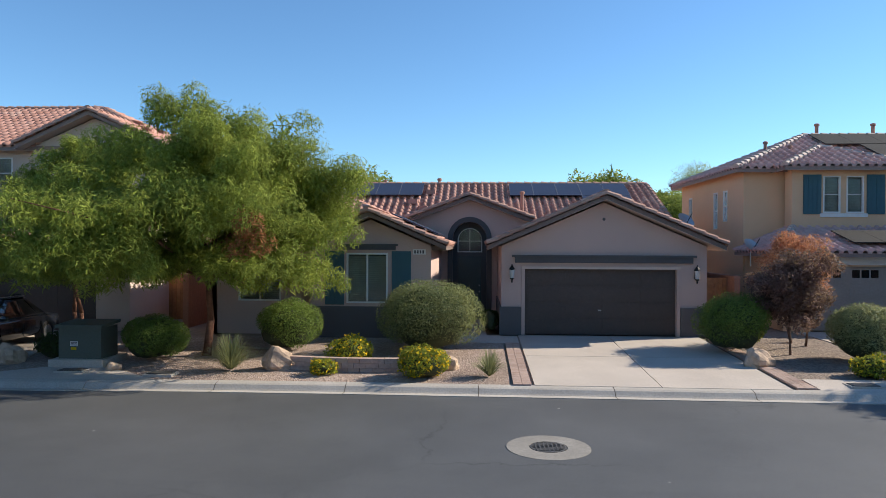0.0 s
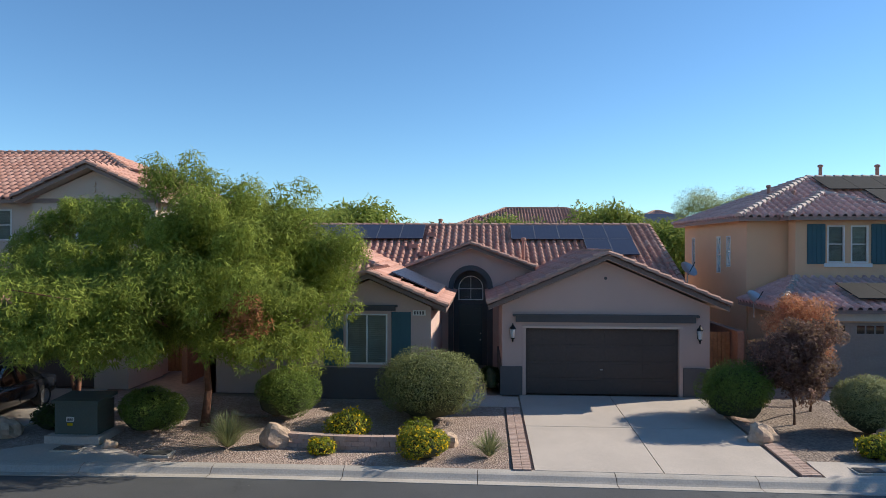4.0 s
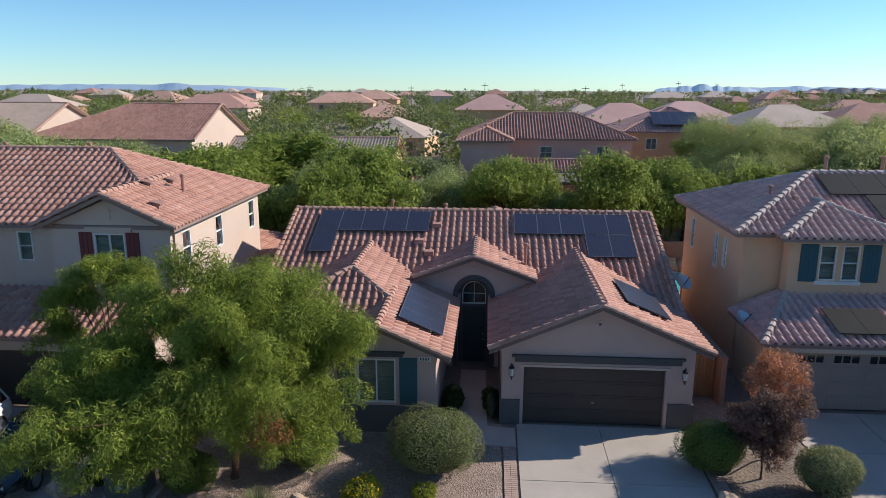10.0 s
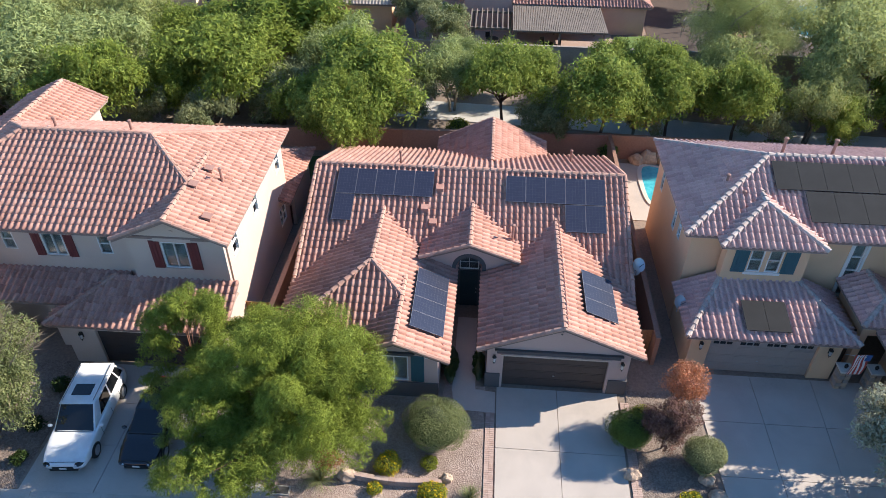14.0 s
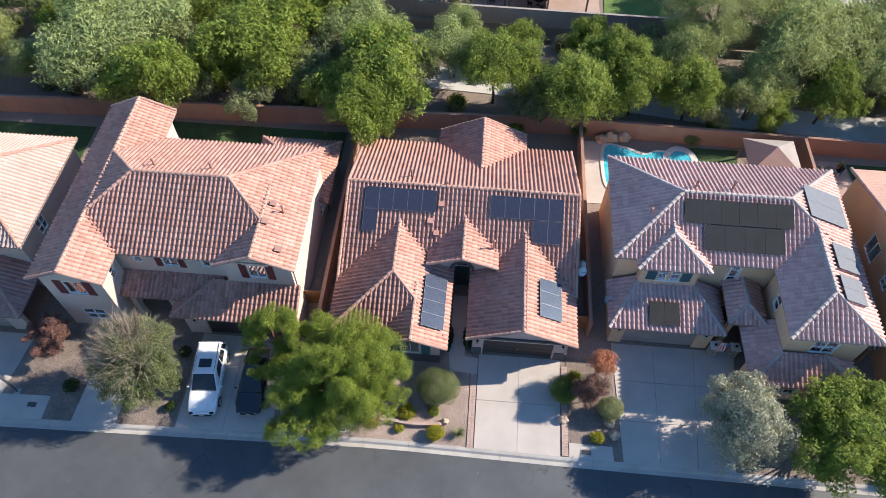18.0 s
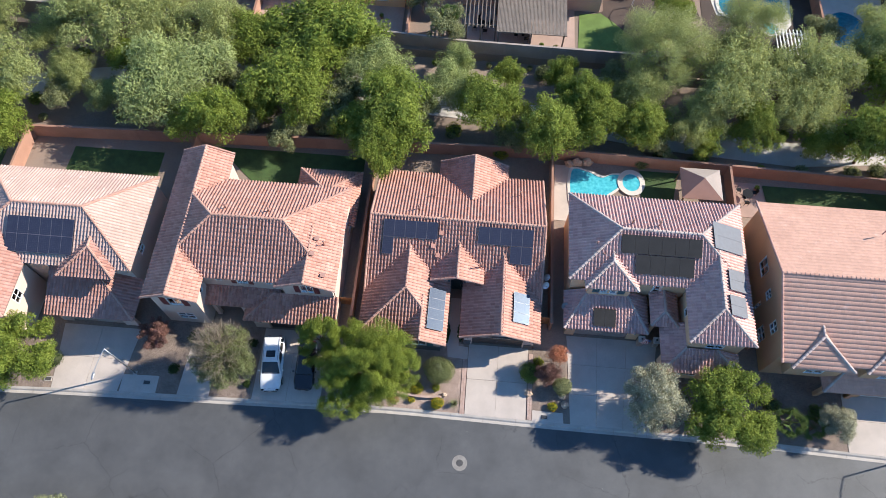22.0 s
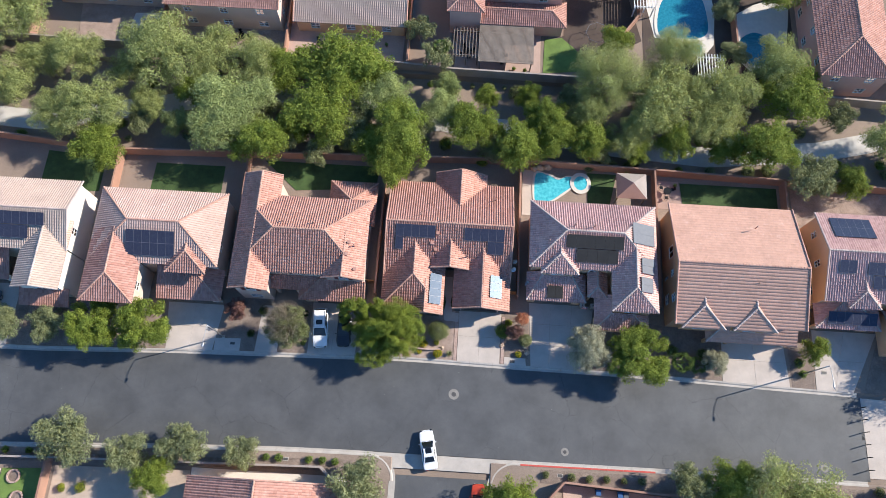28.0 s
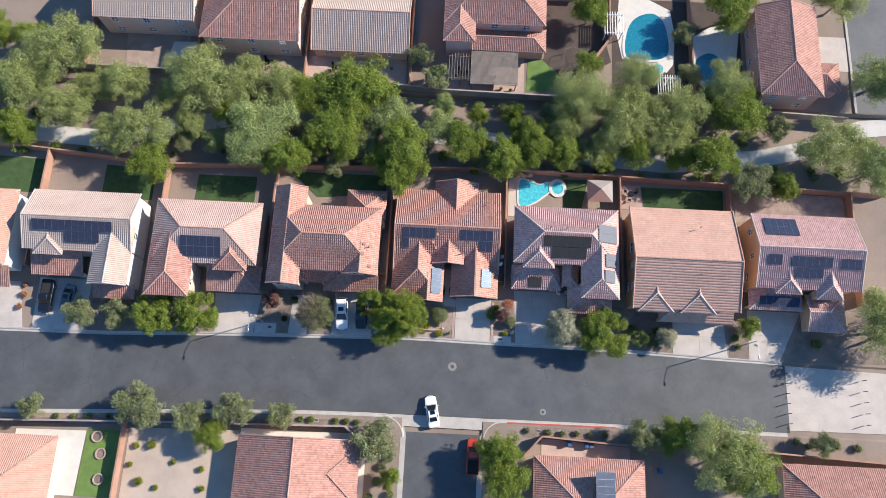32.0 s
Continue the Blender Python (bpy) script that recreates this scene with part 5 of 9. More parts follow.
for (ua, za), (ub, zb) in zip(pts, pts[1:]):
    g.tube(FE.p(ua, za, -0.58), FE.p(ub, zb, -0.58), 0.022, n=6)
FE.box(g, -0.012, 2.62, -0.59, 0.012, 3.54, -0.57)
FE.box(g, -0.48, 3.02, -0.59, 0.48, 3.045, -0.57)
tagged(part("glazing_bar", g, WHITE, win), kind="stuff")
for x, y, z in ((-3.2, 36.0, 4.6), (-4.6, 33.8, 5.6), (5.3, 37.0, 4.3)):
    pipe(h4, x, y, z - 0.5, z + 0.45)
pipe(h4, 1.75, 28.6, 3.6, 5.1, 0.07)
pipe(h4, -1.9, 32.9, 5.3, 6.05, 0.07)
for x, y in ((-6.5, 28.2), (-7.4, 27.0), (-2.9, 30.2), (-2.2, 31.4), (-2.4, 29.4), (-3.3, 28.0)):
    z = 2.78 + (y - 25.8) * 0.42
    g = Geo().box(x - 0.2, y - 0.25, z + 0.02, x + 0.2, y + 0.2, z + 0.22)
    part("roof_vent", g, TILE_RED, h4, "low clay-coloured roof vent")
SX = Vector((1, 0, 0))
SM = Vector((0, 1, 0.42))
def on_main(x, y):
    return (x, y, 2.78 + (y - 25.8) * 0.42)
solar("solar_panel", on_main(-7.75, 30.8), SX, SM, 5, 1, PV, "dark blue solar panel row on the red tile roof", 1.04)
solar("solar_panel", on_main(-7.75, 29.26), SX, SM, 1, 1, PV, "single dark blue solar panel on the red tile roof", 1.04)
solar("solar_panel", on_main(1.34, 30.75), SX, SM, 5, 1, PV, "dark blue solar panel row on the red tile roof", 1.05)
solar("solar_panel", on_main(4.46, 29.2), SX, SM, 2, 1, PV, "pair of dark blue solar panels on the red tile roof", 1.05)
SL = Vector((-1, 0, P))
solar("solar_panel", (-1.4, 22.2, 2.86 + 0.4 * P), (0, 1, 0), SL, 4, 1, PV, "solar panels tilted on the bedroom wing roof", 1.02)
solar("solar_panel", (6.5, 23.35, 2.88 + 1.16 * P), (0, 1, 0), SL, 3, 1, PV, "solar panels on the garage roof slope", 1.0, 1.68)


# the peach two-storey house
E5, P5 = 5.88, 0.415
h5 = house_at(18, 29, "two-storey peach stucco house with brown clay tile roof")
block(h5, 10.35, 25.85, 27.8, 36.05, -0.02, E5, STUCCO_PEACH,
      {"W": [(1.0, 3.7, 1.5, 5.2, WS), (4.6, 3.6, 5.1, 5.2, WS), (5.8, 3.9, 6.3, 5.2, WS)], "S": [(7.7, 2.3, 8.3, 5.5, dict(bars=0, cross=3, trim=WHITE))],
       "E": [(2.0, 3.4, 3.0, 4.8, W2), (5.0, 3.4, 6.0, 4.8, W2)]})
WP = dict(bars=0, cross=1, trim=WHITE)
block(h5, 11.85, 15.75, 27.0, 27.8, 2.7, E5, STUCCO_PEACH, {"S": [(1.16, 4.15, 1.80, 5.55, WP), (2.02, 4.15, 2.66, 5.55, WP)]}, "N")
F5 = Face(11.85, 27.0, "S")
for a in (0.42, 2.76):
    s = F5.box(Geo(), a, 4.1, 0.003, a + 0.66, 5.6, 0.04)
    for k in range(4):
        F5.box(s, a + 0.165 * k + 0.01, 4.14, 0.04, a + 0.165 * (k + 1) - 0.01, 5.56, 0.052)
    part("shutter", s, SHUT_TEAL, h5)
block(h5, 20.95, 25.85, 22.55, 27.8, -0.02, E5, STUCCO_PEACH, {"S": [(1.6, 3.5, 3.2, 5.0, W2)], "W": [(1.5, 3.7, 2.3, 5.0, WS)]}, "N")
block(h5, 10.35, 17.3, 24.15, 27.8, -0.02, 2.66, STUCCO_PEACH, {"S": []}, "NS")
f = Face(10.35, 24.15, "S")
wall_panel(h5, f, 6.95, -0.02, 2.7, [(0.9, -0.02, 5.9, 2.2)], STUCCO_PEACH, 0.3)
garage_door(h5, f, 0.9, 5.9, 2.2, DOOR_TAUPE, 4, 4, True)
part("door_casing", f.box(Geo(), 0.7, 2.25, 0.003, 6.1, 2.5, 0.06), WHITEWALL, h5)
wall_lantern(h5, f, 0.45, 1.9)
wall_lantern(h5, f, 6.4, 1.9)
roof(h5, "gable", 9.9, 26.3, 27.35, 36.5, E5, P5, TILE_BROWN, FASCIA_PINK, CAP_PALE, axis="x", hips="WE", cut=(("SE", 0.39),))
roof(h5, "gable", 11.4, 16.2, 26.55, 31.5, E5, P5, TILE_BROWN, FASCIA_PINK, CAP_PALE, axis="y", hips="S")
roof(h5, "gable", 20.5, 26.3, 22.1, 32.0, E5, P5, TILE_BROWN, FASCIA_PINK, CAP_PALE, axis="y", hips="S")
roof(h5, "lean", 9.95, 17.75, 23.75, 27.6, 2.66, 0.27, TILE_BROWN, FASCIA_PINK, CAP_PALE, hips="WE", dx=2.3)
dk = slope(h5, [(18.85, 20.3, 2.7), (25.8, 20.3, 2.7), (23.7, 22.4, 3.54), (20.95, 22.4, 3.54)], TILE_BROWN, FASCIA_PINK)
slope(h5, [(18.85, 24.9, 2.7), (18.85, 20.3, 2.7), (20.95, 22.4, 3.54), (20.95, 24.9, 3.54)], TILE_BROWN, FASCIA_PINK)
slope(h5, [(25.8, 20.3, 2.7), (25.8, 22.4, 2.7), (23.7, 22.4, 3.54), (23.7, 22.4, 3.54)], TILE_BROWN, FASCIA_PINK)
caps(dk, (18.85, 20.3, 2.7), (20.95, 22.4, 3.54), CAP_PALE)
caps(dk, (25.8, 20.3, 2.7), (23.7, 22.4, 3.54), CAP_PALE)
roof(h5, "gable", 17.9, 20.4, 24.4, 27.8, 3.3, 0.5, TILE_BROWN, FASCIA_PINK, CAP_PALE, axis="y", hips="S")
block(h5, 19.2, 25.3, 20.7, 22.55, -0.02, 2.7, STUCCO_PEACH, {"S": [(1.5, 0.9, 3.2, 2.2, W2)]}, "N")
block(h5, 18.2, 20.2, 24.8, 27.75, 2.4, 3.3, STUCCO_PEACH, {}, "N")
for x in (18.2, 20.0):
    part("porch_column", Geo().box(x, 24.8, -0.02, x + 0.35, 25.15, 2.4), STUCCO_PEACH, h5)
f = Face(10.35, 27.8, "S")
for a, b in ((7.56, 7.68), (8.32, 8.44)):
    part("window_trim", f.box(Geo(), a, 2.15, 0.003, b, 5.6, 0.05), WHITE, h5)
part("window_trim", f.box(Geo(), 7.56, 5.52, 0.004, 8.44, 5.62, 0.06), WHITE, h5)
pipe(h5, 15.4, 32.6, 7.0, 8.5, 0.08)
pipe(h5, 17.9, 32.6, 7.0, 8.5, 0.08)
pipe(h5, 12.3, 30.6, 6.4, 7.4, 0.07)
pipe(h5, 12.9, 29.6, 6.6, 7.1, 0.06)
def on5(x, y):
    return (x, y, E5 + 0.03 + (y - 27.35) * P5)
S5 = Vector((0, 1, P5))
solar("pool_heater_panel", on5(14.43, 29.85), SX, S5, 6, 1, PV_BLACK, "black pool heating mats on the brown tile roof", 1.22, 1.72, False)
solar("pool_heater_panel", on5(15.78, 28.17), SX, S5, 4, 1, PV_BLACK, "black pool heating mats on the brown tile roof", 1.33, 1.76, False)
solar("pool_heater_panel", (12.62, 24.1, 2.8), SX, (0, 1, 0.27), 2, 1, PV_BLACK, "small black heating mat on the garage roof", 1.03, 1.66, False)
SE5 = (-1, 0, P5)
def on5e(x, y):
    return (x, y, E5 + 0.03 + (26.3 - x) * P5)
solar("solar_panel", on5e(25.9, 30.8), (0, 1, 0), SE5, 2, 1, PV_GREY, "grey solar panels on the east roof slope", 1.42, 3.3, False)
solar("solar_panel", on5e(25.7, 26.95), (0, 1, 0), SE5, 2, 1, PV_GREY, "grey solar panels on the east roof slope", 1.05, 1.85, False)
solar("solar_panel", on5e(25.5, 24.5), (0, 1, 0), SE5, 2, 1, PV_GREY, "grey solar panels on the east roof slope", 0.98, 1.8, False)


# the cream two-storey house
h3 = house_at(-20, 29, "two-storey cream stucco house with red tile roof and dark red shutters")
RS = dict(bars=1, cross=0, shutters=SHUT_RED, trim=STUCCO_CREAM)
E3 = 6.4
block(h3, -27.85, -11.65, 24.85, 34.4, -0.02, E3, STUCCO_CREAM,
      {"S": [(5.2, 4.9, 5.8, 6.05, WS), (7.2, 4.65, 8.25, 6.15, RS), (9.95, 4.9, 10.55, 6.05, WS)],
       "E": [(0.37, 4.6, 1.13, 6.0, WS), (3.68, 4.6, 4.44, 6.0, WS), (7.86, 4.6, 8.62, 6.0, WS), (7.4, 1.2, 8.6, 2.4, W2)]})
block(h3, -16.25, -11.65, 24.45, 24.85, 3.0, E3, STUCCO_CREAM, {"S": [(1.65, 4.6, 2.85, 6.1, RS)]}, "N")
gable_wall(h3, Face(-16.25, 24.45, "S"), 0, 4.6, E3, 0.44, STUCCO_CREAM)
f = Face(-16.25, 24.45, "S")
part("lintel_trim", f.box(Geo(), 1.35, 6.16, 0.003, 3.15, 6.34, 0.06), STUCCO_CREAM, h3)
for z in (6.72, 6.95):
    part("gable_vent", Geo().tube((-13.95, 24.448, z), (-13.95, 24.40, z), 0.1, n=14), STUCCO_CREAM, h3)
block(h3, -27.85, -23.75, 22.35, 24.85, -0.02, E3, STUCCO_CREAM, {"S": [(1.4, 4.3, 2.7, 5.8, RS), (1.3, 0.9, 2.9, 2.3, W2)], "E": [(0.9, 4.5, 1.5, 5.8, WS)]}, "N")
gable_wall(h3, Face(-27.85, 22.35, "S"), 0, 4.1, E3, 0.44, STUCCO_CREAM)
block(h3, -27.85, -23.75, 34.4, 37.4, -0.02, E3, STUCCO_CREAM, {}, "S")
gable_wall(h3, Face(-23.75, 37.4, "N"), 0, 4.1, E3, 0.44, STUCCO_CREAM)
roof(h3, "gable", -28.3, -11.25, 24.4, 34.85, E3, 0.45, TILE_RED, FASCIA_PINK, CAP_RED, axis="x", hips="WE", cut=(("SE", 0.483), ("SW", 0.52), ("NW", 0.52)), join=(("E", "S", 24.0, 2.7), ("W", "S", 21.95, 2.5), ("W", "N", 37.85, 2.5)))
roof(h3, "gable", -16.65, -11.25, 24.0, 30.0, E3 + 0.002, 0.45, TILE_RED, FASCIA_PINK, CAP_RED, axis="y", rakes="S", skip="E")
roof(h3, "gable", -28.3, -23.3, 21.95, 29.5, E3 + 0.002, 0.45, TILE_RED, FASCIA_PINK, CAP_RED, axis="y", rakes="S", skip="W")
roof(h3, "gable", -28.3, -23.3, 29.7, 37.85, E3 + 0.002, 0.45, TILE_RED, FASCIA_PINK, CAP_RED, axis="y", rakes="N", skip="W")
roof(h3, "lean", -19.9, -11.3, 21.9, 24.5, 2.85, 0.40, TILE_RED, FASCIA_PINK, CAP_RED, hips="W")
roof(h3, "lean", -23.8, -16.7, 23.1, 24.85, 3.1, 0.42, TILE_RED, FASCIA_PINK, CAP_RED)
roof(h3, "gable", -17.4, -11.0, 32.6, 39.0, 2.85, 0.42, TILE_RED, FASCIA_PINK, CAP_RED, axis="y", hips="N")
block(h3, -17.0, -11.4, 34.4, 38.6, -0.02, 2.85, STUCCO_CREAM, {}, "S")
f = Face(-19.4, 22.35, "S")
wall_panel(h3, f, 7.85, -0.02, 2.85, [(1.5, -0.02, 6.7, 2.2)], STUCCO_CREAM, 0.3)
garage_door(h3, f, 1.5, 6.7, 2.2, DOOR_BROWN, 4, 4)
wall_panel(h3, Face(-11.55, 22.65, "E"), 2.2, -0.02, 2.85, [], STUCCO_CREAM)
wall_panel(h3, Face(-19.4, 24.6, "W"), 2.2, -0.02, 2.85, [], STUCCO_CREAM)
wall_lantern(h3, f, 0.8, 1.9)
for x in (-23.4, -20.6):
    part("porch_column", Geo().box(x, 23.35, -0.02, x + 0.4, 23.75, 3.05), STUCCO_CREAM, h3)
for x, y, z in ((-22.0, 30.6, 8.5), (-18.0, 30.6, 8.5)):
    pipe(h3, x, y, z - 0.6, z + 0.5, 0.07)
pipe(h3, -12.7, 28.2, 6.9, 7.9, 0.07)
for x, y in ((-13.4, 28.6), (-12.4, 25.2), (-13.6, 27.0)):
    z = E3 + (-11.25 - x) * 0.45 + 0.1
    v = part("roof_vent", Geo().box(x - 0.12, y - 0.15, z - 0.1, x + 0.14, y + 0.15, z + 0.16), PIPE, h3)
    part("vent_hood", Geo().slab([(x - 0.2, y - 0.22, z + 0.2), (x + 0.22, y - 0.22, z + 0.1), (x + 0.22, y + 0.22, z + 0.1), (x - 0.2, y + 0.22, z + 0.2)], (0, 0, 0.04)), PIPE, v)


# the orange house with plain salmon roof
h6 = house_at(37, 29, "two-storey orange stucco house with plain salmon tile roof")
block(h6, 28.85, 44.4, 21.9, 37.1, -0.02, 5.15, STUCCO_ORANGE,
      {"W": [(5.0, 3.1, 6.6, 4.8, W1), (8.3, 3.5, 9.2, 4.6, W2), (8.6, 0.9, 9.0, 2.3, WS), (11.5, 3.4, 12.6, 4.8, W2), (11.0, 0.8, 12.4, 2.2, W2)]}, "S")
wall_panel(h6, Face(28.85, 21.9, "S"), 15.55, -0.02, 5.75, [], STUCCO_ORANGE)
for x in (28.85, 44.2):
    part("wall", Geo().slab([(x, 22.1, 5.15), (x, 37.1, 5.15), (x, 37.1, 5.2), (x, 28.5, 8.0), (x, 22.1, 5.85)], (0.2, 0, 0)), STUCCO_ORANGE, h6)
dk = slope(h6, [(28.4, 21.0, 5.68), (44.9, 21.0, 5.68), (44.9, 28.5, 8.12), (28.4, 28.5, 8.12)], TILE_SALMON, FASCIA_PINK, "flat")
slope(h6, [(44.9, 37.6, 5.14), (28.4, 37.6, 5.14), (28.4, 28.5, 8.12), (44.9, 28.5, 8.12)], TILE_SALMON, FASCIA_PINK, "flat")
caps(dk, (28.4, 28.5, 8.12), (44.9, 28.5, 8.12), CAP_RED)
for x in (28.4, 44.9):
    caps(dk, (x, 21.0, 5.7), (x, 28.5, 8.14), CAP_RED, 0.11, name="rake_tile")
    caps(dk, (x, 37.6, 5.16), (x, 28.5, 8.14), CAP_RED, 0.11, name="rake_tile")
for x0 in (29.3, 35.8):
    roof(h6, "gable", x0, x0 + 5.4, 20.6, 26.0, 5.5, 0.42, TILE_SALMON, FASCIA_PINK, CAP_PALE, "flat", axis="y", hips="S")
    block(h6, x0 + 0.4, x0 + 5.0, 21.0, 21.9, 2.7, 5.5, STUCCO_ORANGE, {"S": [(1.5, 3.4, 3.1, 4.9, W2)]}, "N")
roof(h6, "lean", 33.2, 44.9, 19.6, 21.9, 2.7, 0.42, TILE_SALMON, FASCIA_PINK, CAP_PALE, "flat", hips="W")
f = Face(36.5, 20.2, "S")
wall_panel(h6, f, 8.0, -0.05, 2.7, [(1.2, -0.05, 6.4, 2.2)], STUCCO_ORANGE, 0.3)
garage_door(h6, f, 1.2, 6.4, 2.2, WHITE, 4, 4)
for x in (33.6, 36.5):
    part("porch_column", Geo().box(x, 20.0, -0.1, x + 0.4, 20.4, 2.7), STUCCO_ORANGE, h6)
pipe(h6, 39.0, 34.0, 6.8, 7.6)
pipe(h6, 38.6, 26.4, 7.0, 7.7)


# the brown-roofed house at the street's end
h7 = house_at(56, 29, "two-storey peach house with brown tile roof and several solar arrays")
block(h7, 48.0, 63.4, 25.6, 36.8, -0.02, 5.6, STUCCO_PEACH, {"W": [(1.5, 3.4, 2.4, 4.8, W2), (5.5, 3.4, 6.4, 4.8, W2), (8.2, 0.9, 9.6, 2.2, W2)], "S": [(2.0, 3.5, 3.4, 4.9, W2), (10.5, 3.5, 11.8, 4.9, W2)]})
for u, sd in ((63.4, "E"), (48.0, "W")):
    gable_wall(h7, Face(u, 25.6 if sd == "E" else 36.8, sd), 0, 11.2, 5.6, 0.42, STUCCO_PEACH)
roof(h7, "gable", 47.6, 63.9, 25.2, 37.2, 5.6, 0.42, TILE_BROWN, FASCIA_PINK, CAP_PALE, "coarse", axis="x", rakes="WE")
roof(h7, "gable", 50.6, 54.6, 24.4, 29.5, 5.6, 0.48, TILE_BROWN, FASCIA_PINK, CAP_PALE, "coarse", axis="y", hips="S")
roof(h7, "gable", 57.0, 61.0, 23.8, 29.0, 5.5, 0.62, TILE_BROWN, FASCIA_PINK, CAP_PALE, "coarse", axis="y", hips="S")
block(h7, 57.4, 60.6, 24.2, 25.6, -0.02, 5.5, STUCCO_PEACH, {}, "N")
roof(h7, "lean", 47.6, 56.0, 22.3, 25.6, 2.7, 0.42, TILE_BROWN, FASCIA_PINK, CAP_PALE, "coarse", hips="WE")
f = Face(48.0, 22.8, "S")
wall_panel(h7, f, 7.6, -0.05, 2.7, [(1.2, -0.05, 6.2, 2.2)], STUCCO_PEACH, 0.3)
garage_door(h7, f, 1.2, 6.2, 2.2, DOOR_TAUPE, 4, 4)
roof(h7, "gable", 56.6, 62.6, 19.2, 25.0, 2.7, 0.42, TILE_BROWN, FASCIA_PINK, CAP_PALE, "coarse", axis="x", hips="E", rakes="W")
block(h7, 57.0, 62.2, 19.6, 24.6, -0.05, 2.7, STUCCO_PEACH, {"S": [(1.4, 0.9, 3.0, 2.2, W2)]})
gable_wall(h7, Face(57.0, 24.6, "W"), 0, 5.0, 2.7, 0.42, STUCCO_PEACH)
def on7(x, y):
    return (x, y, 5.62 + (y - 25.2) * 0.42)
S7 = Vector((0, 1, 0.42))
solar("solar_panel", (54.3, 36.3, 6.0), (-1, 0, 0), (0, -1, 0.42), 5, 2, PV, "dark blue solar array on the back slope", 1.05)
solar("solar_panel", on7(52.6, 28.5), SX, S7, 6, 1, PV, "dark blue solar array on the front slope", 1.05)
solar("solar_panel", on7(53.4, 26.9), SX, S7, 4, 1, PV, "dark blue solar array on the front slope", 1.05)
solar("solar_panel", on7(49.0, 28.6), SX, S7, 2, 1, PV, "dark blue solar array on the front slope", 1.05)
solar("solar_panel", on7(60.2, 28.4), SX, S7, 3, 1, PV, "dark blue solar array on the front slope", 1.05)
solar("solar_panel", (49.0, 22.9, 2.98), SX, S7, 6, 1, PV, "dark blue solar array on the garage roof", 1.05)


# the tan house west of the cream one
h2 = house_at(-39, 28, "two-storey tan house with salmon tile roof and solar array")
block(h2, -46.9, -30.8, 25.2, 34.6, -0.02, 5.6, STUCCO_CREAM, {"S": [(8.0, 3.5, 9.3, 4.9, W2)], "E": [(2.0, 3.5, 3.0, 4.8, W2)]})
roof(h2, "gable", -47.3, -30.4, 24.8, 35.0, 5.6, 0.45, TILE_ROSE, FASCIA, CAP_RED, "coarse", axis="x", hips="WE", cut=(("SW", 0.34),))
roof(h2, "gable", -47.3, -40.4, 19.4, 29.0, 5.6, 0.45, TILE_RED, FASCIA, CAP_RED, "coarse", axis="y", hips="S")
block(h2, -46.9, -40.8, 19.8, 25.2, -0.05, 5.6, STUCCO_CREAM, {"S": [(2.0, 3.5, 3.6, 4.9, W2)], "E": [(1.5, 3.4, 2.6, 4.8, W2)]}, "N")
roof(h2, "gable", -37.0, -31.8, 23.8, 28.4, 5.6, 0.45, TILE_RED, FASCIA, CAP_RED, "coarse", axis="y", hips="S")
roof(h2, "lean", -38.6, -30.2, 21.0, 25.2, 2.7, 0.42, TILE_RED, FASCIA, CAP_RED, "coarse", hips="E")
f = Face(-38.2, 21.5, "S")
wall_panel(h2, f, 7.5, -0.05, 2.7, [(1.0, -0.05, 6.2, 2.2)], STUCCO_CREAM, 0.3)
garage_door(h2, f, 1.0, 6.2, 2.2, DOOR_TAUPE, 4, 4)
S2 = Vector((0, 1, 0.45))
solar("solar_panel", (-42.2, 25.7, 6.05), SX, S2, 6, 2, PV, "large dark solar array on the front slope", 1.05)


# the white-walled house further west
h1 = house_at(-59, 28, "two-storey white stucco house with tan tile roof and dark solar array")
block(h1, -66.9, -50.6, 26.2, 35.2, -0.02, 5.6, WHITEWALL, {"E": [(2.0, 3.5, 3.0, 4.8, W2)], "S": [(3.0, 3.5, 4.6, 4.9, W2)]})
for u, sd in ((-50.6, "E"), (-66.9, "W")):
    gable_wall(h1, Face(u, 26.2 if sd == "E" else 35.2, sd), 0, 9.0, 5.6, 0.45, WHITEWALL)
roof(h1, "gable", -67.4, -50.2, 25.8, 35.6, 5.6, 0.45, TILE_TAN, FASCIA_PINK, CAP_PALE, "coarse", axis="x", rakes="WE")
roof(h1, "gable", -56.2, -50.2, 20.6, 30.0, 5.6, 0.45, TILE_TAN, FASCIA_PINK, CAP_PALE, "coarse", axis="y", rakes="S")
block(h1, -55.8, -50.6, 21.0, 26.2, -0.05, 5.6, WHITEWALL, {"S": [(1.8, 3.5, 3.4, 4.9, W2)]}, "N")
gable_wall(h1, Face(-55.8, 21.0, "S"), 0, 5.2, 5.6, 0.45, WHITEWALL)
roof(h1, "gable", -65.6, -61.0, 25.0, 29.5, 5.6, 0.45, TILE_TAN, FASCIA_PINK, CAP_PALE, "coarse", axis="y", hips="S")
roof(h1, "lean", -67.0, -58.6, 22.3, 26.2, 2.7, 0.42, TILE_RED, FASCIA_PINK, CAP_PALE, "coarse")
roof(h1, "lean", -56.4, -49.8, 19.0, 21.2, 2.7, 0.42, TILE_RED, FASCIA_PINK, CAP_PALE, "coarse")
f = Face(-66.6, 22.7, "S")
wall_panel(h1, f, 7.6, -0.05, 2.7, [(1.2, -0.05, 6.4, 2.2)], WHITEWALL, 0.3)
garage_door(h1, f, 1.2, 6.4, 2.2, DOOR_TAUPE, 4, 4)
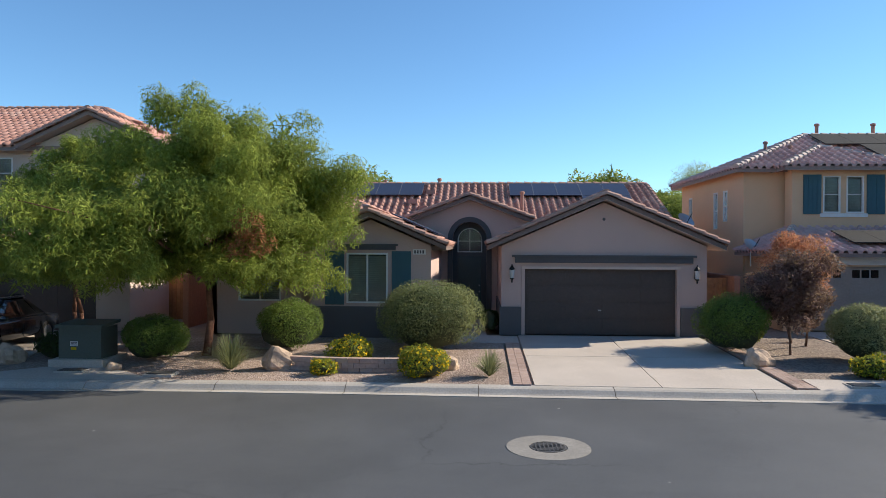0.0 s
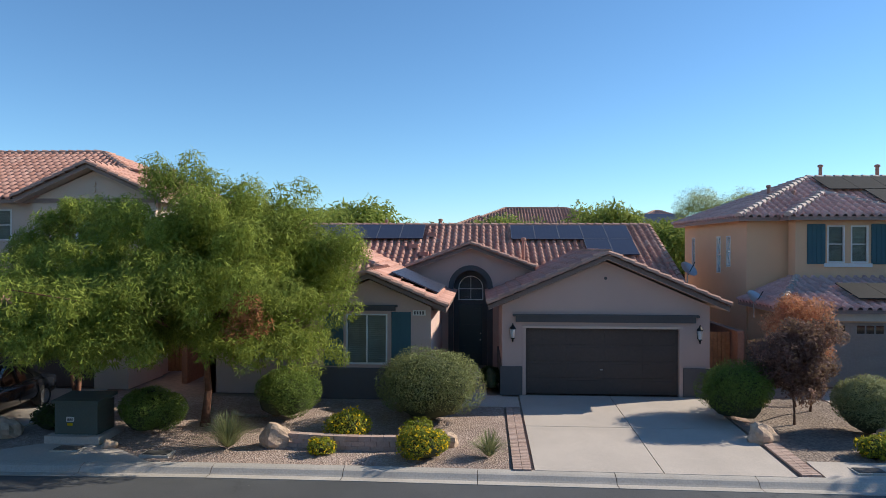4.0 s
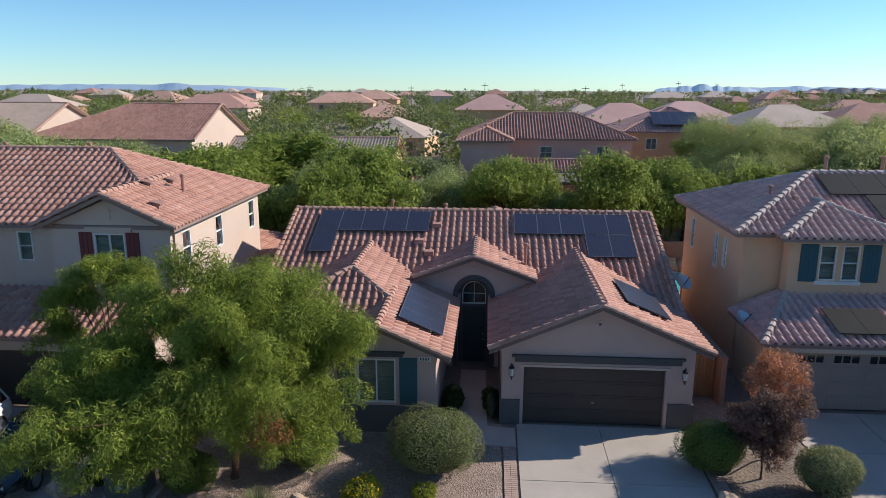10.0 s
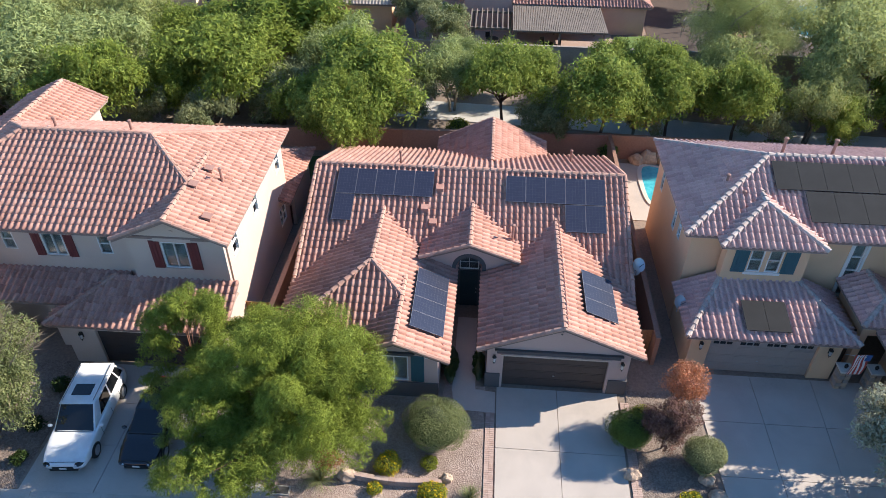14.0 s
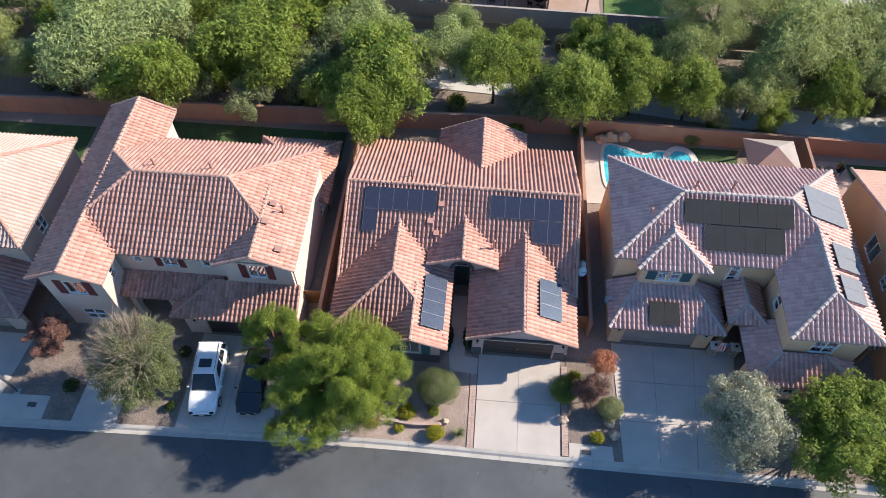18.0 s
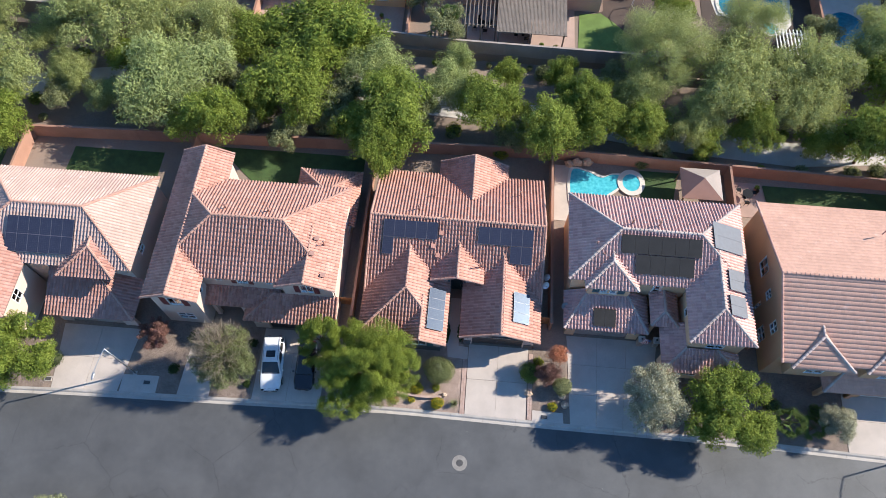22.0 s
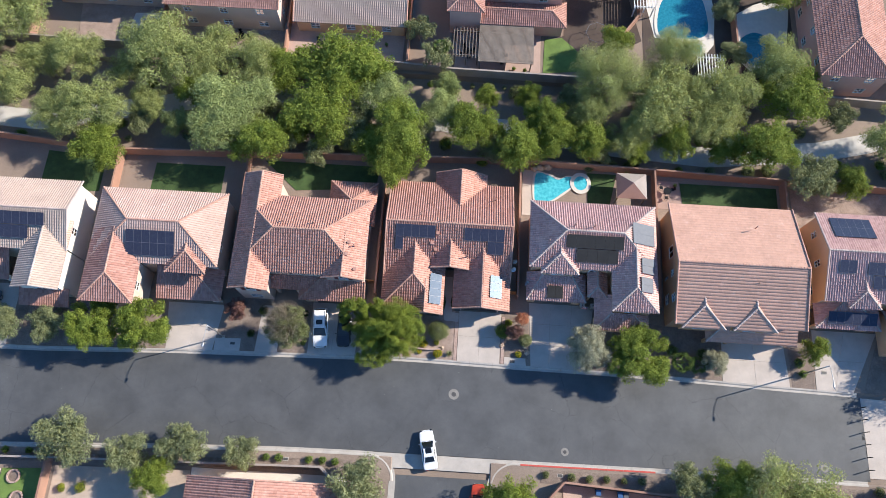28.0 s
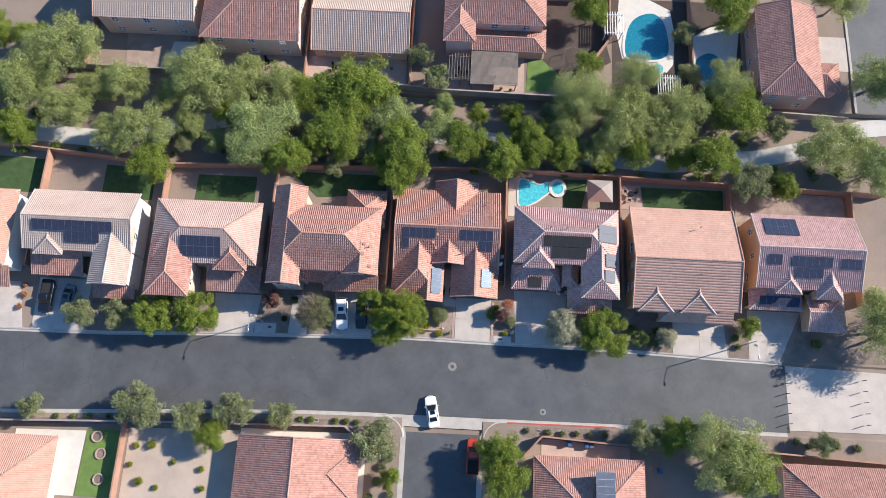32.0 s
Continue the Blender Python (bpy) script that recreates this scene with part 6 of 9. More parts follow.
solar("solar_panel", (-65.6, 28.6, 7.0), SX, S2, 12, 1, PV, "long dark solar array on the tan roof", 1.05, 1.7)
solar("solar_panel", (-60.4, 27.0, 6.25), SX, S2, 5, 1, PV, "dark solar array on the tan roof", 1.05, 1.7)

# the end house, only its edge in view
h0 = house_at(-80, 28, "two-storey house with red tile roof at the row's end")
block(h0, -86.5, -70.4, 23.2, 35.0, -0.02, 5.6, WHITEWALL, {})
roof(h0, "gable", -87.0, -69.8, 22.8, 35.4, 5.6, 0.42, TILE_SALMON, FASCIA_PINK, CAP_PALE, "coarse", axis="x", hips="WE")
roof(h0, "lean", -78.0, -70.0, 20.0, 23.2, 2.7, 0.42, TILE_RED, FASCIA_PINK, CAP_PALE, "coarse")


def plain_house(x0, x1, y0, y1, zg, storeys, axis, hips, wall, tile, label, wins="S", mode="coarse", pitch=0.42, extra=()):
    """A house of the streets beyond: walls with windows, tiled roof and lower wings."""
    h = house_at((x0 + x1) / 2, (y0 + y1) / 2, label)
    h.location.z = zg
    ze = zg + (5.6 if storeys == 2 else 2.8)
    holes = {}
    for sd in wins:
        n = max(1, int(((x1 - x0) if sd in "SN" else (y1 - y0)) // 4.5))
        L = (x1 - x0 - 0.8) if sd in "SN" else (y1 - y0 - 1.2)
        hs = []
        for k in range(n):
            c = L * (k + 0.5) / n
            hs.append((c - 0.7, zg + 0.9, c + 0.7, zg + 2.1, W2))
            if storeys == 2:
                hs.append((c - 0.6, zg + 3.6, c + 0.6, zg + 4.9, W2))
        holes[sd] = hs
    block(h, x0 + 0.4, x1 - 0.4, y0 + 0.4, y1 - 0.4, zg - 0.05, ze, wall, holes)
    if axis == "x":
        for u, sd in ((x1 - 0.4, "E"), (x0 + 0.4, "W")):
            if sd not in hips:
                gable_wall(h, Face(u, y0 + 0.4 if sd == "E" else y1 - 0.4, sd), 0, y1 - y0 - 0.8, ze, pitch, wall)
    else:
        for v, sd in ((y0 + 0.4, "S"), (y1 - 0.4, "N")):
            if sd not in hips:
                gable_wall(h, Face(x0 + 0.4 if sd == "S" else x1 - 0.4, v, sd), 0, x1 - x0 - 0.8, ze, pitch, wall)
    roof(h, "gable", x0, x1, y0, y1, ze, pitch, tile, FASCIA_PINK, CAP_RED, mode, axis=axis, hips=hips, rakes="WESN")
    for (a0, a1, b0, b1, z, ax, hp) in extra:
        roof(h, "gable", a0, a1, b0, b1, zg + z, pitch, tile, FASCIA_PINK, CAP_RED, mode, axis=ax, hips=hp, rakes="WESN")
        block(h, a0 + 0.4, a1 - 0.4, b0 + 0.4, b1 - 0.4, zg - 0.05, zg + z, wall, {})
    return h


# houses beyond the green belt
plain_house(-63.4, -46.0, 67.1, 82.0, 1.0, 2, "x", "", STUCCO_CREAM, TILE_TAN, "two-storey house with tan tile roof beyond the green belt", "SE")
plain_house(-44.6, -27.6, 64.0, 79.0, 1.0, 2, "x", "W", STUCCO_CREAM, TILE_RED, "two-storey cream house with red-brown tile roof beyond the green belt", "SE")
plain_house(-26.0, -9.0, 64.2, 77.0, 1.0, 1, "x", "", STUCCO_PEACH, TILE_TAN, "single-storey peach house with tan tile roof beyond the green belt", "SE")
plain_house(-3.0, 14.4, 69.0, 80.0, 1.0, 2, "x", "WE", STUCCO_PINK, TILE_RED, "two-storey pink house with red tile roof and patio cover", "SE", extra=((-3.0, 2.4, 65.4, 72.0, 5.6, "y", "S"), (2.0, 14.8, 65.6, 70.0, 2.8, "x", "E")))
plain_house(50.4, 60.8, 58.0, 75.0, 0.95, 2, "y", "S", STUCCO_PINK, TILE_RED, "two-storey pink house with red tile hip roof at the corner", "SWE", extra=((59.5, 65.4, 60.5, 66.0, 2.8, "x", "E"),))
# south side of the street
plain_house(-30.6, -12.4, -20.0, -0.8, -0.2, 1, "y", "", STUCCO_PEACH, TILE_RED, "single-storey house with large red tile roof across the street", "N", extra=((-18.0, -12.2, -10.0, -1.4, 2.85, "x", "E"),))
plain_house(13.9, 30.4, -18.0, -1.6, -0.2, 1, "y", "N", STUCCO_PEACH, TILE_RED, "single-storey house with red tile roof across the street", "N")
plain_house(51.0, 72.0, -20.0, -1.0, -0.2, 1, "x", "W", STUCCO_PEACH, TILE_RED, "single-storey house with red tile roof across the street", "N")
plain_house(-76.0, -57.8, -18.0, -2.4, -0.2, 1, "x", "E", STUCCO_CREAM, TILE_SALMON, "single-storey house with salmon tile roof across the street", "N")
solar("solar_panel", (25.4, -9.4, 2.62 + 5.0 * 0.42), (0, 1, 0), (-1, 0, 0.42), 6, 2, PV, "grey-blue solar array on the red tile roof", 1.0)

# ---- plants ----


def leaf_mesh(name, centres, radii, count, size, aspect, material, seed=0, shell=0.45, droop=0.0, squash=0.9, fine=False, fuzz=0.10, inner=0.0):
    """Many small blades on the skins of overlapping clumps."""
    rng = np.random.default_rng(seed + 100)
    centres, radii = np.asarray(centres, float), np.asarray(radii, float)
    heart = centres.mean(0)
    pick = rng.choice(len(radii), count, p=radii ** 2 / (radii ** 2).sum())
    d = rng.normal(size=(count, 3))
    d /= np.linalg.norm(d, axis=1)[:, None]
    rad = radii[pick] * (1 - shell * rng.random(count) ** 1.6) * (1 + fuzz * rng.normal(size=count))
    p = centres[pick] + d * rad[:, None] * np.array([1, 1, squash])
    # blades face out of the clump and lie along it, hanging a little
    nrm = d * 0.85 + rng.normal(size=(count, 3)) * 0.5 + np.array([0, 0, 0.15])
    nrm /= np.linalg.norm(nrm, axis=1)[:, None]
    way = rng.normal(size=(count, 3)) + d * 0.5 - np.array([0, 0, droop])
    way -= nrm * (way * nrm).sum(1)[:, None]
    way /= np.linalg.norm(way, axis=1)[:, None] + 1e-9
    ln = size * (0.6 + 0.8 * rng.random(count))
    if inner:
        k = int(count * inner)
        p[:k] = centres[pick[:k]] * np.array([0.8, 0.8, 0.94]) + heart * np.array([0.2, 0.2, 0.06]) + d[:k] * radii[pick[:k], None] * 0.7
        ln[:k] *= 1.7
    a = way * ln[:, None]
    b = np.cross(nrm, way) * (ln * aspect)[:, None]
    if fine:
        v = np.stack([p, p + a * 0.5 - b * 0.5, p + a, p + a * 0.5 + b * 0.5], 1)
    else:
        v = np.stack([p - b * 0.5, p + b * 0.5, p + a], 1)
    k = v.shape[1]
    return array_mesh(name, v.reshape(-1, 3), np.arange(count * k).reshape(-1, k), material)


def clumps(r, h0, h1, n, seed, big=0.34, wide=1.0, lobes=None):
    """Places of leaf clumps: a few large lobes make the crown's uneven outline, small clumps sit on them."""
    rng = np.random.default_rng(seed)
    if lobes is None:
        lobes = [(0.0, 0.0, (h0 + h1) / 2, r * 0.55)]
        for i in range(13):
            a = i * 2.4 + rng.random()
            up = rng.uniform(-0.75, 0.9)
            flat = math.sqrt(max(0.05, 1 - up * up))
            lr = r * rng.uniform(0.25, 0.42)
            lobes.append((math.cos(a) * (r - lr) * flat * wide, math.sin(a) * (r - lr) * flat, (h0 + h1) / 2 + up * ((h1 - h0) / 2 - lr * 0.8), lr))
    w = np.array([q[3] ** 2 for q in lobes])
    c, rr = [], []
    for i in rng.choice(len(lobes), n, p=w / w.sum()):
        x, y, z, lr = lobes[i]
        d = rng.normal(size=3)
        d /= np.linalg.norm(d)
        d[2] = d[2] if d[2] > -0.3 else -0.5 * d[2]
        br = max(lr * big * rng.uniform(0.7, 1.3), 0.12)
        k = (lr - br * 0.6) * rng.uniform(0.78, 1.16)
        c.append((x + d[0] * k, y + d[1] * k, z + d[2] * k * 0.9))
        rr.append(br)
    return c, rr


def limbs(g, base, top, r, targets, rng):
    """A tapered, bending trunk that forks towards the clumps."""
    base, top = Vector(base), Vector(top)
    pts = [base]
    for k in (0.35, 0.7, 1.0):
        pts.append(base.lerp(top, k) + Vector((rng.normal() * 0.08, rng.normal() * 0.08, 0)) * (top - base).length * 0.4)
    rad = [r, r * 0.8, r * 0.68, r * 0.55]
    g.tube(base - Vector((0, 0, 0.15)), base + Vector((0, 0, 0.12)), r * 1.35, r * 1.05, 8)
    for i in range(3):
        g.tube(pts[i], pts[i + 1], rad[i], rad[i + 1], 8)
    for t in targets:
        t = Vector(t)
        s = pts[2].lerp(pts[3], rng.random())
        mid = s.lerp(t, 0.5) + Vector((rng.normal(), rng.normal(), 0.6)) * 0.15 * (t - s).length * 0.6
        g.tube(s, mid, r * 0.42, r * 0.26, 6)
        g.tube(mid, t, r * 0.26, r * 0.08, 5)


def tree_proto(label, r, h, clear, leaf, bark, n, count, size, aspect, seed, droop=0.2, trunk=0.14, big=0.34, wide=1.0, stems=1, category="tree", lobes=None, fine=False, inner=0.12):
    """A tree at the origin: trunk with limbs, crown of clumps."""
    t = thing("tree", (0, 0, 0), label, category)
    c, rr = clumps(r, clear, h, n, seed, big, wide, lobes)
    rng = np.random.default_rng(seed + 5)
    g = Geo()
    for k in range(stems):
        off = Vector((rng.normal() * 0.25, rng.normal() * 0.25, 0)) * (stems > 1)
        limbs(g, off, off * 3 + Vector((0, 0, clear + (h - clear) * 0.25)), trunk, c[k::stems][: 14 // stems], rng)
    part("trunk", g, bark, t, smooth=True)
    part("crown", leaf_mesh("crown", c, rr, count, size, aspect, leaf, seed, 0.4, droop, fine=fine, inner=inner), leaf, t)
    return t


def plant(proto, x, y, s, turn, z=None, label="", sz=None):
    z = gz(x, y) - 0.02 if z is None else z
    t = copy_thing(proto, Matrix.LocRotScale((x, y, z), Euler((0, 0, turn)), None))
    t.scale = (s, s, sz or s)
    t["label"] = label or proto["label"]
    return t


def retire(proto):
    for o in (*proto.children_recursive, proto):
        bpy.data.objects.remove(o)


def planted(protos, rows, label, base, hk=1.0, grow=1.24):
    for i, (x, y, r) in enumerate(rows):
        p = protos[i % len(protos)]
        s = r / base * grow
        plant(p, x, y, s, i * 2.4 + x, label=label, sz=min(s * (0.75 + 0.35 / max(s, 0.5)) * hk, 1.45))


acacia = [tree_proto("tree", 3.6, 5.6, 1.2, BELT, BARK, 150, 22000, 0.19, 0.45, 11 + i, 0.3, 0.13, 0.42) for i in range(3)]
mesq = [tree_proto("tree", 5.0, 6.2, 1.4, MESQUITE, BARK_PALE, 230, 27000, 0.215, 0.32, 31 + i, 0.2, 0.18, 0.36, stems=2) for i in range(2)]
tall = tree_proto("tree", 5.0, 9.0, 2.2, MESQUITE, BARK_PALE, 240, 60000, 0.17, 0.16, 37, 0.1, 0.2, 0.4, stems=2)
palo = [tree_proto("tree", 4.6, 5.6, 1.0, PALO, BARK_PALE, 170, 28000, 0.24, 0.26, 51, 0.4, 0.15, 0.42, stems=2)]
sage = [tree_proto("tree", 2.6, 4.0, 0.7, SAGE, BARK_PALE, 80, 10000, 0.17, 0.42, 61 + i, 0.0, 0.09, 0.42, stems=2) for i in range(2)]
planted(acacia, [(-80.4, 64.8, 3.0), (-74.2, 63.9, 2.6), (-73.5, 46.7, 3.3), (-50.2, 41.8, 3.2), (-28.2, 43.6, 3.6), (-17.1, 56.4, 6.1), (-19.8, 48.9, 4.6), (-8.6, 45.6, 4.7), (-9.8, 41.6, 3.0), (1.2, 47.9, 3.3)], "yellow-green acacia tree in the green belt", 3.6, 1.12)
planted(acacia, [(3.4, 53.7, 1.7), (8.4, 45.4, 3.5), (9.6, 54.1, 1.9), (13.5, 47.5, 3.0), (30.1, 47.8, 2.7), (42.3, 46.9, 4.0), (47.0, 55.4, 4.4), (54.6, 43.0, 2.2), (22.2, 73.4, 3.0), (22.0, 63.0, 2.3), (18.3, 47.3, 2.9), (12.1, 50.1, 2.9), (46.8, 74.7, 4.0)], "yellow-green acacia tree in the green belt", 3.6, 1.12)
planted(mesq, [(-67.2, 61.0, 6.2), (-74.4, 55.1, 5.7), (-66.2, 50.8, 4.6), (-56.9, 56.0, 4.3), (-52.1, 47.3, 4.9), (-43.5, 57.0, 6.4), (-36.4, 57.4, 4.3), (-30.3, 56.8, 4.0), (27.8, 53.4, 5.7)], "grey-green mesquite tree with feathery crown", 5.0, 1.1, 1.12)
planted(mesq, [(36.5, 55.4, 5.0), (18.3, 51.4, 3.7), (35.4, 50.7, 4.2), (45.0, 60.0, 4.4), (61.7, 49.4, 5.5), (23.9, 48.0, 3.3), (-57.4, 46.3, 3.7), (65.1, 77.5, 4.8), (-61.5, 55.2, 3.6), (-48.6, 54.6, 3.2), (-45.0, 49.4, 2.8), (-71.0, 58.0, 3.6), (-80.0, 53.0, 4.6)], "grey-green mesquite tree with feathery crown", 5.0, 1.1, 1.12)
for x, y, r, k in ((20.6, 56.6, 5.4, 1.12), (30.0, 60.6, 4.0, 1.0)):
    plant(tall, x, y, r / 5.0 * 1.1, x, label="tall feathery grey-green mesquite tree above the far walls", sz=k)
planted(palo, [(-40.5, 46.8, 2.2), (-32.6, 48.3, 5.9), (-10.9, 52.0, 3.6), (-2.4, 55.0, 2.1), (-2.7, 50.8, 3.0), (68.9, 46.7, 4.6), (71.2, 62.5, 4.3)], "pale green palo verde tree with fine foliage", 4.6, 1.05, 1.26)
planted(sage, [(-24.6, 45.1, 1.9), (-19.7, 43.6, 2.1), (-15.3, 46.6, 2.6), (-6.8, 64.0, 2.2), (54.5, 53.7, 2.3), (49.0, 43.4, 3.5), (-4.1, 59.8, 2.4), (39.7, 62.6, 2.1), (39.1, 70.9, 2.0)], "silver-grey tall shrub in the green belt", 2.6)
planted(sage, [(-28.6, 51.0, 2.4), (-23.0, 50.4, 2.2), (-14.2, 49.6, 2.3), (-5.4, 47.6, 2.0), (4.6, 45.8, 2.2), (10.8, 46.6, 1.8), (15.6, 53.8, 2.3), (25.6, 50.6, 2.6), (38.8, 52.4, 2.4), (33.0, 55.6, 2.6), (-36.6, 46.0, 2.2), (-46.0, 46.6, 2.0), (-33.6, 45.6, 2.0), (20.6, 46.4, 2.0)], "grey-green tall shrub among the green belt trees", 2.6)
planted(acacia, [(-25.4, 55.6, 3.2), (-13.0, 55.2, 2.6), (-23.6, 47.2, 2.6), (-12.6, 44.9, 2.4), (5.4, 47.2, 2.0), (25.0, 46.4, 2.0), (37.4, 47.4, 2.4), (-38.4, 51.8, 2.6)], "yellow-green acacia tree in the green belt", 3.6, 1.0)
planted(sage, [(-63.1, 1.7, 2.0), (-46.1, 2.4, 3.6), (-38.6, 1.4, 2.6), (-31.6, 2.6, 2.9), (-24.8, 2.4, 2.2), (36.0, 2.6, 2.6), (-10.2, -0.8, 3.4), (30.3, 2.2, 2.5), (57.7, 2.2, 1.9)], "grey-green street tree in the planting strip", 2.6)
planted(mesq, [(42.0, 0.0, 5.6)], "large grey-green tree over the block wall", 5.0, 1.1)
planted(acacia, [(-34.8, -1.1, 2.2), (-7.6, -6.1, 1.6), (8.8, -1.4, 3.1), (9.3, -5.3, 3.3), (35.0, 2.2, 2.9), (45.1, -2.0, 4.2)], "green tree across the street", 3.6)
# street trees of the row
LOBES = [(-0.6, 0, 6.35, 1.2), (1.7, 0.2, 5.6, 1.4), (3.0, 0, 4.4, 1.5), (3.3, -0.6, 3.0, 1.2), (3.2, -1.0, 2.1, 0.9), (2.4, 1.6, 3.9, 1.5), (0.6, 2.4, 5.0, 1.7), (-1.4, 2.3, 4.3, 1.6), (1.0, -1.8, 4.8, 1.5), (1.9, -2.4, 3.4, 1.3), (0, -2.8, 3.6, 1.4)]
LOBES += [(-0.6, -3.3, 2.4, 1.2), (-2.0, -0.3, 5.0, 1.5), (-2.9, -1.6, 3.7, 1.5), (-3.6, -0.2, 3.6, 1.3), (-3.4, -3.8, 2.7, 1.1), (-1.2, -1.6, 2.3, 1.2), (1.4, -1.6, 2.2, 1.0), (-2.6, -1.6, 2.2, 1.1), (0.2, 0.6, 3.8, 1.8), (-3.8, 0.4, 2.6, 1.1), (2.6, -2.2, 2.3, 0.9), (-1.8, -3.6, 2.9, 1.2), (-2.3, -4.2, 3.7, 1.05), (-0.8, -3.8, 3.5, 1.1), (0.4, -1.0, 2.5, 1.15), (-0.8, 0, 2.5, 1.15), (0.9, 0.7, 2.7, 1.2), (-1.8, 1.2, 2.6, 1.2), (2.2, 0.2, 2.2, 1.1), (-4.0, -2.2, 2.2, 1.0)]
front = tree_proto("large willow acacia with dense yellow-green crown in the front yard", 4.2, 7.3, 1.3, ACACIA, BARK_RED, 560, 270000, 0.12, 0.21, 71, 0.9, 0.12, 0.30, lobes=LOBES, inner=0.22)
plant(front, -7.4, 18.5, 1.0, 0.0)
LOBES = [(-0.6, 0.6, 5.6, 0.95), (-1.5, 0.3, 4.6, 0.95), (0.6, 0.6, 5.2, 0.95), (1.5, 0.2, 4.2, 1.0), (-1.7, -0.2, 3.5, 0.9), (0.4, -0.6, 3.2, 1.1), (-1.3, -1.2, 2.4, 0.95), (1.2, -1.0, 2.5, 1.0), (-0.2, -1.4, 2.1, 0.9)]
second = tree_proto("smaller willow acacia leaning over the driveway edge", 2.6, 6.2, 1.3, ACACIA, BARK_RED, 130, 80000, 0.115, 0.19, 73, 0.9, 0.08, 0.34, lobes=LOBES, stems=2)
plant(second, -12.0, 20.4, 1.0, 0.0)
LOBES = [(0, 0, 3.2, 1.9), (1.6, 0.5, 2.8, 1.5), (-1.5, 0.4, 2.9, 1.5), (0.3, 1.7, 2.7, 1.4), (0.2, -1.7, 2.4, 1.4), (-1.3, -1.4, 1.9, 1.1), (1.5, -1.2, 1.9, 1.1), (0.2, 0.3, 4.2, 1.1), (2.2, -0.4, 1.9, 0.9), (-2.2, -0.5, 1.8, 0.9)]
silver = tree_proto("silver tree", 3.5, 4.6, 0.7, SILVER, BARK_PALE, 190, 40000, 0.13, 0.5, 66, 0.0, 0.10, 0.34, stems=2, lobes=LOBES)
street = tree_proto("street tree", 3.6, 5.4, 1.0, BELT, BARK, 150, 36000, 0.165, 0.42, 15, 0.3, 0.12, 0.36)
plant(street, 24.4, 17.2, 1.26, 0.3, label="round green acacia street tree in the front yard", sz=1.06)
plant(silver, 17.9, 17.6, 1.04, 1.0, label="grey-leaved street tree beside the driveway", sz=1.2)
plant(silver, 34.8, 17.2, 0.62, 2.0, label="sparse grey-leaved street tree")
plant(acacia[1], 47.7, 19.4, 0.6, 1.0, label="small yellow-green tree between driveways")
plant(mesq[0], 68.5, 19.5, 1.45, 1.0, label="large grey-green tree at the street corner")
plant(street, -45.9, 16.9, 1.1, 2.2, label="green acacia street tree casting shade on the road")
plant(street, -39.5, 17.2, 1.1, 0.7, label="green acacia street tree casting shade on the road")
plant(sage[1], -57.9, 16.3, 1.2, 0.3, label="grey-green street tree in the gravel yard")
plant(sage[0], -52.2, 16.8, 1.15, 1.3, label="grey-green street tree in the gravel yard")
LOBES = [(0, 0, 2.6, 2.1), (1.5, -0.3, 2.4, 1.5), (-1.4, -0.6, 2.1, 1.6), (0.2, -1.5, 2.0, 1.5), (0.8, 1.2, 2.8, 1.6), (-1.0, 1.0, 2.5, 1.4), (0.3, 0.2, 3.2, 1.3), (1.6, -1.2, 1.4, 1.1), (-1.4, -1.5, 1.3, 1.1), (0.1, -2.0, 1.2, 1.0)]
olive = tree_proto("broad shrub tree with bare grey twigs over olive foliage", 3.0, 5.2, 0.3, OLIVEB, BARK_PALE, 250, 66000, 0.11, 0.4, 81, 0.1, 0.12, 0.3, stems=3, lobes=LOBES)
rng = np.random.default_rng(8)
v, q = [], []
for k in range(2300):
    d = rng.normal(size=3) + np.array([-0.35, 0.25, 0.9])
    d /= np.linalg.norm(d)
    if d[2] < 0.1:
        continue
    root = np.array([0, 0.2, 2.2]) + d * np.array([2.0, 1.8, 1.7]) * rng.uniform(0.85, 1.2)
    w = d + rng.normal(size=3) * 0.3
    w /= np.linalg.norm(w)
    side = np.cross(w, rng.normal(size=3))
    side *= rng.uniform(0.011, 0.021) / np.linalg.norm(side)
    n = len(v)
    tip = root + w * rng.uniform(0.6, 1.3)
    v += [root - side, root + side, tip]
    q.append((n, n + 1, n + 2))
    for _ in range(2):
        m = root + (tip - root) * rng.uniform(0.3, 0.7)
        u = m + (w + rng.normal(size=3) * 0.6) * rng.uniform(0.25, 0.55)
        n = len(v)
        v += [m - side * 0.7, m + side * 0.7, u]
        q.append((n, n + 1, n + 2))
tagged(part("twig_tangle", array_mesh("twig_tangle", np.array(v), np.array(q), TWIG), TWIG, olive, "grey bare twigs over the top"), kind="stuff")
plant(olive, -20.9, 18.2, 0.98, 0.0, sz=1.48)
for p in (tall, *acacia, *mesq, *palo, *sage, front, second, olive, silver, street):
    retire(p)


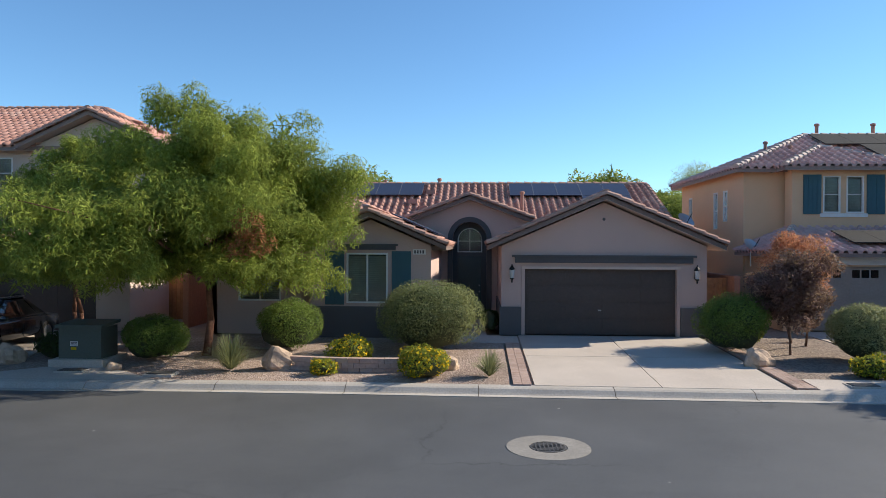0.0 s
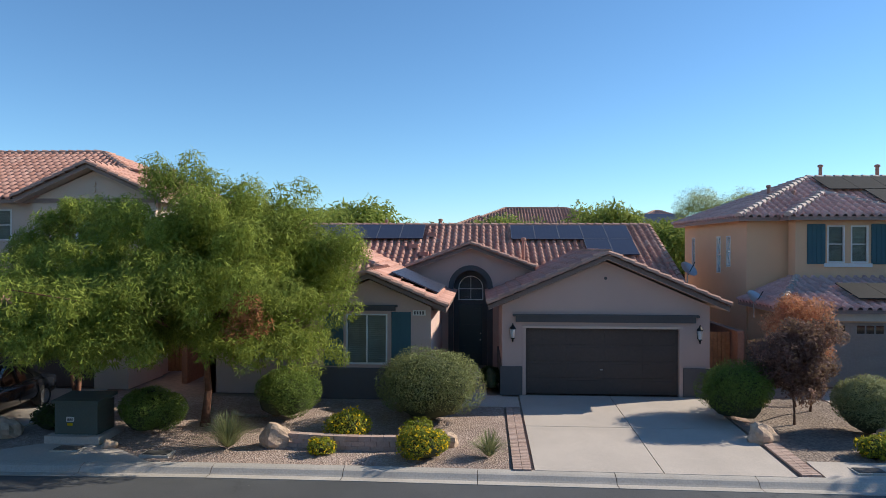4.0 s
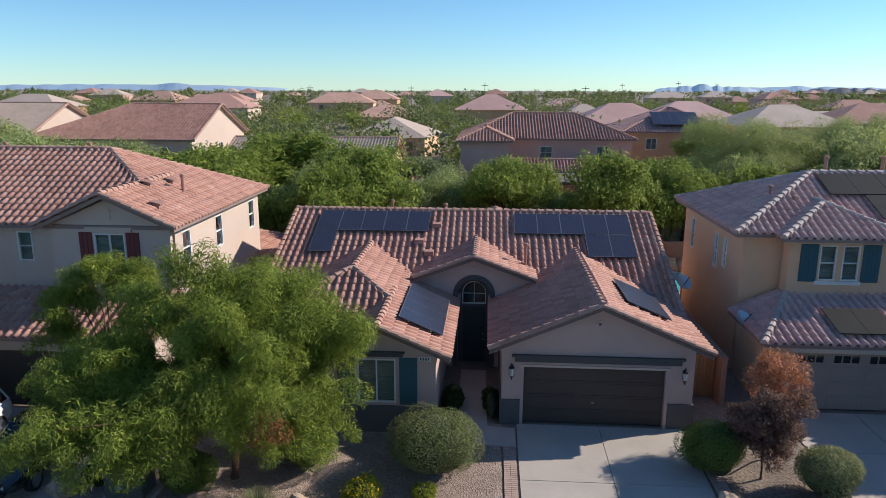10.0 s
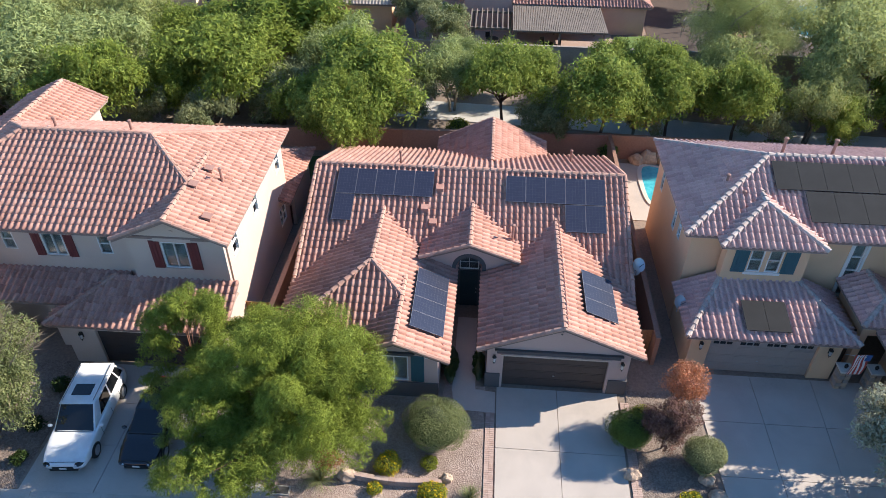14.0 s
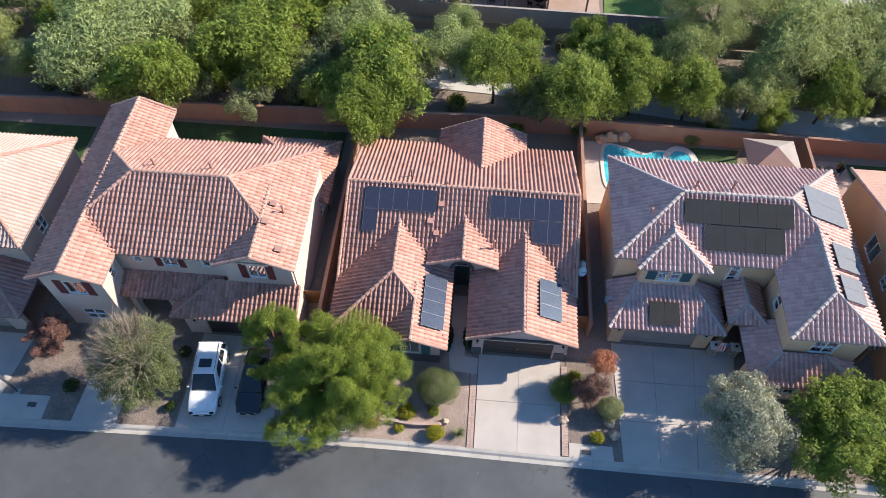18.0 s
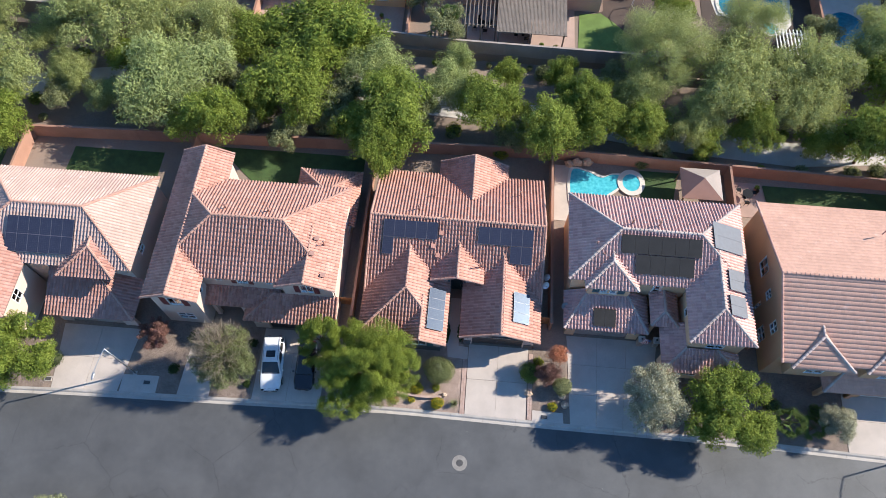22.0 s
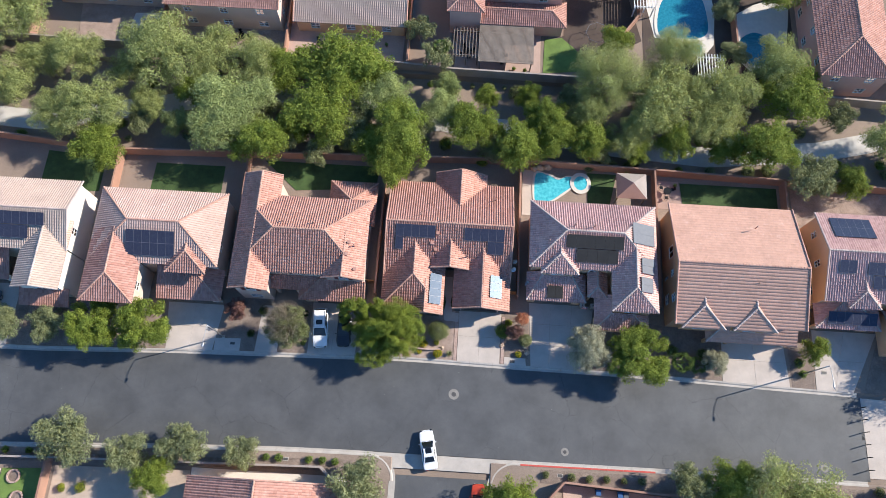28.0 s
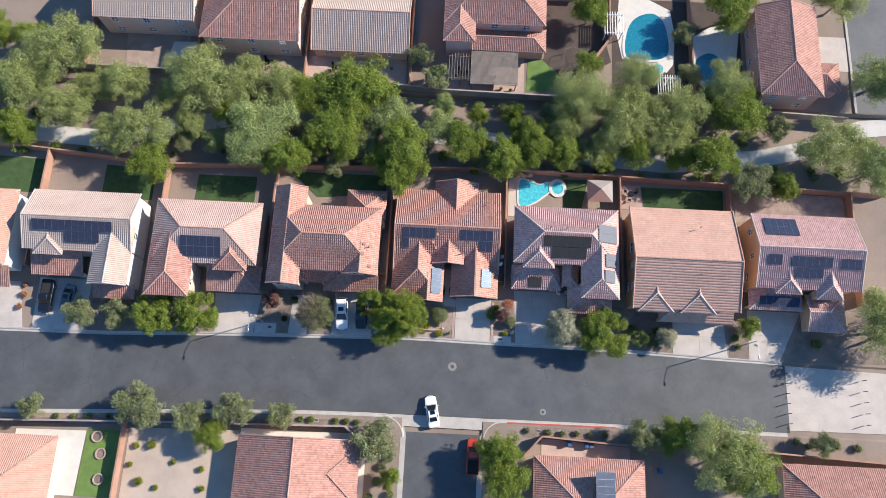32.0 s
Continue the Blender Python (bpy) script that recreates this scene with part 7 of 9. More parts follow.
def bush(x, y, rx, ry, h, leaf, label, count=5000, size=0.07, aspect=0.55, seed=0, lumps=9, name="bush", flowers=None, category="bush", core=True):
    """A clipped or loose shrub: lumps skinned with small leaves round a dark core that stands for inner shade."""
    z = gz(x, y) - 0.02
    t = thing(name, (x, y, z), label, category)
    rng = np.random.default_rng(seed + 300)
    c, rr = [(x, y, z + h * 0.5)], [min(rx, ry, h * 0.5) * 0.85]
    for i in range(lumps):
        a = 2 * math.pi * (i + rng.random() * 0.5) / lumps
        up = 0.25 + 0.6 * rng.random()
        k = 0.42 + 0.12 * rng.random()
        c.append((x + rx * k * math.cos(a) * math.cos(up * 0.9), y + ry * k * math.sin(a) * math.cos(up * 0.9), z + h * (0.3 + 0.38 * up)))
        rr.append(min(rx, ry, h) * (0.42 + 0.12 * rng.random()))
    # added dark lump, so gaps between leaves look shaded
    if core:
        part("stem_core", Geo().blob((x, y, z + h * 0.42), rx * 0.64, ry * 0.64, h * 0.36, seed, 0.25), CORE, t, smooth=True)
    part("foliage", leaf_mesh("foliage", c, rr, count, size, aspect, leaf, seed, 0.14, 0.0, 0.95, fuzz=0.025), leaf, t)
    if flowers:
        tagged(part("bloom", leaf_mesh("bloom", c, [r * 1.05 for r in rr], flowers, 0.062, 0.9, YELLOWF, seed + 9, 0.05), YELLOWF, t), kind="stuff")
    return t


def spiky(x, y, r, h, n, material, label, seed, name="grass_clump"):
    """A tuft of long arching blades."""
    rng = np.random.default_rng(seed)
    z = gz(x, y)
    v, q = [], []
    for i in range(n):
        a, lean = rng.random() * 6.283, 0.25 + rng.random() * 0.9
        d = np.array([math.cos(a), math.sin(a), 0])
        s = np.array([-math.sin(a), math.cos(a), 0]) * 0.006
        L = r * (0.7 + 0.5 * rng.random())
        p = [np.array([x, y, z]) + d * L * lean * k + np.array([0, 0, h * (1.0 - 0.35 * lean) * (k * 1.5 - k * k * 0.75 * lean)]) for k in (0.05, 0.4, 0.75, 1.0)]
        b = len(v)
        for j, w in enumerate((1.0, 0.9, 0.6, 0.15)):
            v += [p[j] - s * w, p[j] + s * w]
        q += [(b + 2 * j, b + 2 * j + 1, b + 2 * j + 3, b + 2 * j + 2) for j in range(3)]
    return solid(name, array_mesh(name, np.array(v), np.array(q), material), material, label, "grass")


# front yard of the taupe house
bush(-1.35, 19.2, 1.72, 1.5, 2.3, OLIVEB, "large rounded grey-green bush in gravel", 52000, 0.05, 0.5, 1, 21)
bush(-5.35, 19.2, 1.08, 1.0, 1.65, BUSHG, "round green clipped bush under the tree", 30000, 0.04, 0.6, 2, 11)
bush(-8.5, 17.8, 1.0, 0.9, 1.4, BUSHG, "round dark green bush beside the utility cabinet", 30000, 0.04, 0.6, 3, 11)
bush(7.1, 19.7, 1.12, 1.12, 1.95, BUSHG, "dark green rounded bush beside the driveway", 34000, 0.042, 0.6, 4, 17)
bush(10.1, 18.7, 1.1, 1.0, 1.75, SAGE, "grey-green feathery bush in brown gravel", 26000, 0.08, 0.25, 5, 11)
bush(-3.3, 17.6, 0.68, 0.62, 0.85, LIME, "lantana shrub with yellow flowers above the block edging", 5000, 0.055, 0.6, 6, 9, flowers=520)
bush(-1.55, 17.8, 0.42, 0.4, 0.6, LIME, "small bright green shrub in gravel", 1600, 0.07, 0.6, 7, 7)
bush(-1.3, 16.3, 0.75, 0.6, 0.8, LIME, "lantana shrub with yellow flowers by the kerb", 6000, 0.055, 0.6, 8, 9, flowers=700)
bush(-3.75, 16.5, 0.38, 0.34, 0.42, LIME, "small yellow-flowered shrub in gravel", 1300, 0.06, 0.6, 9, 7, flowers=150)
bush(9.3, 16.9, 0.55, 0.5, 0.6, LIME, "yellow-flowered shrub in brown gravel", 2400, 0.07, 0.6, 10, 8, flowers=300)
bush(7.9, 21.0, 0.6, 0.55, 0.8, LIME, "yellow-green shrub near the garage corner", 2400, 0.07, 0.6, 11, 8)
bush(-11.3, 17.9, 0.6, 0.5, 0.8, DARKB, "low dark shrub beside the cabinet", 2400, 0.08, 0.5, 12, 8)
bush(-1.0, 23.2, 0.45, 1.9, 0.95, DARKB, "dark low hedge along the entry walk", 6000, 0.07, 0.5, 13, 8)
bush(0.36, 23.4, 0.36, 1.5, 0.9, DARKB, "dark shrub by the garage side wall", 5000, 0.07, 0.5, 14, 8)
spiky(-6.1, 16.75, 0.9, 0.8, 520, SAGE, "grey-green ornamental grass clump in gravel", 3)
spiky(0.25, 16.45, 0.55, 0.6, 360, SAGE, "small spiky grey-green plant in gravel", 4)


def small_tree(x, y, h, r, clear, leaf, label, count, seed, size=0.08, bark=None, lobes=None, stems=3):
    t = tree_proto(label, r, h, clear, leaf, bark or BARK, 60, count, size, 0.5, seed, 0.1, 0.035, 0.42, stems=stems, lobes=lobes)
    t.location = (x, y, gz(x, y) - 0.02)
    return t


small_tree(8.55, 19.5, 3.0, 1.15, 0.5, PURPLE, "purple-leaved plum shrub with slender trunks", 22000, 91, 0.075, lobes=[(0, 0, 1.5, 0.95), (0.5, 0.1, 2.2, 0.8), (-0.45, 0, 1.9, 0.75), (0.1, -0.2, 0.95, 0.65), (0.05, 0, 2.6, 0.55), (0.55, 0.1, 1.3, 0.65), (-0.55, 0.1, 1.2, 0.65)], stems=1)
small_tree(9.5, 21.2, 3.6, 1.1, 1.2, REDLEAF, "small tree with thin orange-red autumn leaves", 8500, 92, 0.075, lobes=[(0, 0, 2.9, 0.75), (0.45, 0, 2.5, 0.6), (-0.5, 0, 2.5, 0.65), (0.1, -0.3, 2.0, 0.6), (-0.2, 0.3, 1.7, 0.6), (0.4, 0.2, 1.6, 0.5)])
small_tree(-28.2, 20.3, 3.2, 1.7, 0.4, PURPLE, "purple-leaved shrub beside the drive", 22000, 93, 0.11)
deadc = leaf_mesh("crown", [(-5.2, 15.4, 3.3), (-5.0, 15.7, 2.9), (-5.5, 15.6, 2.8)], [0.4, 0.35, 0.35], 700, 0.13, 0.25, DEADLEAF, 5)
solid("dead_branch", deadc, DEADLEAF, "tuft of rust-brown dead leaves hanging in the tree", "branch", "stuff")

def shrubs(rows, leaf, label, size=0.12, dens=1500):
    for i, (x, y, r) in enumerate(rows):
        bush(x, y, r, r, r * 1.35, leaf, label, int(dens * max(0.5, r)), size, 0.5, int(abs(x * 7 + y * 3)) % 90, 8)


shrubs([(-26.3, 17.5, 0.6), (-24.9, 20.6, 0.8), (-28.6, 20.9, 0.8), (-19.3, 20.6, 0.5), (-19.4, 18.4, 0.45), (-19.2, 16.7, 0.4), (-43, 16.0, 0.6), (-37.6, 17.4, 1.0), (-49, 17.4, 0.6), (-55, 18.4, 0.7)], DARKB, "dark green shrub in the gravel yard")
shrubs([(29.5, 18.6, 0.9), (33.5, 18.4, 0.8), (34.6, 17.0, 0.7), (21.2, 18.4, 0.7), (46.2, 18.0, 0.8), (46.6, 16.6, 0.6), (58.9, 17.6, 1.1), (28.4, 17.0, 0.8)], BUSHG, "green shrub in the gravel yard")
shrubs([(-68.9, 19.4, 0.7), (-69.3, 17.4, 0.6), (-69.0, 21.0, 0.5)], REDLEAF, "reddish shrub beside the driveway")
shrubs([(-60, 0.6, 0.5), (-57.4, 0.7, 0.5), (-55, 0.9, 0.5), (-52, 1.0, 0.5), (-49.6, 1.0, 0.5), (-22.0, 2.0, 0.5), (-20.4, 2.0, 0.6), (-16.6, 2.0, 0.55), (-14.9, 2.0, 0.55), (-13.3, 1.9, 0.55)], BUSHG, "small rounded hedge shrub in the planting strip")
shrubs([(13.2, 2.0, 0.5), (16.4, 1.9, 0.6), (18.6, 1.8, 0.6), (20.8, 1.9, 0.55), (23.0, 1.8, 0.5), (25.2, 1.9, 0.6), (54.6, 2.4, 0.7), (56.4, 1.8, 0.6), (60.8, 2.0, 0.8), (64.0, 1.8, 0.8)], OLIVEB, "olive shrub in the planting strip")
shrubs([(-46.8, -3.2, 0.6), (-47.4, -6.0, 0.5), (-44.4, -3.0, 0.8), (-40.8, -5.4, 0.5), (-36.4, -6.2, 0.6), (-45.6, -8.4, 0.8), (-43.0, -9.2, 0.5), (-36.0, -9.0, 0.6)], LIME, "small yellow-green shrub in the sandy yard")
shrubs([(-7.9, -3.0, 0.9), (-8.8, -4.4, 0.8), (-9.6, -6.6, 1.0), (-7.4, -8.4, 0.8), (-10.6, -9.0, 1.0)], SAGE, "grey-green shrub on the street corner")
# understorey of the green belt
RB = np.random.default_rng(21)
for i in range(70):
    x = float(RB.uniform(-78, 68))
    py = lerp_line(PATHLINE, x)
    y = float(RB.choice([RB.uniform(44.4, py - 2.4), RB.uniform(py + 2.2, 57.2)]))
    r = float(RB.uniform(0.5, 1.25))
    bush(x, y, r, r, r * 1.3, (SAGE, BUSHG, OLIVEB, LIME)[i % 4], ("silver-grey", "green", "olive", "yellow-green")[i % 4] + " shrub on the brown green belt soil", int(900 + 900 * r), 0.15, 0.45, i, 7, category="shrub")
for k, (x, y) in enumerate([(1.4, 57.0), (3.0, 57.0), (4.6, 57.0), (6.2, 57.0), (7.8, 57.0)]):
    bush(x, y, 0.45, 0.45, 0.7, SAGE, "small grey shrub along the block wall", 700, 0.12, 0.45, k + 40, 6)


def palm(x, y, h, r, n, label, seed, z=None):
    """A fan palm: trunk and radiating split fronds."""
    z = gz(x, y) if z is None else z
    rng = np.random.default_rng(seed)
    t = thing("palm", (x, y, z), label, "palm")
    part("trunk", Geo().tube((x, y, z - 0.1), (x, y, z + h), 0.16, 0.12, 10), BARK, t, smooth=True)
    for i in range(n):
        a, tilt = i * 2.4, rng.uniform(-0.5, 1.2)
        d = Vector((math.cos(a) * math.cos(tilt), math.sin(a) * math.cos(tilt), math.sin(tilt)))
        s = d.cross(Vector((0, 0, 1))).normalized()
        u = s.cross(d)
        c = Vector((x, y, z + h))
        g = Geo()
        m = c + d * r * 0.55
        g.tube(c, m, 0.02, 0.012, 4)
        for k in range(-5, 6):
            w = (d * math.cos(k * 0.22) + s * math.sin(k * 0.22) - u * 0.05 * abs(k)).normalized()
            e = m + w * r * 0.5
            q = w.cross(u).normalized() * 0.05
            g.poly([m, m + w * r * 0.25 + q, e - Vector((0, 0, 0.08)), m + w * r * 0.25 - q])
        part("frond", g, FROND, t)
    return t


palm(30.6, 17.0, 1.3, 1.5, 22, "small fan palm in the gravel yard", 1)
palm(32.8, 16.8, 1.0, 1.3, 18, "small fan palm in the gravel yard", 2)
palm(-3.6, 60.6, 3.4, 1.3, 22, "fan palm behind the block wall", 3)

# ---- block walls and gates ----
def block_wall(x0, y0, x1, y1, h, label, mat=None, z=None):
    """A masonry garden wall with a cap course, in bays between pilasters."""
    a, b = Vector((x0, y0, 0)), Vector((x1, y1, 0))
    L = (b - a).length
    n = max(1, round(L / 5.0))
    d = (b - a) / L
    s = Vector((-d.y, d.x, 0)) * 0.1
    z0 = min(gz(x0, y0 - 0.3), gz(x1, y1 - 0.3)) - 0.1 if z is None else z - 0.1
    top = (gz(x0, y0) if z is None else z) + h
    t = thing("garden_wall", (x0, y0, z0), label, "wall", kind="structure")
    for i in range(n):
        p, q = a + d * (L * i / n), a + d * (L * (i + 1) / n - 0.01)
        part("wall_bay", Geo().slab([tuple(v + Vector((0, 0, z0))) for v in (p - s, q - s, q + s, p + s)], (0, 0, top - z0)), mat or BLOCK, t)
        c = s * 1.25
        part("wall_cap", Geo().slab([tuple(v + Vector((0, 0, top + 0.002))) for v in (p - c, q - c, q + c, p + c)], (0, 0, 0.06)), mat or BLOCK, t)
    return t


RB_ = "reddish block wall along the green belt"
block_wall(-110, 45.6, -80, 45.3, 1.8, RB_)
block_wall(-80, 45.3, -48.3, 42.7, 1.8, RB_)
block_wall(-48.3, 42.7, -31, 43.3, 1.8, RB_)
block_wall(-31, 43.3, 9.2, 44.6, 1.8, RB_)
block_wall(9.2, 44.6, 28.3, 44.1, 1.8, RB_)
block_wall(28.3, 44.1, 47.2, 43.6, 1.8, RB_)
block_wall(47.2, 43.6, 72, 43.0, 1.8, RB_)
for x, ya, yb in ((-69.0, 24.0, 44.2), (-48.4, 26.0, 42.6), (-29.9, 26.4, 43.2), (-10.2, 23.6, 43.9), (8.9, 24.4, 44.5), (27.9, 24.0, 44.1), (46.2, 24.0, 43.6), (66.4, 24.0, 43.0)):
    block_wall(x, ya, x - 0.05, yb, 1.8, "reddish block side wall between two lots")
GB = "grey-brown block wall behind the far yards"
for xa, ya, xb, yb in ((-110, 61.0, -52, 59.9), (-52, 59.9, -11, 58.9), (-11, 58.9, -2, 58.3), (-2, 58.3, 19, 58.0), (19, 58.0, 51, 57.0), (51, 57.0, 66.8, 56.4)):
    block_wall(xa, ya, xb, yb, 1.8, GB, BLOCKG, 0.95)
for x, ya, yb in ((-65.6, 60.4, 84), (-46.2, 60.0, 84), (-27.0, 59.3, 80), (-8.6, 59.0, 80), (26.4, 70.0, 84), (40.8, 58.2, 84)):
    block_wall(x, ya, x - 0.03, yb, 1.7, "reddish block wall between far yards", BLOCK, 1.0)
block_wall(18.6, 58.4, 26.4, 70.0, 1.7, "reddish block wall between far yards", BLOCK, 1.0)
SB = "low tan block wall along the street's south side"
block_wall(-110, -2.4, -67.8, -0.4, 1.7, SB, BLOCKG)
block_wall(-67.8, -0.4, -48.8, 0.3, 1.7, SB, BLOCKG)
block_wall(-48.8, 0.3, -14.9, 1.2, 1.7, SB, BLOCKG)
block_wall(-48.9, 0.2, -49.0, -16, 1.7, "tan block wall between yards")
block_wall(-14.9, 1.2, -11.6, -2.0, 1.7, SB, BLOCKG)
block_wall(12.4, -2.0, 15.3, 1.2, 1.7, SB)
block_wall(15.3, 1.2, 27.3, 0.5, 1.7, SB)
block_wall(27.3, 0.5, 50.4, 0.5, 1.7, SB)
block_wall(50.4, 0.5, 80, -0.8, 1.7, SB)


def gate(x0, y0, x1, label, h=1.75):
    t = thing("garden_gate", (x0, y0, 0), label, "gate")
    n = max(4, round((x1 - x0) / 0.14))
    for i in range(n):
        a = x0 + (x1 - x0) * i / n
        part("board", Geo().box(a + 0.005, y0, 0.05, a + (x1 - x0) / n - 0.005, y0 + 0.03, h), GATE, t)
    for z in (0.35, 1.45):
        part("rail", Geo().box(x0, y0 + 0.031, z, x1, y0 + 0.07, z + 0.09), GATE, t)


gate(-11.62, 25.4, -10.32, "orange-brown wooden side gate between houses")
gate(7.6, 25.0, 8.75, "brown wooden side gate beside the garage")


# ---- front yard details ----
def boulder(x, y, rx, ry, rz, seed, label="pale tan boulder set in gravel"):
    solid("boulder", Geo().blob((x, y, gz(x, y) + rz * 0.45), rx, ry, rz, seed, 0.4, 14, 9, 1.3), ROCK, label, "rock", smooth=False)


for i, (x, y, rx, ry, rz) in enumerate([(-5.0, 17.0, 0.38, 0.28, 0.36), (-0.75, 17.2, 0.26, 0.2, 0.24), (7.1, 18.0, 0.36, 0.28, 0.3), (10.2, 18.0, 0.34, 0.3, 0.3), (10.5, 17.2, 0.4, 0.3, 0.28), (-12.2, 17.4, 0.4, 0.3, 0.32), (-9.0, 16.6, 0.2, 0.16, 0.14), (-22.9, 17.6, 0.3, 0.25, 0.25), (12.8, 41.2 + 3.0, 0.6, 0.4, 0.6), (10.9, 43.9, 0.5, 0.4, 0.5), (11.7, 44.0, 0.6, 0.3, 0.7)]):
    boulder(x, y, rx, ry, rz, i + 1)
edging = thing("block_edging", (-2.7, 17.0, -0.2), "low curved edging wall of tan-pink blocks", "edging")
bm_ = Geo().box(-0.145, -0.1, 0, 0.145, 0.1, 0.115)
brick = bm_.mesh("brick", PAVER)
for c in range(3):
    for i in range(12):
        f = (i + 0.5 * (c % 2)) / 12
        x = -4.55 + 3.6 * f
        y = 17.02 - 0.16 * math.sin(math.pi * f)
        ob = part("brick", brick, PAVER, edging)
        ob.matrix_basis = pose(x, y, gz(x, y) - 0.03 + c * 0.12, 0, 0, -math.degrees(math.atan(0.16 * math.pi / 3.6 * math.cos(math.pi * f))) + ((i * 7 + c * 3) % 5 - 2) * 0.8)
for xa, rows in ((0.78, 50), (7.02, 60)):
    band = thing("paver_band", (xa, 18, -0.1), "narrow band of reddish brick pavers beside the driveway", "paving", kind="structure")
    pb = Geo().box(-0.098, -0.048, -0.05, 0.098, 0.048, 0.0).mesh("paver", PAVER)
    for i in range(rows):
        for k in range(2):
            y = 15.66 + i * 0.104
            x = xa + 0.1 + k * 0.205
            ob = part("paver", pb, PAVER, band)
            ob.matrix_basis = pose(x, y, gz(x, y) + 0.035, 0, 0, ((i * 5 + k) % 3 - 1) * 0.6)
patch("utility_slab", [(7.5, 15.55), (10.4, 15.5), (10.3, 16.45), (7.5, 16.5)], CONCRETE, "pale concrete utility slab by the kerb", "slab", 0.03)
patch("utility_slab", [(-31.0, 15.4), (-27.6, 15.5), (-27.6, 16.8), (-31.0, 16.7)], CONCRETE, "pale concrete utility slab by the kerb", "slab", 0.03)


def utility_box(x, y, label="small concrete utility lid set in the ground"):
    t = thing("utility_box", (x, y, gz(x, y)), label, "utility box")
    z = gz(x, y) + 0.035
    part("rim", Geo().box(x - 0.35, y - 0.22, z - 0.1, x + 0.35, y + 0.22, z + 0.004), KERB, t)
    part("lid", Geo().box(x - 0.29, y - 0.16, z + 0.005, x + 0.29, y + 0.16, z + 0.02), IRON, t)


for x, y in ((8.6, 15.95), (-7.6, 16.2), (-28.6, 16.1), (-37.9, 15.7), (49.6, 17.0), (-9.9, 16.4), (-19.6, 1.9), (15.0, 2.0)):
    utility_box(x, y)
tr = thing("utility_cabinet", (-10.0, 17.3, -0.2), "dark green metal electrical cabinet on a concrete pad", "utility cabinet")
zt = gz(-10, 17.3)
part("pad", Geo().box(-10.75, 16.75, zt - 0.1, -9.35, 17.95, zt + 0.18), CONCRETE, tr)
part("body", Geo().slab([(-10.6, 16.95, zt + 0.18), (-9.5, 16.95, zt + 0.18), (-9.5, 17.75, zt + 0.18), (-10.6, 17.75, zt + 0.18)], (0, 0, 0.78)), GREENBOX, tr)
part("lid", Geo().slab([(-10.66, 16.88, zt + 0.962), (-9.44, 16.88, zt + 0.962), (-9.44, 17.8, zt + 1.03), (-10.66, 17.8, zt + 1.03)], (0, 0, 0.07)), GREENBOX, tr)
part("caution_sticker", Geo().box(-10.28, 16.945, zt + 0.40, -10.14, 16.949, zt + 0.47), YELLOWF, tr)
part("warning_label", Geo().box(-10.3, 16.945, zt + 0.5, -10.1, 16.949, zt + 0.62), WHITE, tr)
for k in range(3):
    part("label_bar", Geo().box(-10.28, 16.94, zt + 0.52 + k * 0.03, -10.12, 16.944, zt + 0.535 + k * 0.03), TRIM_DARK, tr)

patch("cabinet_apron", [(-12.6, 16.0), (-7.5, 16.0), (-8.5, 16.35), (-9.3, 16.74), (-10.8, 16.74), (-11.3, 16.4)], CONCRETE, "pale concrete apron before the electrical cabinet", "paving", 0.024)
solid("fallen_branch", Geo().tube((-7.0, 19.5, gz(-7, 19.5) + 0.05), (-5.9, 19.3, gz(-6, 19.3) + 0.06), 0.05, 0.035, 7), BARK_PALE, "short dead branch lying on the gravel", "branch")
# entry of the peach house: stone pillars and a small flag
for x in (17.6, 19.0):
    t = thing("entry_pillar", (x, 23.8, -0.05), "low stone-clad pillar with pale cap beside the entry", "pillar", "entry pillars")
    k = 0
    for c in range(5):
        for q in range(2):
            w = 0.24 + 0.05 * ((c + q) % 2)
            x0 = x - 0.26 + q * w
            part("stone", Geo().box(x0, 23.54, -0.08 + c * 0.24, (x + 0.26 if q else x0 + w) - 0.012, 24.06, 0.148 + c * 0.24), (ROCK, BLOCKG)[(c + q) % 2], t)
    part("cap", Geo().slab([(x - 0.32, 23.48, 1.122), (x + 0.32, 23.48, 1.122), (x + 0.32, 24.12, 1.122), (x - 0.32, 24.12, 1.122)], (0, 0, 0.09)), WHITEWALL, t)
    part("pillar_lamp", Geo().lathe((x, 23.8, 1.213), [(0.07, 0), (0.09, 0.12), (0.05, 0.2), (0.01, 0.24)], 10), BLACKM, t)
fl = thing("flag", (17.5, 23.5, 2.2), "small striped red and white flag on a wall pole", "flag")
part("flag_pole", Geo().tube((17.25, 23.78, 2.1), (17.75, 23.1, 2.65), 0.014, n=6), WHITE, fl)
for k in range(9):
    g = Geo()
    for r in range(7):
        z = 2.5 - r * 0.22
        for q in (0, 1):
            u = (k + q) * 0.075
            g.v.append((17.42 + u * 0.75 + 0.05 * math.sin(u * 9 + r * 0.5), 23.35 - u * 0.25 + 0.03 * math.sin(r * 1.3), z + u * 0.35))
    g.f = [(2 * r, 2 * r + 1, 2 * r + 3, 2 * r + 2) for r in range(6)]
    part("stripe", g, (PAINT_RED, WHITE)[k % 2], fl)
part("canton", Geo().slab([(17.78, 23.18, 2.32), (17.98, 23.10, 2.42), (17.98, 23.10, 2.78), (17.78, 23.18, 2.68)], (0.01, 0.02, 0)), BIN_BLUE, fl)


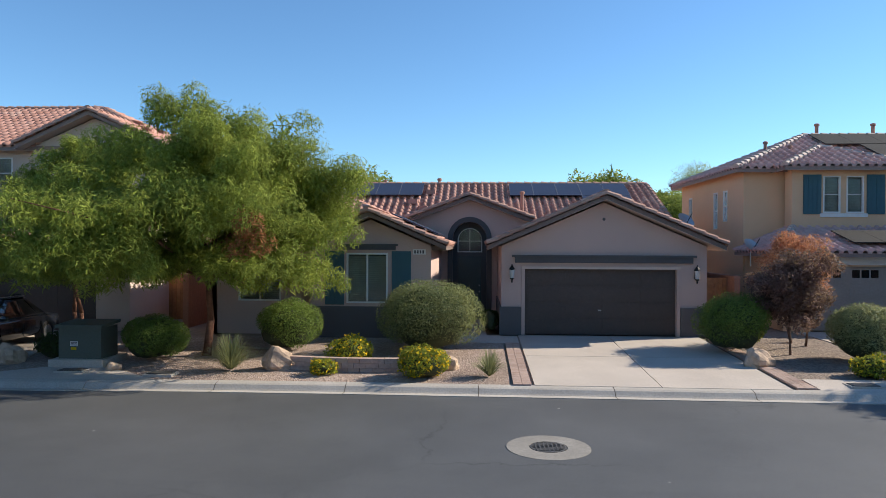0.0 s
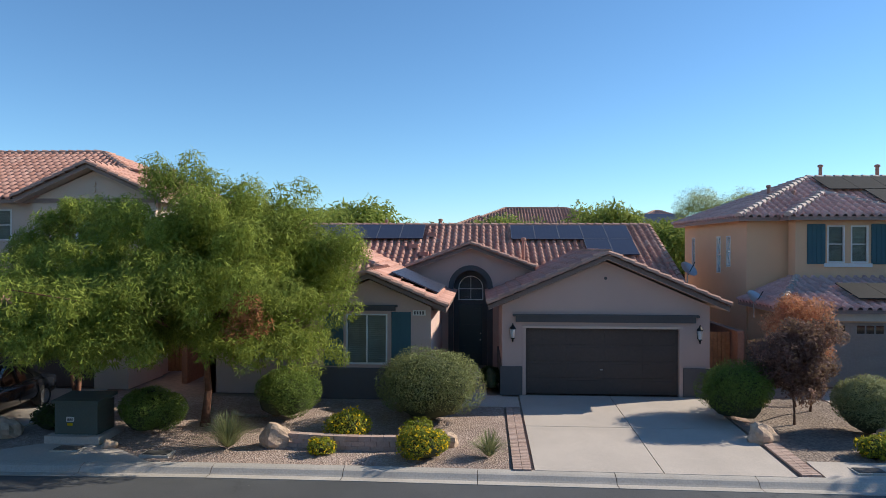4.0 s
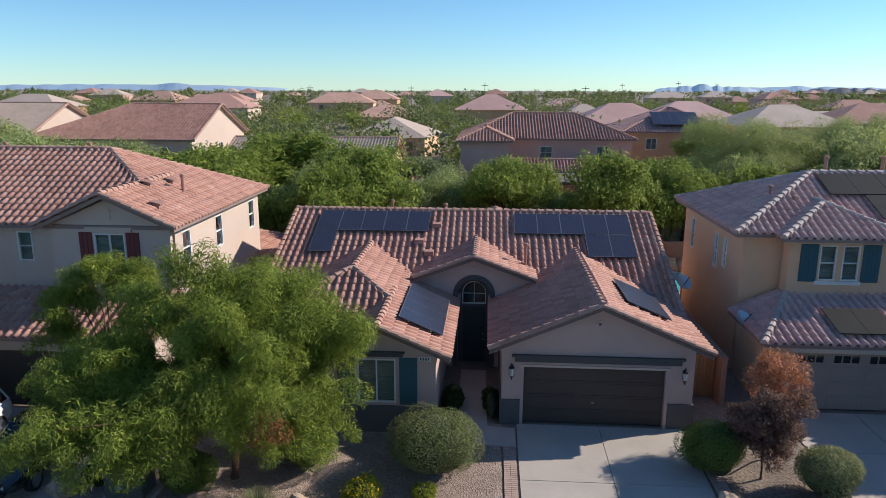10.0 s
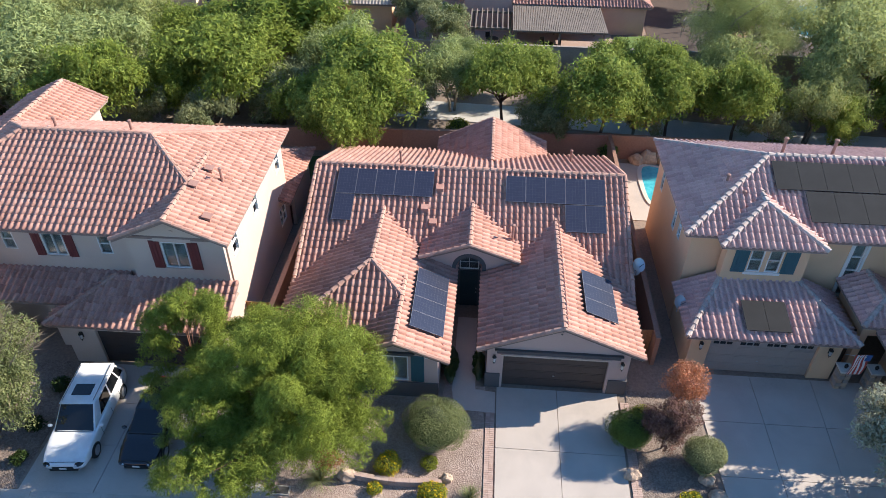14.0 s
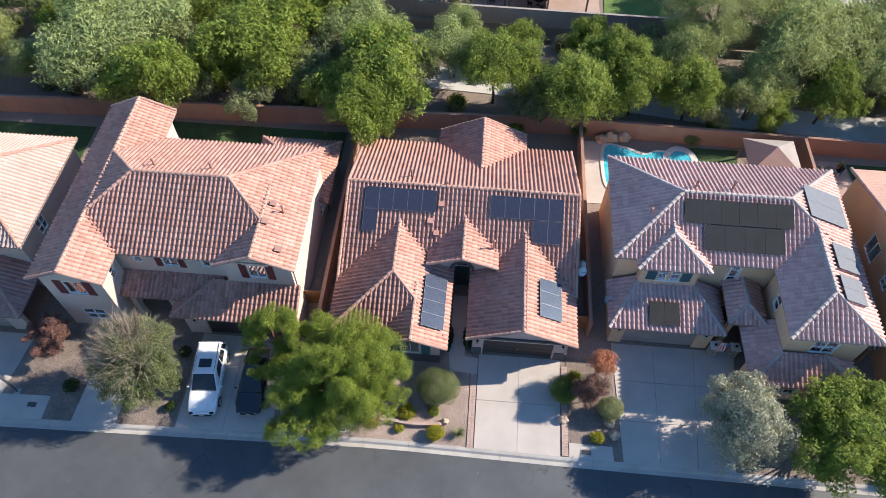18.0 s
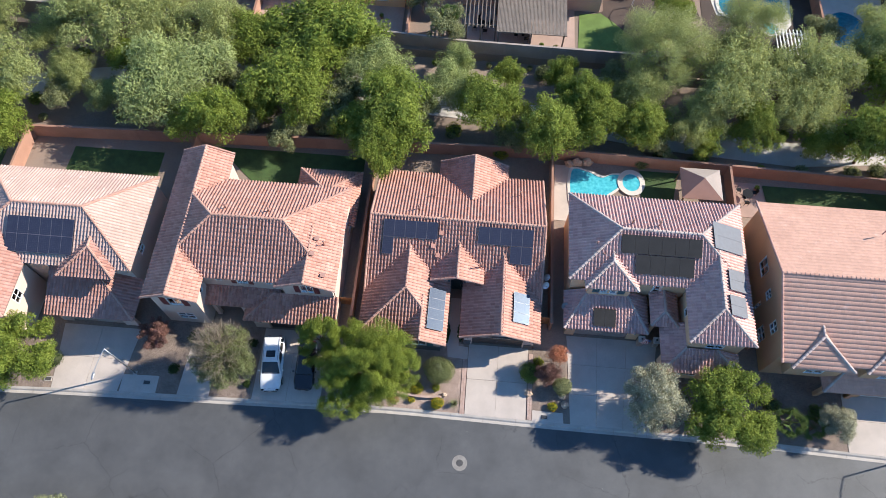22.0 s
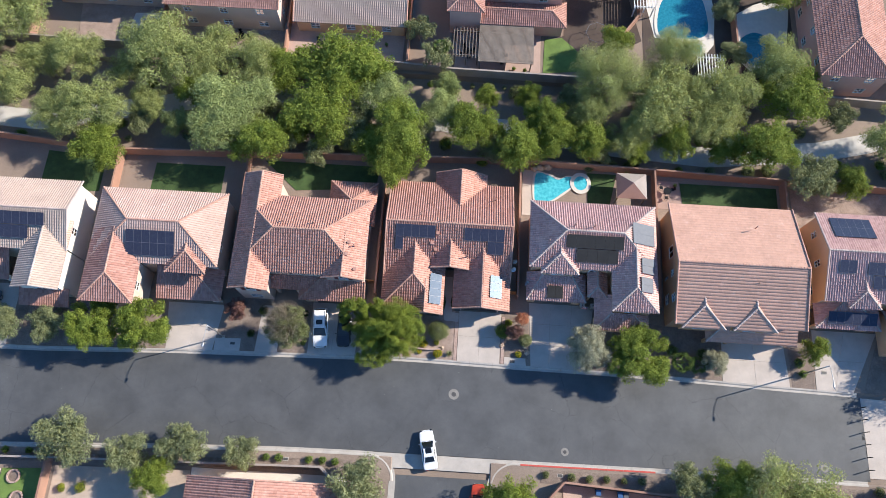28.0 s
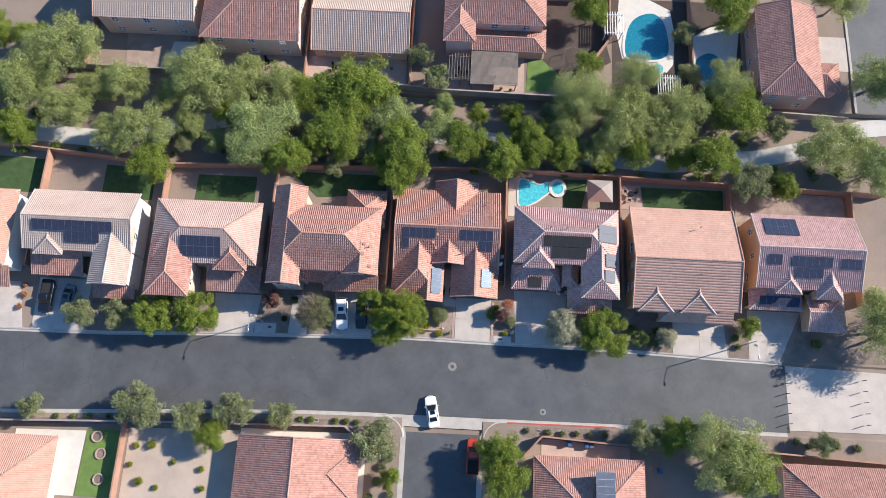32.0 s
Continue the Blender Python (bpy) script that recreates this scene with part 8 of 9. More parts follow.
def manhole(x, y, r, label):
    """A concrete collar with an iron cover cast in a waffle pattern."""
    z = ROAD_Z + 0.06 * (1 - abs(y - (ks(x) + kn(x)) / 2) / ((kn(x) - ks(x)) / 2)) + 0.004
    t = thing("manhole", (x, y, z), label, "manhole")
    part("collar", Geo().lathe((x, y, z), [(r, -0.1), (r, 0.006), (r * 0.46, 0.008), (r * 0.45, -0.02)], 32), COLLAR, t)
    part("cover", Geo().lathe((x, y, z), [(r * 0.44, -0.03), (r * 0.44, 0.010), (r * 0.40, 0.012)], 28), IRON, t)
    for i in range(-3, 4):
        s = math.sqrt(max(0.0, 1 - (i / 4) ** 2)) * r * 0.38
        for u in (0, 1):
            b = (x + i * r * 0.1 - 0.01, y - s, x + i * r * 0.1 + 0.01, y + s) if u == 0 else (x - s, y + i * r * 0.1 - 0.01, x + s, y + i * r * 0.1 + 0.01)
            part("rib", Geo().box(b[0], b[1], z + 0.012 + 0.001 * u, b[2], b[3], z + 0.02 + 0.001 * u), IRON, t)


manhole(1.13, 11.25, 0.68, "round iron manhole cover in a pale concrete collar")
manhole(15.6, 4.9, 0.5, "round iron manhole cover in a pale concrete collar")
manhole(48.4, 4.9, 0.5, "round iron manhole cover in a pale concrete collar")


def street_lamp(x, y, label):
    """A tapered pole with a curved arm over the road and a cobra head."""
    z = gz(x, y)
    t = thing("street_lamp", (x, y, z), label, "street lamp")
    part("base", Geo().box(x - 0.18, y - 0.18, z - 0.05, x + 0.18, y + 0.18, z + 0.12), CONCRETE, t)
    part("pole", Geo().tube((x, y, z + 0.12), (x, y, z + 7.0), 0.09, 0.06, 10), METAL, t, smooth=True)
    g = Geo()
    p = [Vector((x, y - 0.0 - 2.2 * f, z + 7.0 + 0.45 * math.sin(f * math.pi / 2))) for f in (0, 0.25, 0.5, 0.75, 1.0)]
    for a, b in zip(p, p[1:]):
        g.tube(a, b, 0.04, 0.035, 8)
    part("arm", g, METAL, t)
    e = p[-1]
    part("lamp_head", Geo().blob((e.x, e.y - 0.28, e.z - 0.02), 0.13, 0.36, 0.08, 2, 0.05, 12, 8), METAL, t, smooth=True)
    part("lens", Geo().blob((e.x, e.y - 0.32, e.z - 0.075), 0.09, 0.2, 0.04, 3, 0.0, 10, 6), LAMP_CLEAR, t, smooth=True)


street_lamp(-29.9, 16.9, "grey metal street lamp beside the driveway")
street_lamp(46.6, 16.6, "grey metal street lamp beside the driveway")
for k in range(6):
    y = 5.0 + k * 1.55
    t = thing("bollard", (53.9, y, -0.25), "slim dark metal bollard at the street end", "bollard", "bollards")
    part("post", Geo().lathe((53.9, y, -0.3), [(0.06, 0), (0.06, 1.15), (0.03, 1.2)], 10), BLACKM, t)
for k in range(5):
    y = 5.4 + k * 1.7
    t = thing("bollard", (66.0, y, -0.25), "slim dark metal bollard in the parking bay", "bollard", "bollards")
    part("post", Geo().lathe((66.0, y, -0.3), [(0.06, 0), (0.06, 1.15), (0.03, 1.2)], 10), BLACKM, t)


def dish(x, y, z, label):
    t = thing("satellite_dish", (x, y, z), label, "satellite dish")
    part("mast", Geo().tube((x, y + 0.1, z - 0.6), (x, y + 0.1, z), 0.025, n=8), METAL, t)
    g = Geo()
    d = Vector((0.35, -0.55, 0.6)).normalized()
    q = d.to_track_quat("Z", "Y")
    for j in range(5):
        r = 0.36 * j / 4
        g.v += [tuple(Vector((x, y, z + 0.1)) + q @ Vector((r * math.cos(i * 0.3927), r * math.sin(i * 0.3927), 0.5 * r * r))) for i in range(16)]
    for j in range(4):
        g.f += [(j * 16 + i, j * 16 + (i + 1) % 16, (j + 1) * 16 + (i + 1) % 16, (j + 1) * 16 + i) for i in range(16)]
    part("reflector", g, METAL, t, smooth=True)
    part("feed_arm", Geo().tube((x, y, z - 0.1), Vector((x, y, z + 0.1)) + d * 0.45, 0.015, n=6), BLACKM, t)


dish(8.0, 27.4, 3.75, "grey satellite dish on a mast at the roof edge")
dish(9.95, 25.9, 2.75, "grey satellite dish on the house wall corner")
dish(8.3, 29.0, 2.2, "grey satellite dish on the side wall")


# ---- pools, gazebo, pergolas ----
def smooth_ring(pts, n=6):
    """A closed line through pts, rounded."""
    out = []
    k = len(pts)
    for i in range(k):
        p0, p1, p2, p3 = (Vector(pts[(i + j) % k]) for j in (-1, 0, 1, 2))
        for s in range(n):
            t = s / n
            out.append(0.5 * ((2 * p1) + (p2 - p0) * t + (2 * p0 - 5 * p1 + 4 * p2 - p3) * t * t + (3 * p1 - p0 - 3 * p2 + p3) * t ** 3))
    return out


def pool(pts, z, label, rim=0.35, fill=None):
    """Water inside a raised coping."""
    ring = smooth_ring(pts)
    c = sum(ring, Vector((0, 0))) / len(ring)
    t = thing("swimming_pool", (c.x, c.y, z), label, "pool", kind="structure")
    part("water", Geo().slab([(p.x, p.y, z + 0.045) for p in ring], (0, 0, -0.05)), fill or WATER, t)
    g = Geo()
    n = len(ring)
    for p, o in [(p, o) for o in (0, rim) for p in ring]:
        d = (p - c).normalized() * o
        g.v.append((p.x + d.x, p.y + d.y, z + 0.075))
    g.v += [(v[0], v[1], z - 0.02) for v in g.v]
    g.f = [(i, (i + 1) % n, n + (i + 1) % n, n + i) for i in range(n)] + [(n + i, n + (i + 1) % n, 3 * n + (i + 1) % n, 3 * n + i) for i in range(n)] + [((i + 1) % n, i, 2 * n + i, 2 * n + (i + 1) % n) for i in range(n)]
    part("coping", g, POOL_RIM, t)
    return t


pool([(11.3, 43.3), (13.0, 43.1), (14.4, 42.5), (15.6, 43.0), (16.9, 42.8), (16.4, 41.6), (15.0, 40.4), (13.4, 39.2), (11.4, 38.6), (11.0, 40.6)], 0.0, "turquoise free-form swimming pool with pale rim", 0.3)
pool([(17.6 + 0.95 * math.cos(a), 42.1 + 1.1 * math.sin(a)) for a in (0, 0.9, 1.8, 2.7, 3.6, 4.5, 5.4)], 0.05, "round raised spa beside the pool", 0.55)
pool([(29.6, 71.7), (31.1, 74.9), (34.0, 76.2), (36.0, 75.1), (36.9, 72.3), (37.0, 68.3), (35.2, 66.9), (32.2, 66.9), (29.5, 67.4)], 1.11, "blue swimming pool in a pale deck", 0.5, DEEP_WATER)
pool([(35.1 + 0.9 * math.cos(a), 65.1 + 0.9 * math.sin(a)) for a in (0, 0.9, 1.8, 2.7, 3.6, 4.5, 5.4)], 1.12, "round spa beside the pool", 0.35)
pool([(41.8, 67.0), (44.0, 68.6), (46.0, 67.8), (47.1, 65.4), (46.0, 63.2), (43.5, 62.6), (42.2, 64.2)], 1.10, "free-form blue swimming pool", 0.5, DEEP_WATER)
gz_t = thing("gazebo", (24.5, 41.0, 0), "garden gazebo with pyramid roof of dark and pale panels", "gazebo")
c, ap = [(22.2, 39.2), (26.4, 39.2), (26.4, 43.0), (22.2, 43.0)], (24.3, 41.1, 3.5)
for i in range(4):
    a, b = c[i], c[(i + 1) % 4]
    part("roof_panel", Geo().slab([(*a, 2.35), (*b, 2.35), ap], (0, 0, -0.05)), PIPE if i in (0, 3) else BLOCKG, gz_t)
    part("post", Geo().box(a[0] - 0.07 + 0.2 * (1 if i in (0, 3) else -1), a[1] - 0.07 + 0.2 * (1 if i < 2 else -1), 0, a[0] + 0.07 + 0.2 * (1 if i in (0, 3) else -1), a[1] + 0.07 + 0.2 * (1 if i < 2 else -1), 2.35), WOOD, gz_t)


def pergola(x0, x1, y0, y1, z0, h, material, label, gap=0.3, slat=0.09, name="pergola"):
    t = thing(name, ((x0 + x1) / 2, (y0 + y1) / 2, z0), label, "pergola")
    for x in (x0 + 0.2, (x0 + x1) / 2, x1 - 0.2):
        for y in (y0 + 0.2, y1 - 0.2):
            part("post", Geo().box(x - 0.08, y - 0.08, z0 - 0.05, x + 0.08, y + 0.08, z0 + h), material, t)
    for y in (y0 + 0.2, y1 - 0.2):
        part("beam", Geo().box(x0, y - 0.06, z0 + h, x1, y + 0.06, z0 + h + 0.2), material, t)
    k = int((x1 - x0) / gap)
    for i in range(k + 1):
        x = x0 + (x1 - x0) * i / k
        part("slat", Geo().box(x - slat / 2, y0 - 0.3, z0 + h + 0.2, x + slat / 2, y1 + 0.3, z0 + h + 0.32), material, t)
    return t


pergola(34.2, 38.0, 58.8, 62.2, 1.0, 2.4, WOOD_W, "white slatted wooden pergola", 0.38, 0.12)
pergola(2.0, 10.0, 59.4, 65.6, 1.0, 2.4, WOOD, "weathered grey wooden patio cover with close slats", 0.16, 0.13, "patio_cover")
pergola(-1.8, 2.0, 60.0, 64.6, 1.0, 2.3, WOOD, "dark open wooden pergola", 0.45, 0.1)
pergola(25.2, 28.4, 70.2, 74.2, 1.0, 2.4, WOOD_W, "white slatted wooden pergola by the pool", 0.4, 0.12)


def patio_set(x, y, z, label, n=4):
    t = thing("patio_table", (x, y, z), label, "table")
    part("tabletop", Geo().lathe((x, y, z + 0.70), [(0.55, 0), (0.55, 0.04)], 18), BLACKM, t)
    part("pedestal", Geo().lathe((x, y, z), [(0.25, 0), (0.05, 0.06), (0.05, 0.7)], 10), BLACKM, t)
    for i in range(n):
        a = i * 6.283 / n + 0.4
        cx, cy = x + 0.95 * math.cos(a), y + 0.95 * math.sin(a)
        ch = thing("patio_chair", (cx, cy, z), "dark metal patio chair beside the table", "chair", "patio chairs")
        part("seat", Geo().box(cx - 0.22, cy - 0.22, z + 0.42, cx + 0.22, cy + 0.22, z + 0.46), BLACKM, ch)
        d = Vector((math.cos(a), math.sin(a), 0)) * 0.22
        s = Vector((-d.y, d.x, 0))
        part("backrest", Geo().slab([Vector((cx, cy, z + 0.46)) + d - s, Vector((cx, cy, z + 0.46)) + d + s, Vector((cx, cy, z + 0.9)) + d * 1.2 + s, Vector((cx, cy, z + 0.9)) + d * 1.2 - s], d * 0.12), BLACKM, ch)
        for u in (-0.2, 0.2):
            for w in (-0.2, 0.2):
                part("leg", Geo().box(cx + u - 0.015, cy + w - 0.015, z, cx + u + 0.015, cy + w + 0.015, z + 0.42), BLACKM, ch)


patio_set(5.2, 61.4, 1.02, "round dark patio table under the cover")
patio_set(-22.0, 62.0, 1.02, "round dark patio table on pavers")
patio_set(-34.0, 62.6, 1.02, "round dark patio table on pavers")
patio_set(29.8, 41.4, 0.02, "small round patio table on pavers", 3)
patio_set(0.2, 62.2, 1.02, "round dark patio table under the pergola")
for x, y in ((-23.6, 60.6), (-20.4, 60.8), (-15.8, 61.4), (-13.0, 60.6), (-12.0, 62.6), (7.4, 59.6), (9.0, 59.4), (31.0, 42.4)):
    z = gz(x, y) + 0.02
    t = thing("plant_pot", (x, y, z), "clay pot with a small green plant on the patio", "plant pot", "plant pots")
    part("pot", Geo().lathe((x, y, z), [(0.16, 0), (0.22, 0.32), (0.24, 0.34), (0.2, 0.34)], 12), PIPE, t)
    part("foliage", leaf_mesh("foliage", [(x, y, z + 0.55)], [0.26], 260, 0.14, 0.4, BUSHG, int(abs(x) * 3)), BUSHG, t)
for x, y in ((-53.2, -2.2), (-52.2, -4.7), (-51.9, -8.4)):
    t = thing("tree_ring", (x, y, -0.2), "round tan block planting ring in the turf", "planter", "tree rings")
    for i in range(14):
        a = i * 6.283 / 14
        ob = part("ring_block", brick, PAVER, t)
        ob.matrix_basis = pose(x + 0.75 * math.cos(a), y + 0.75 * math.sin(a), -0.22, 0, 0, math.degrees(a) + 90) @ Matrix.Diagonal((1, 1, 2.2, 1))
    part("soil", Geo().lathe((x, y, -0.25), [(0.7, 0), (0.7, 0.12)], 16), EARTH, t)
tramp = thing("fire_pit_ring", (19.8, 66.0, 1.0), "round bent-pipe play dome frame on a paved circle", "play frame")
for i in range(8):
    a, b = i * 6.283 / 8, (i + 1) * 6.283 / 8
    p = Vector((19.8 + 1.8 * math.cos(a), 66.0 + 1.8 * math.sin(a), 1.02))
    q = Vector((19.8 + 1.8 * math.cos(b), 66.0 + 1.8 * math.sin(b), 1.02))
    part("upright", Geo().tube(p, p + Vector((0, 0, 1.6)), 0.03, n=6), METAL, tramp)
    part("hoop_bar", Geo().tube(p + Vector((0, 0, 1.6)), q + Vector((0, 0, 1.6)), 0.03, n=6), METAL, tramp)
solid("paved_circle", Geo().lathe((19.8, 66.0, 0.95), [(2.6, 0), (2.6, 0.09)], 32), PAVER, "round paved circle in the far yard", "paving", "structure")
for x, y, m in ((19.6, 0.3, "blue"), (22.3, 0.2, "blue"), (23.0, 0.2, "grey"), (33.4, -3.0, "blue")):
    z = gz(x, y) + 0.02
    t = thing("wheelie_bin", (x, y, z), m + " plastic wheeled bin beside the wall", "bin", "wheeled bins")
    bmt = BIN_BLUE if m == "blue" else BIN_GREY
    part("body", Geo().slab([(x - 0.24, y - 0.26, z + 0.08), (x + 0.24, y - 0.26, z + 0.08), (x + 0.29, y - 0.32, z + 0.95), (x - 0.29, y - 0.32, z + 0.95)], (0, 0.58, 0)), bmt, t)
    part("lid", Geo().box(x - 0.31, y - 0.36, z + 0.952, x + 0.31, y + 0.32, z + 1.0), bmt, t)
    for u in (-0.22, 0.22):
        part("wheel", Geo().tube((x + u - 0.03, y + 0.28, z + 0.1), (x + u + 0.03, y + 0.28, z + 0.1), 0.1, n=10), RUBBER, t)


# ---- cars ----
def car(x, y, z, turn, L, W, H, paint, label, kind="suv"):
    """Lofted body, glass house, roof, wheels and lamps; its nose points along +x before the turn."""
    t = thing("car" if kind != "truck" else "pickup_truck", (0, 0, 0), label, "car")
    belt = H * (0.56 if kind != "sedan" else 0.60)
    hw = W / 2

    def loft(stations, closed=True):
        g = Geo()
        m = len(stations[0][1])
        for sx, ring in stations:
            g.v += [(sx, py, pz) for py, pz in ring]
        for i in range(len(stations) - 1):
            g.f += [(i * m + j, i * m + (j + 1) % m, (i + 1) * m + (j + 1) % m, (i + 1) * m + j) for j in range(m)]
        if closed:
            g.f += [tuple(range(m - 1, -1, -1)), tuple(range((len(stations) - 1) * m, len(stations) * m))]
        return g

    def ring(w, z0, z1, top=0.86):
        return [(-w * 0.88, z0), (w * 0.88, z0), (w, z0 + 0.14), (w, z1 - 0.16), (w * 0.96, z1 - 0.05), (w * top, z1), (-w * top, z1), (-w * 0.96, z1 - 0.05), (-w, z1 - 0.16), (-w, z0 + 0.14)]
    h = L / 2
    nose = belt * (0.80 if kind != "truck" else 0.92)
    st = [(-h, ring(hw * 0.80, 0.38, belt * 0.90)), (-h + 0.12, ring(hw * 0.92, 0.26, belt * 0.98)), (-h + 0.6, ring(hw, 0.22, belt)), (0.0, ring(hw, 0.22, belt)), (h * 0.40, ring(hw, 0.22, belt)), (h * 0.55, ring(hw * 0.99, 0.22, belt * 0.985)), (h - 0.45, ring(hw * 0.95, 0.24, nose * 1.03)), (h - 0.12, ring(hw * 0.86, 0.28, nose * 0.92)), (h, ring(hw * 0.72, 0.36, nose * 0.80))]
    body = part("body", loft(st), paint, t, smooth=True)
    sub = body.modifiers.new("round", "SUBSURF")
    sub.levels = sub.render_levels = 2
    a0, a1, b0, b1 = {"suv": (-h + 0.12, -h + 0.55, h * 0.42, h * 0.08), "sedan": (-h * 0.72, -h * 0.34, h * 0.42, h * 0.06), "truck": (-h * 0.12, -h * 0.06, h * 0.50, h * 0.26)}[kind]
    lw, rw = (0.90, 0.74) if kind == "suv" else (0.87, 0.68)
    g = Geo()
    g.v = [(a0, -hw * lw, belt - 0.05), (a0, hw * lw, belt - 0.05), (b0, hw * lw, belt - 0.05), (b0, -hw * lw, belt - 0.05), (a1, -hw * rw, H - 0.05), (a1, hw * rw, H - 0.05), (b1, hw * rw, H - 0.05), (b1, -hw * rw, H - 0.05)]
    g.f = [(3, 2, 1, 0), (4, 5, 6, 7), (0, 1, 5, 4), (1, 2, 6, 5), (2, 3, 7, 6), (3, 0, 4, 7)]
    cabin = part("cabin", g, paint, t, smooth=True)
    bev = cabin.modifiers.new("round", "BEVEL")
    bev.width, bev.segments, bev.limit_method = 0.07, 3, "NONE"
    c8 = [Vector(p) for p in g.v]

    def pane(name, q, f0, f1, k0=0.10, k1=0.90):
        """Glass set on one flat side of the cabin; q: low start, low end, high end, high start."""
        at = lambda f, k: q[0].lerp(q[1], f).lerp(q[3].lerp(q[2], f), k)  # noqa: E731
        n = (q[1] - q[0]).cross(q[3] - q[0]).normalized()
        mid = sum(c8, Vector()) / 8
        n = n if n.dot(q[0] - mid) > 0 else -n
        part(name, Geo().slab([at(f0, k0) - n * 0.01, at(f1, k0) - n * 0.01, at(f1, k1) - n * 0.01, at(f0, k1) - n * 0.01], n * 0.017), CARGLASS, cabin)

    pane("windscreen", [c8[2], c8[3], c8[7], c8[6]], 0.04, 0.96, 0.03, 0.97)
    pane("rear_window", [c8[0], c8[1], c8[5], c8[4]], 0.10, 0.90, 0.25, 0.92)
    for q in ([c8[3], c8[0], c8[4], c8[7]], [c8[1], c8[2], c8[6], c8[5]]):
        front = q[0] == c8[3]
        for f0, f1 in ((0.20, 0.50), (0.54, 0.80), (0.83, 0.95)):
            pane("side_window", q, *((f0, f1) if front else (1 - f1, 1 - f0)), 0.14, 0.84)
    rr = Geo()
    for k, zz in ((1.06, H - 0.055), (1.0, H - 0.012), (0.82, H)):
        rr.v += [((a1 + b1) / 2 + (a1 - (a1 + b1) / 2) * (k if k < 1 else 1.03), -hw * rw * k, zz), ((a1 + b1) / 2 + (a1 - (a1 + b1) / 2) * (k if k < 1 else 1.03), hw * rw * k, zz), ((a1 + b1) / 2 + (b1 - (a1 + b1) / 2) * (k if k < 1 else 1.03), hw * rw * k, zz), ((a1 + b1) / 2 + (b1 - (a1 + b1) / 2) * (k if k < 1 else 1.03), -hw * rw * k, zz)]
    rr.f = [(3, 2, 1, 0), (8, 9, 10, 11)] + [(j * 4 + i, j * 4 + (i + 1) % 4, j * 4 + 4 + (i + 1) % 4, j * 4 + 4 + i) for j in range(2) for i in range(4)]
    roofp = part("roof", rr, paint, t, smooth=True)
    bev = roofp.modifiers.new("round", "BEVEL")
    bev.width, bev.segments, bev.limit_method = 0.09, 3, "NONE"
    if kind != "truck":
        cx = (a1 + b1) / 2 + (b1 - a1) * 0.18
        part("sunroof", Geo().box(cx - 0.32, -hw * 0.42, H + 0.002, cx + 0.32, hw * 0.42, H + 0.008), CARGLASS, roofp)
        for s in (-1, 1):
            part("roof_rail", Geo().tube((a1 + 0.1, s * hw * (rw - 0.07), H + 0.03), (b1 - 0.1, s * hw * (rw - 0.07), H + 0.03), 0.018, n=6), CHROME if kind == "suv" else paint, roofp)
    for s in (-1, 1):
        part("mirror", Geo().blob((b0 - 0.25, s * (hw + 0.10), belt + 0.06), 0.08, 0.12, 0.075, 1, 0.0, 8, 6), paint, t, smooth=True)
        lamp = part("headlight", Geo().blob((h - 0.21, s * hw * 0.64, nose * 0.80), 0.24, 0.21, 0.08, 1, 0.0, 12, 8), CARGLASS, t, smooth=True)
        part("lens", Geo().blob((h - 0.07, s * hw * 0.60, nose * 0.80), 0.11, 0.09, 0.05, 1, 0.0, 8, 6), LAMP_CLEAR, lamp, smooth=True)
        part("tail_light", Geo().box(-h - 0.005, s * hw * 0.5 - 0.14, belt * 0.72, -h + 0.14, s * hw * 0.5 + 0.14, belt * 0.86), LAMP_RED, t)
        for ax in (-h * 0.60, h * 0.62):
            r = 0.36 if kind != "sedan" else 0.33
            wh = part("wheel", Geo().lathe((0, 0, 0), [(r * 0.7, -0.11), (r * 0.97, -0.1), (r, -0.05), (r, 0.05), (r * 0.97, 0.1), (r * 0.7, 0.11)], 20), RUBBER, t)
            wh.matrix_basis = pose(ax, s * (hw - 0.09), r, 90, 0, 0)
            part("rim", Geo().lathe((0, 0, 0), [(r * 0.66, -0.115), (r * 0.66, 0.115), (r * 0.2, 0.118)], 14), CHROME, wh)
    part("windscreen_trim", Geo().tube((b0 + 0.02, -hw * 0.8, belt + 0.005), (b0 + 0.02, hw * 0.8, belt + 0.005), 0.02, n=6), RUBBER, t)
    part("grille", Geo().box(h - 0.1, -hw * 0.42, nose * 0.48, h + 0.012, hw * 0.42, nose * 0.72), RUBBER, t)
    part("bumper_intake", Geo().box(h - 0.12, -hw * 0.58, 0.30, h + 0.004, hw * 0.58, 0.40), RUBBER, t)
    part("bonnet_seam", Geo().tube((h - 0.13, -hw * 0.55, nose * 0.925), (h - 0.13, hw * 0.55, nose * 0.925), 0.012, n=6), RUBBER, t)
    for s in (-1, 1):
        for fx in (0.30, -0.12, -0.48):
            part("door_seam", Geo().tube((h * fx, s * (hw + 0.0), 0.34), (h * fx, s * (hw + 0.0), belt - 0.2), 0.008, n=5), RUBBER, t)
    part("number_plate", Geo().box(h + 0.013, -0.15, 0.42, h + 0.02, 0.15, 0.52), WHITE, t)
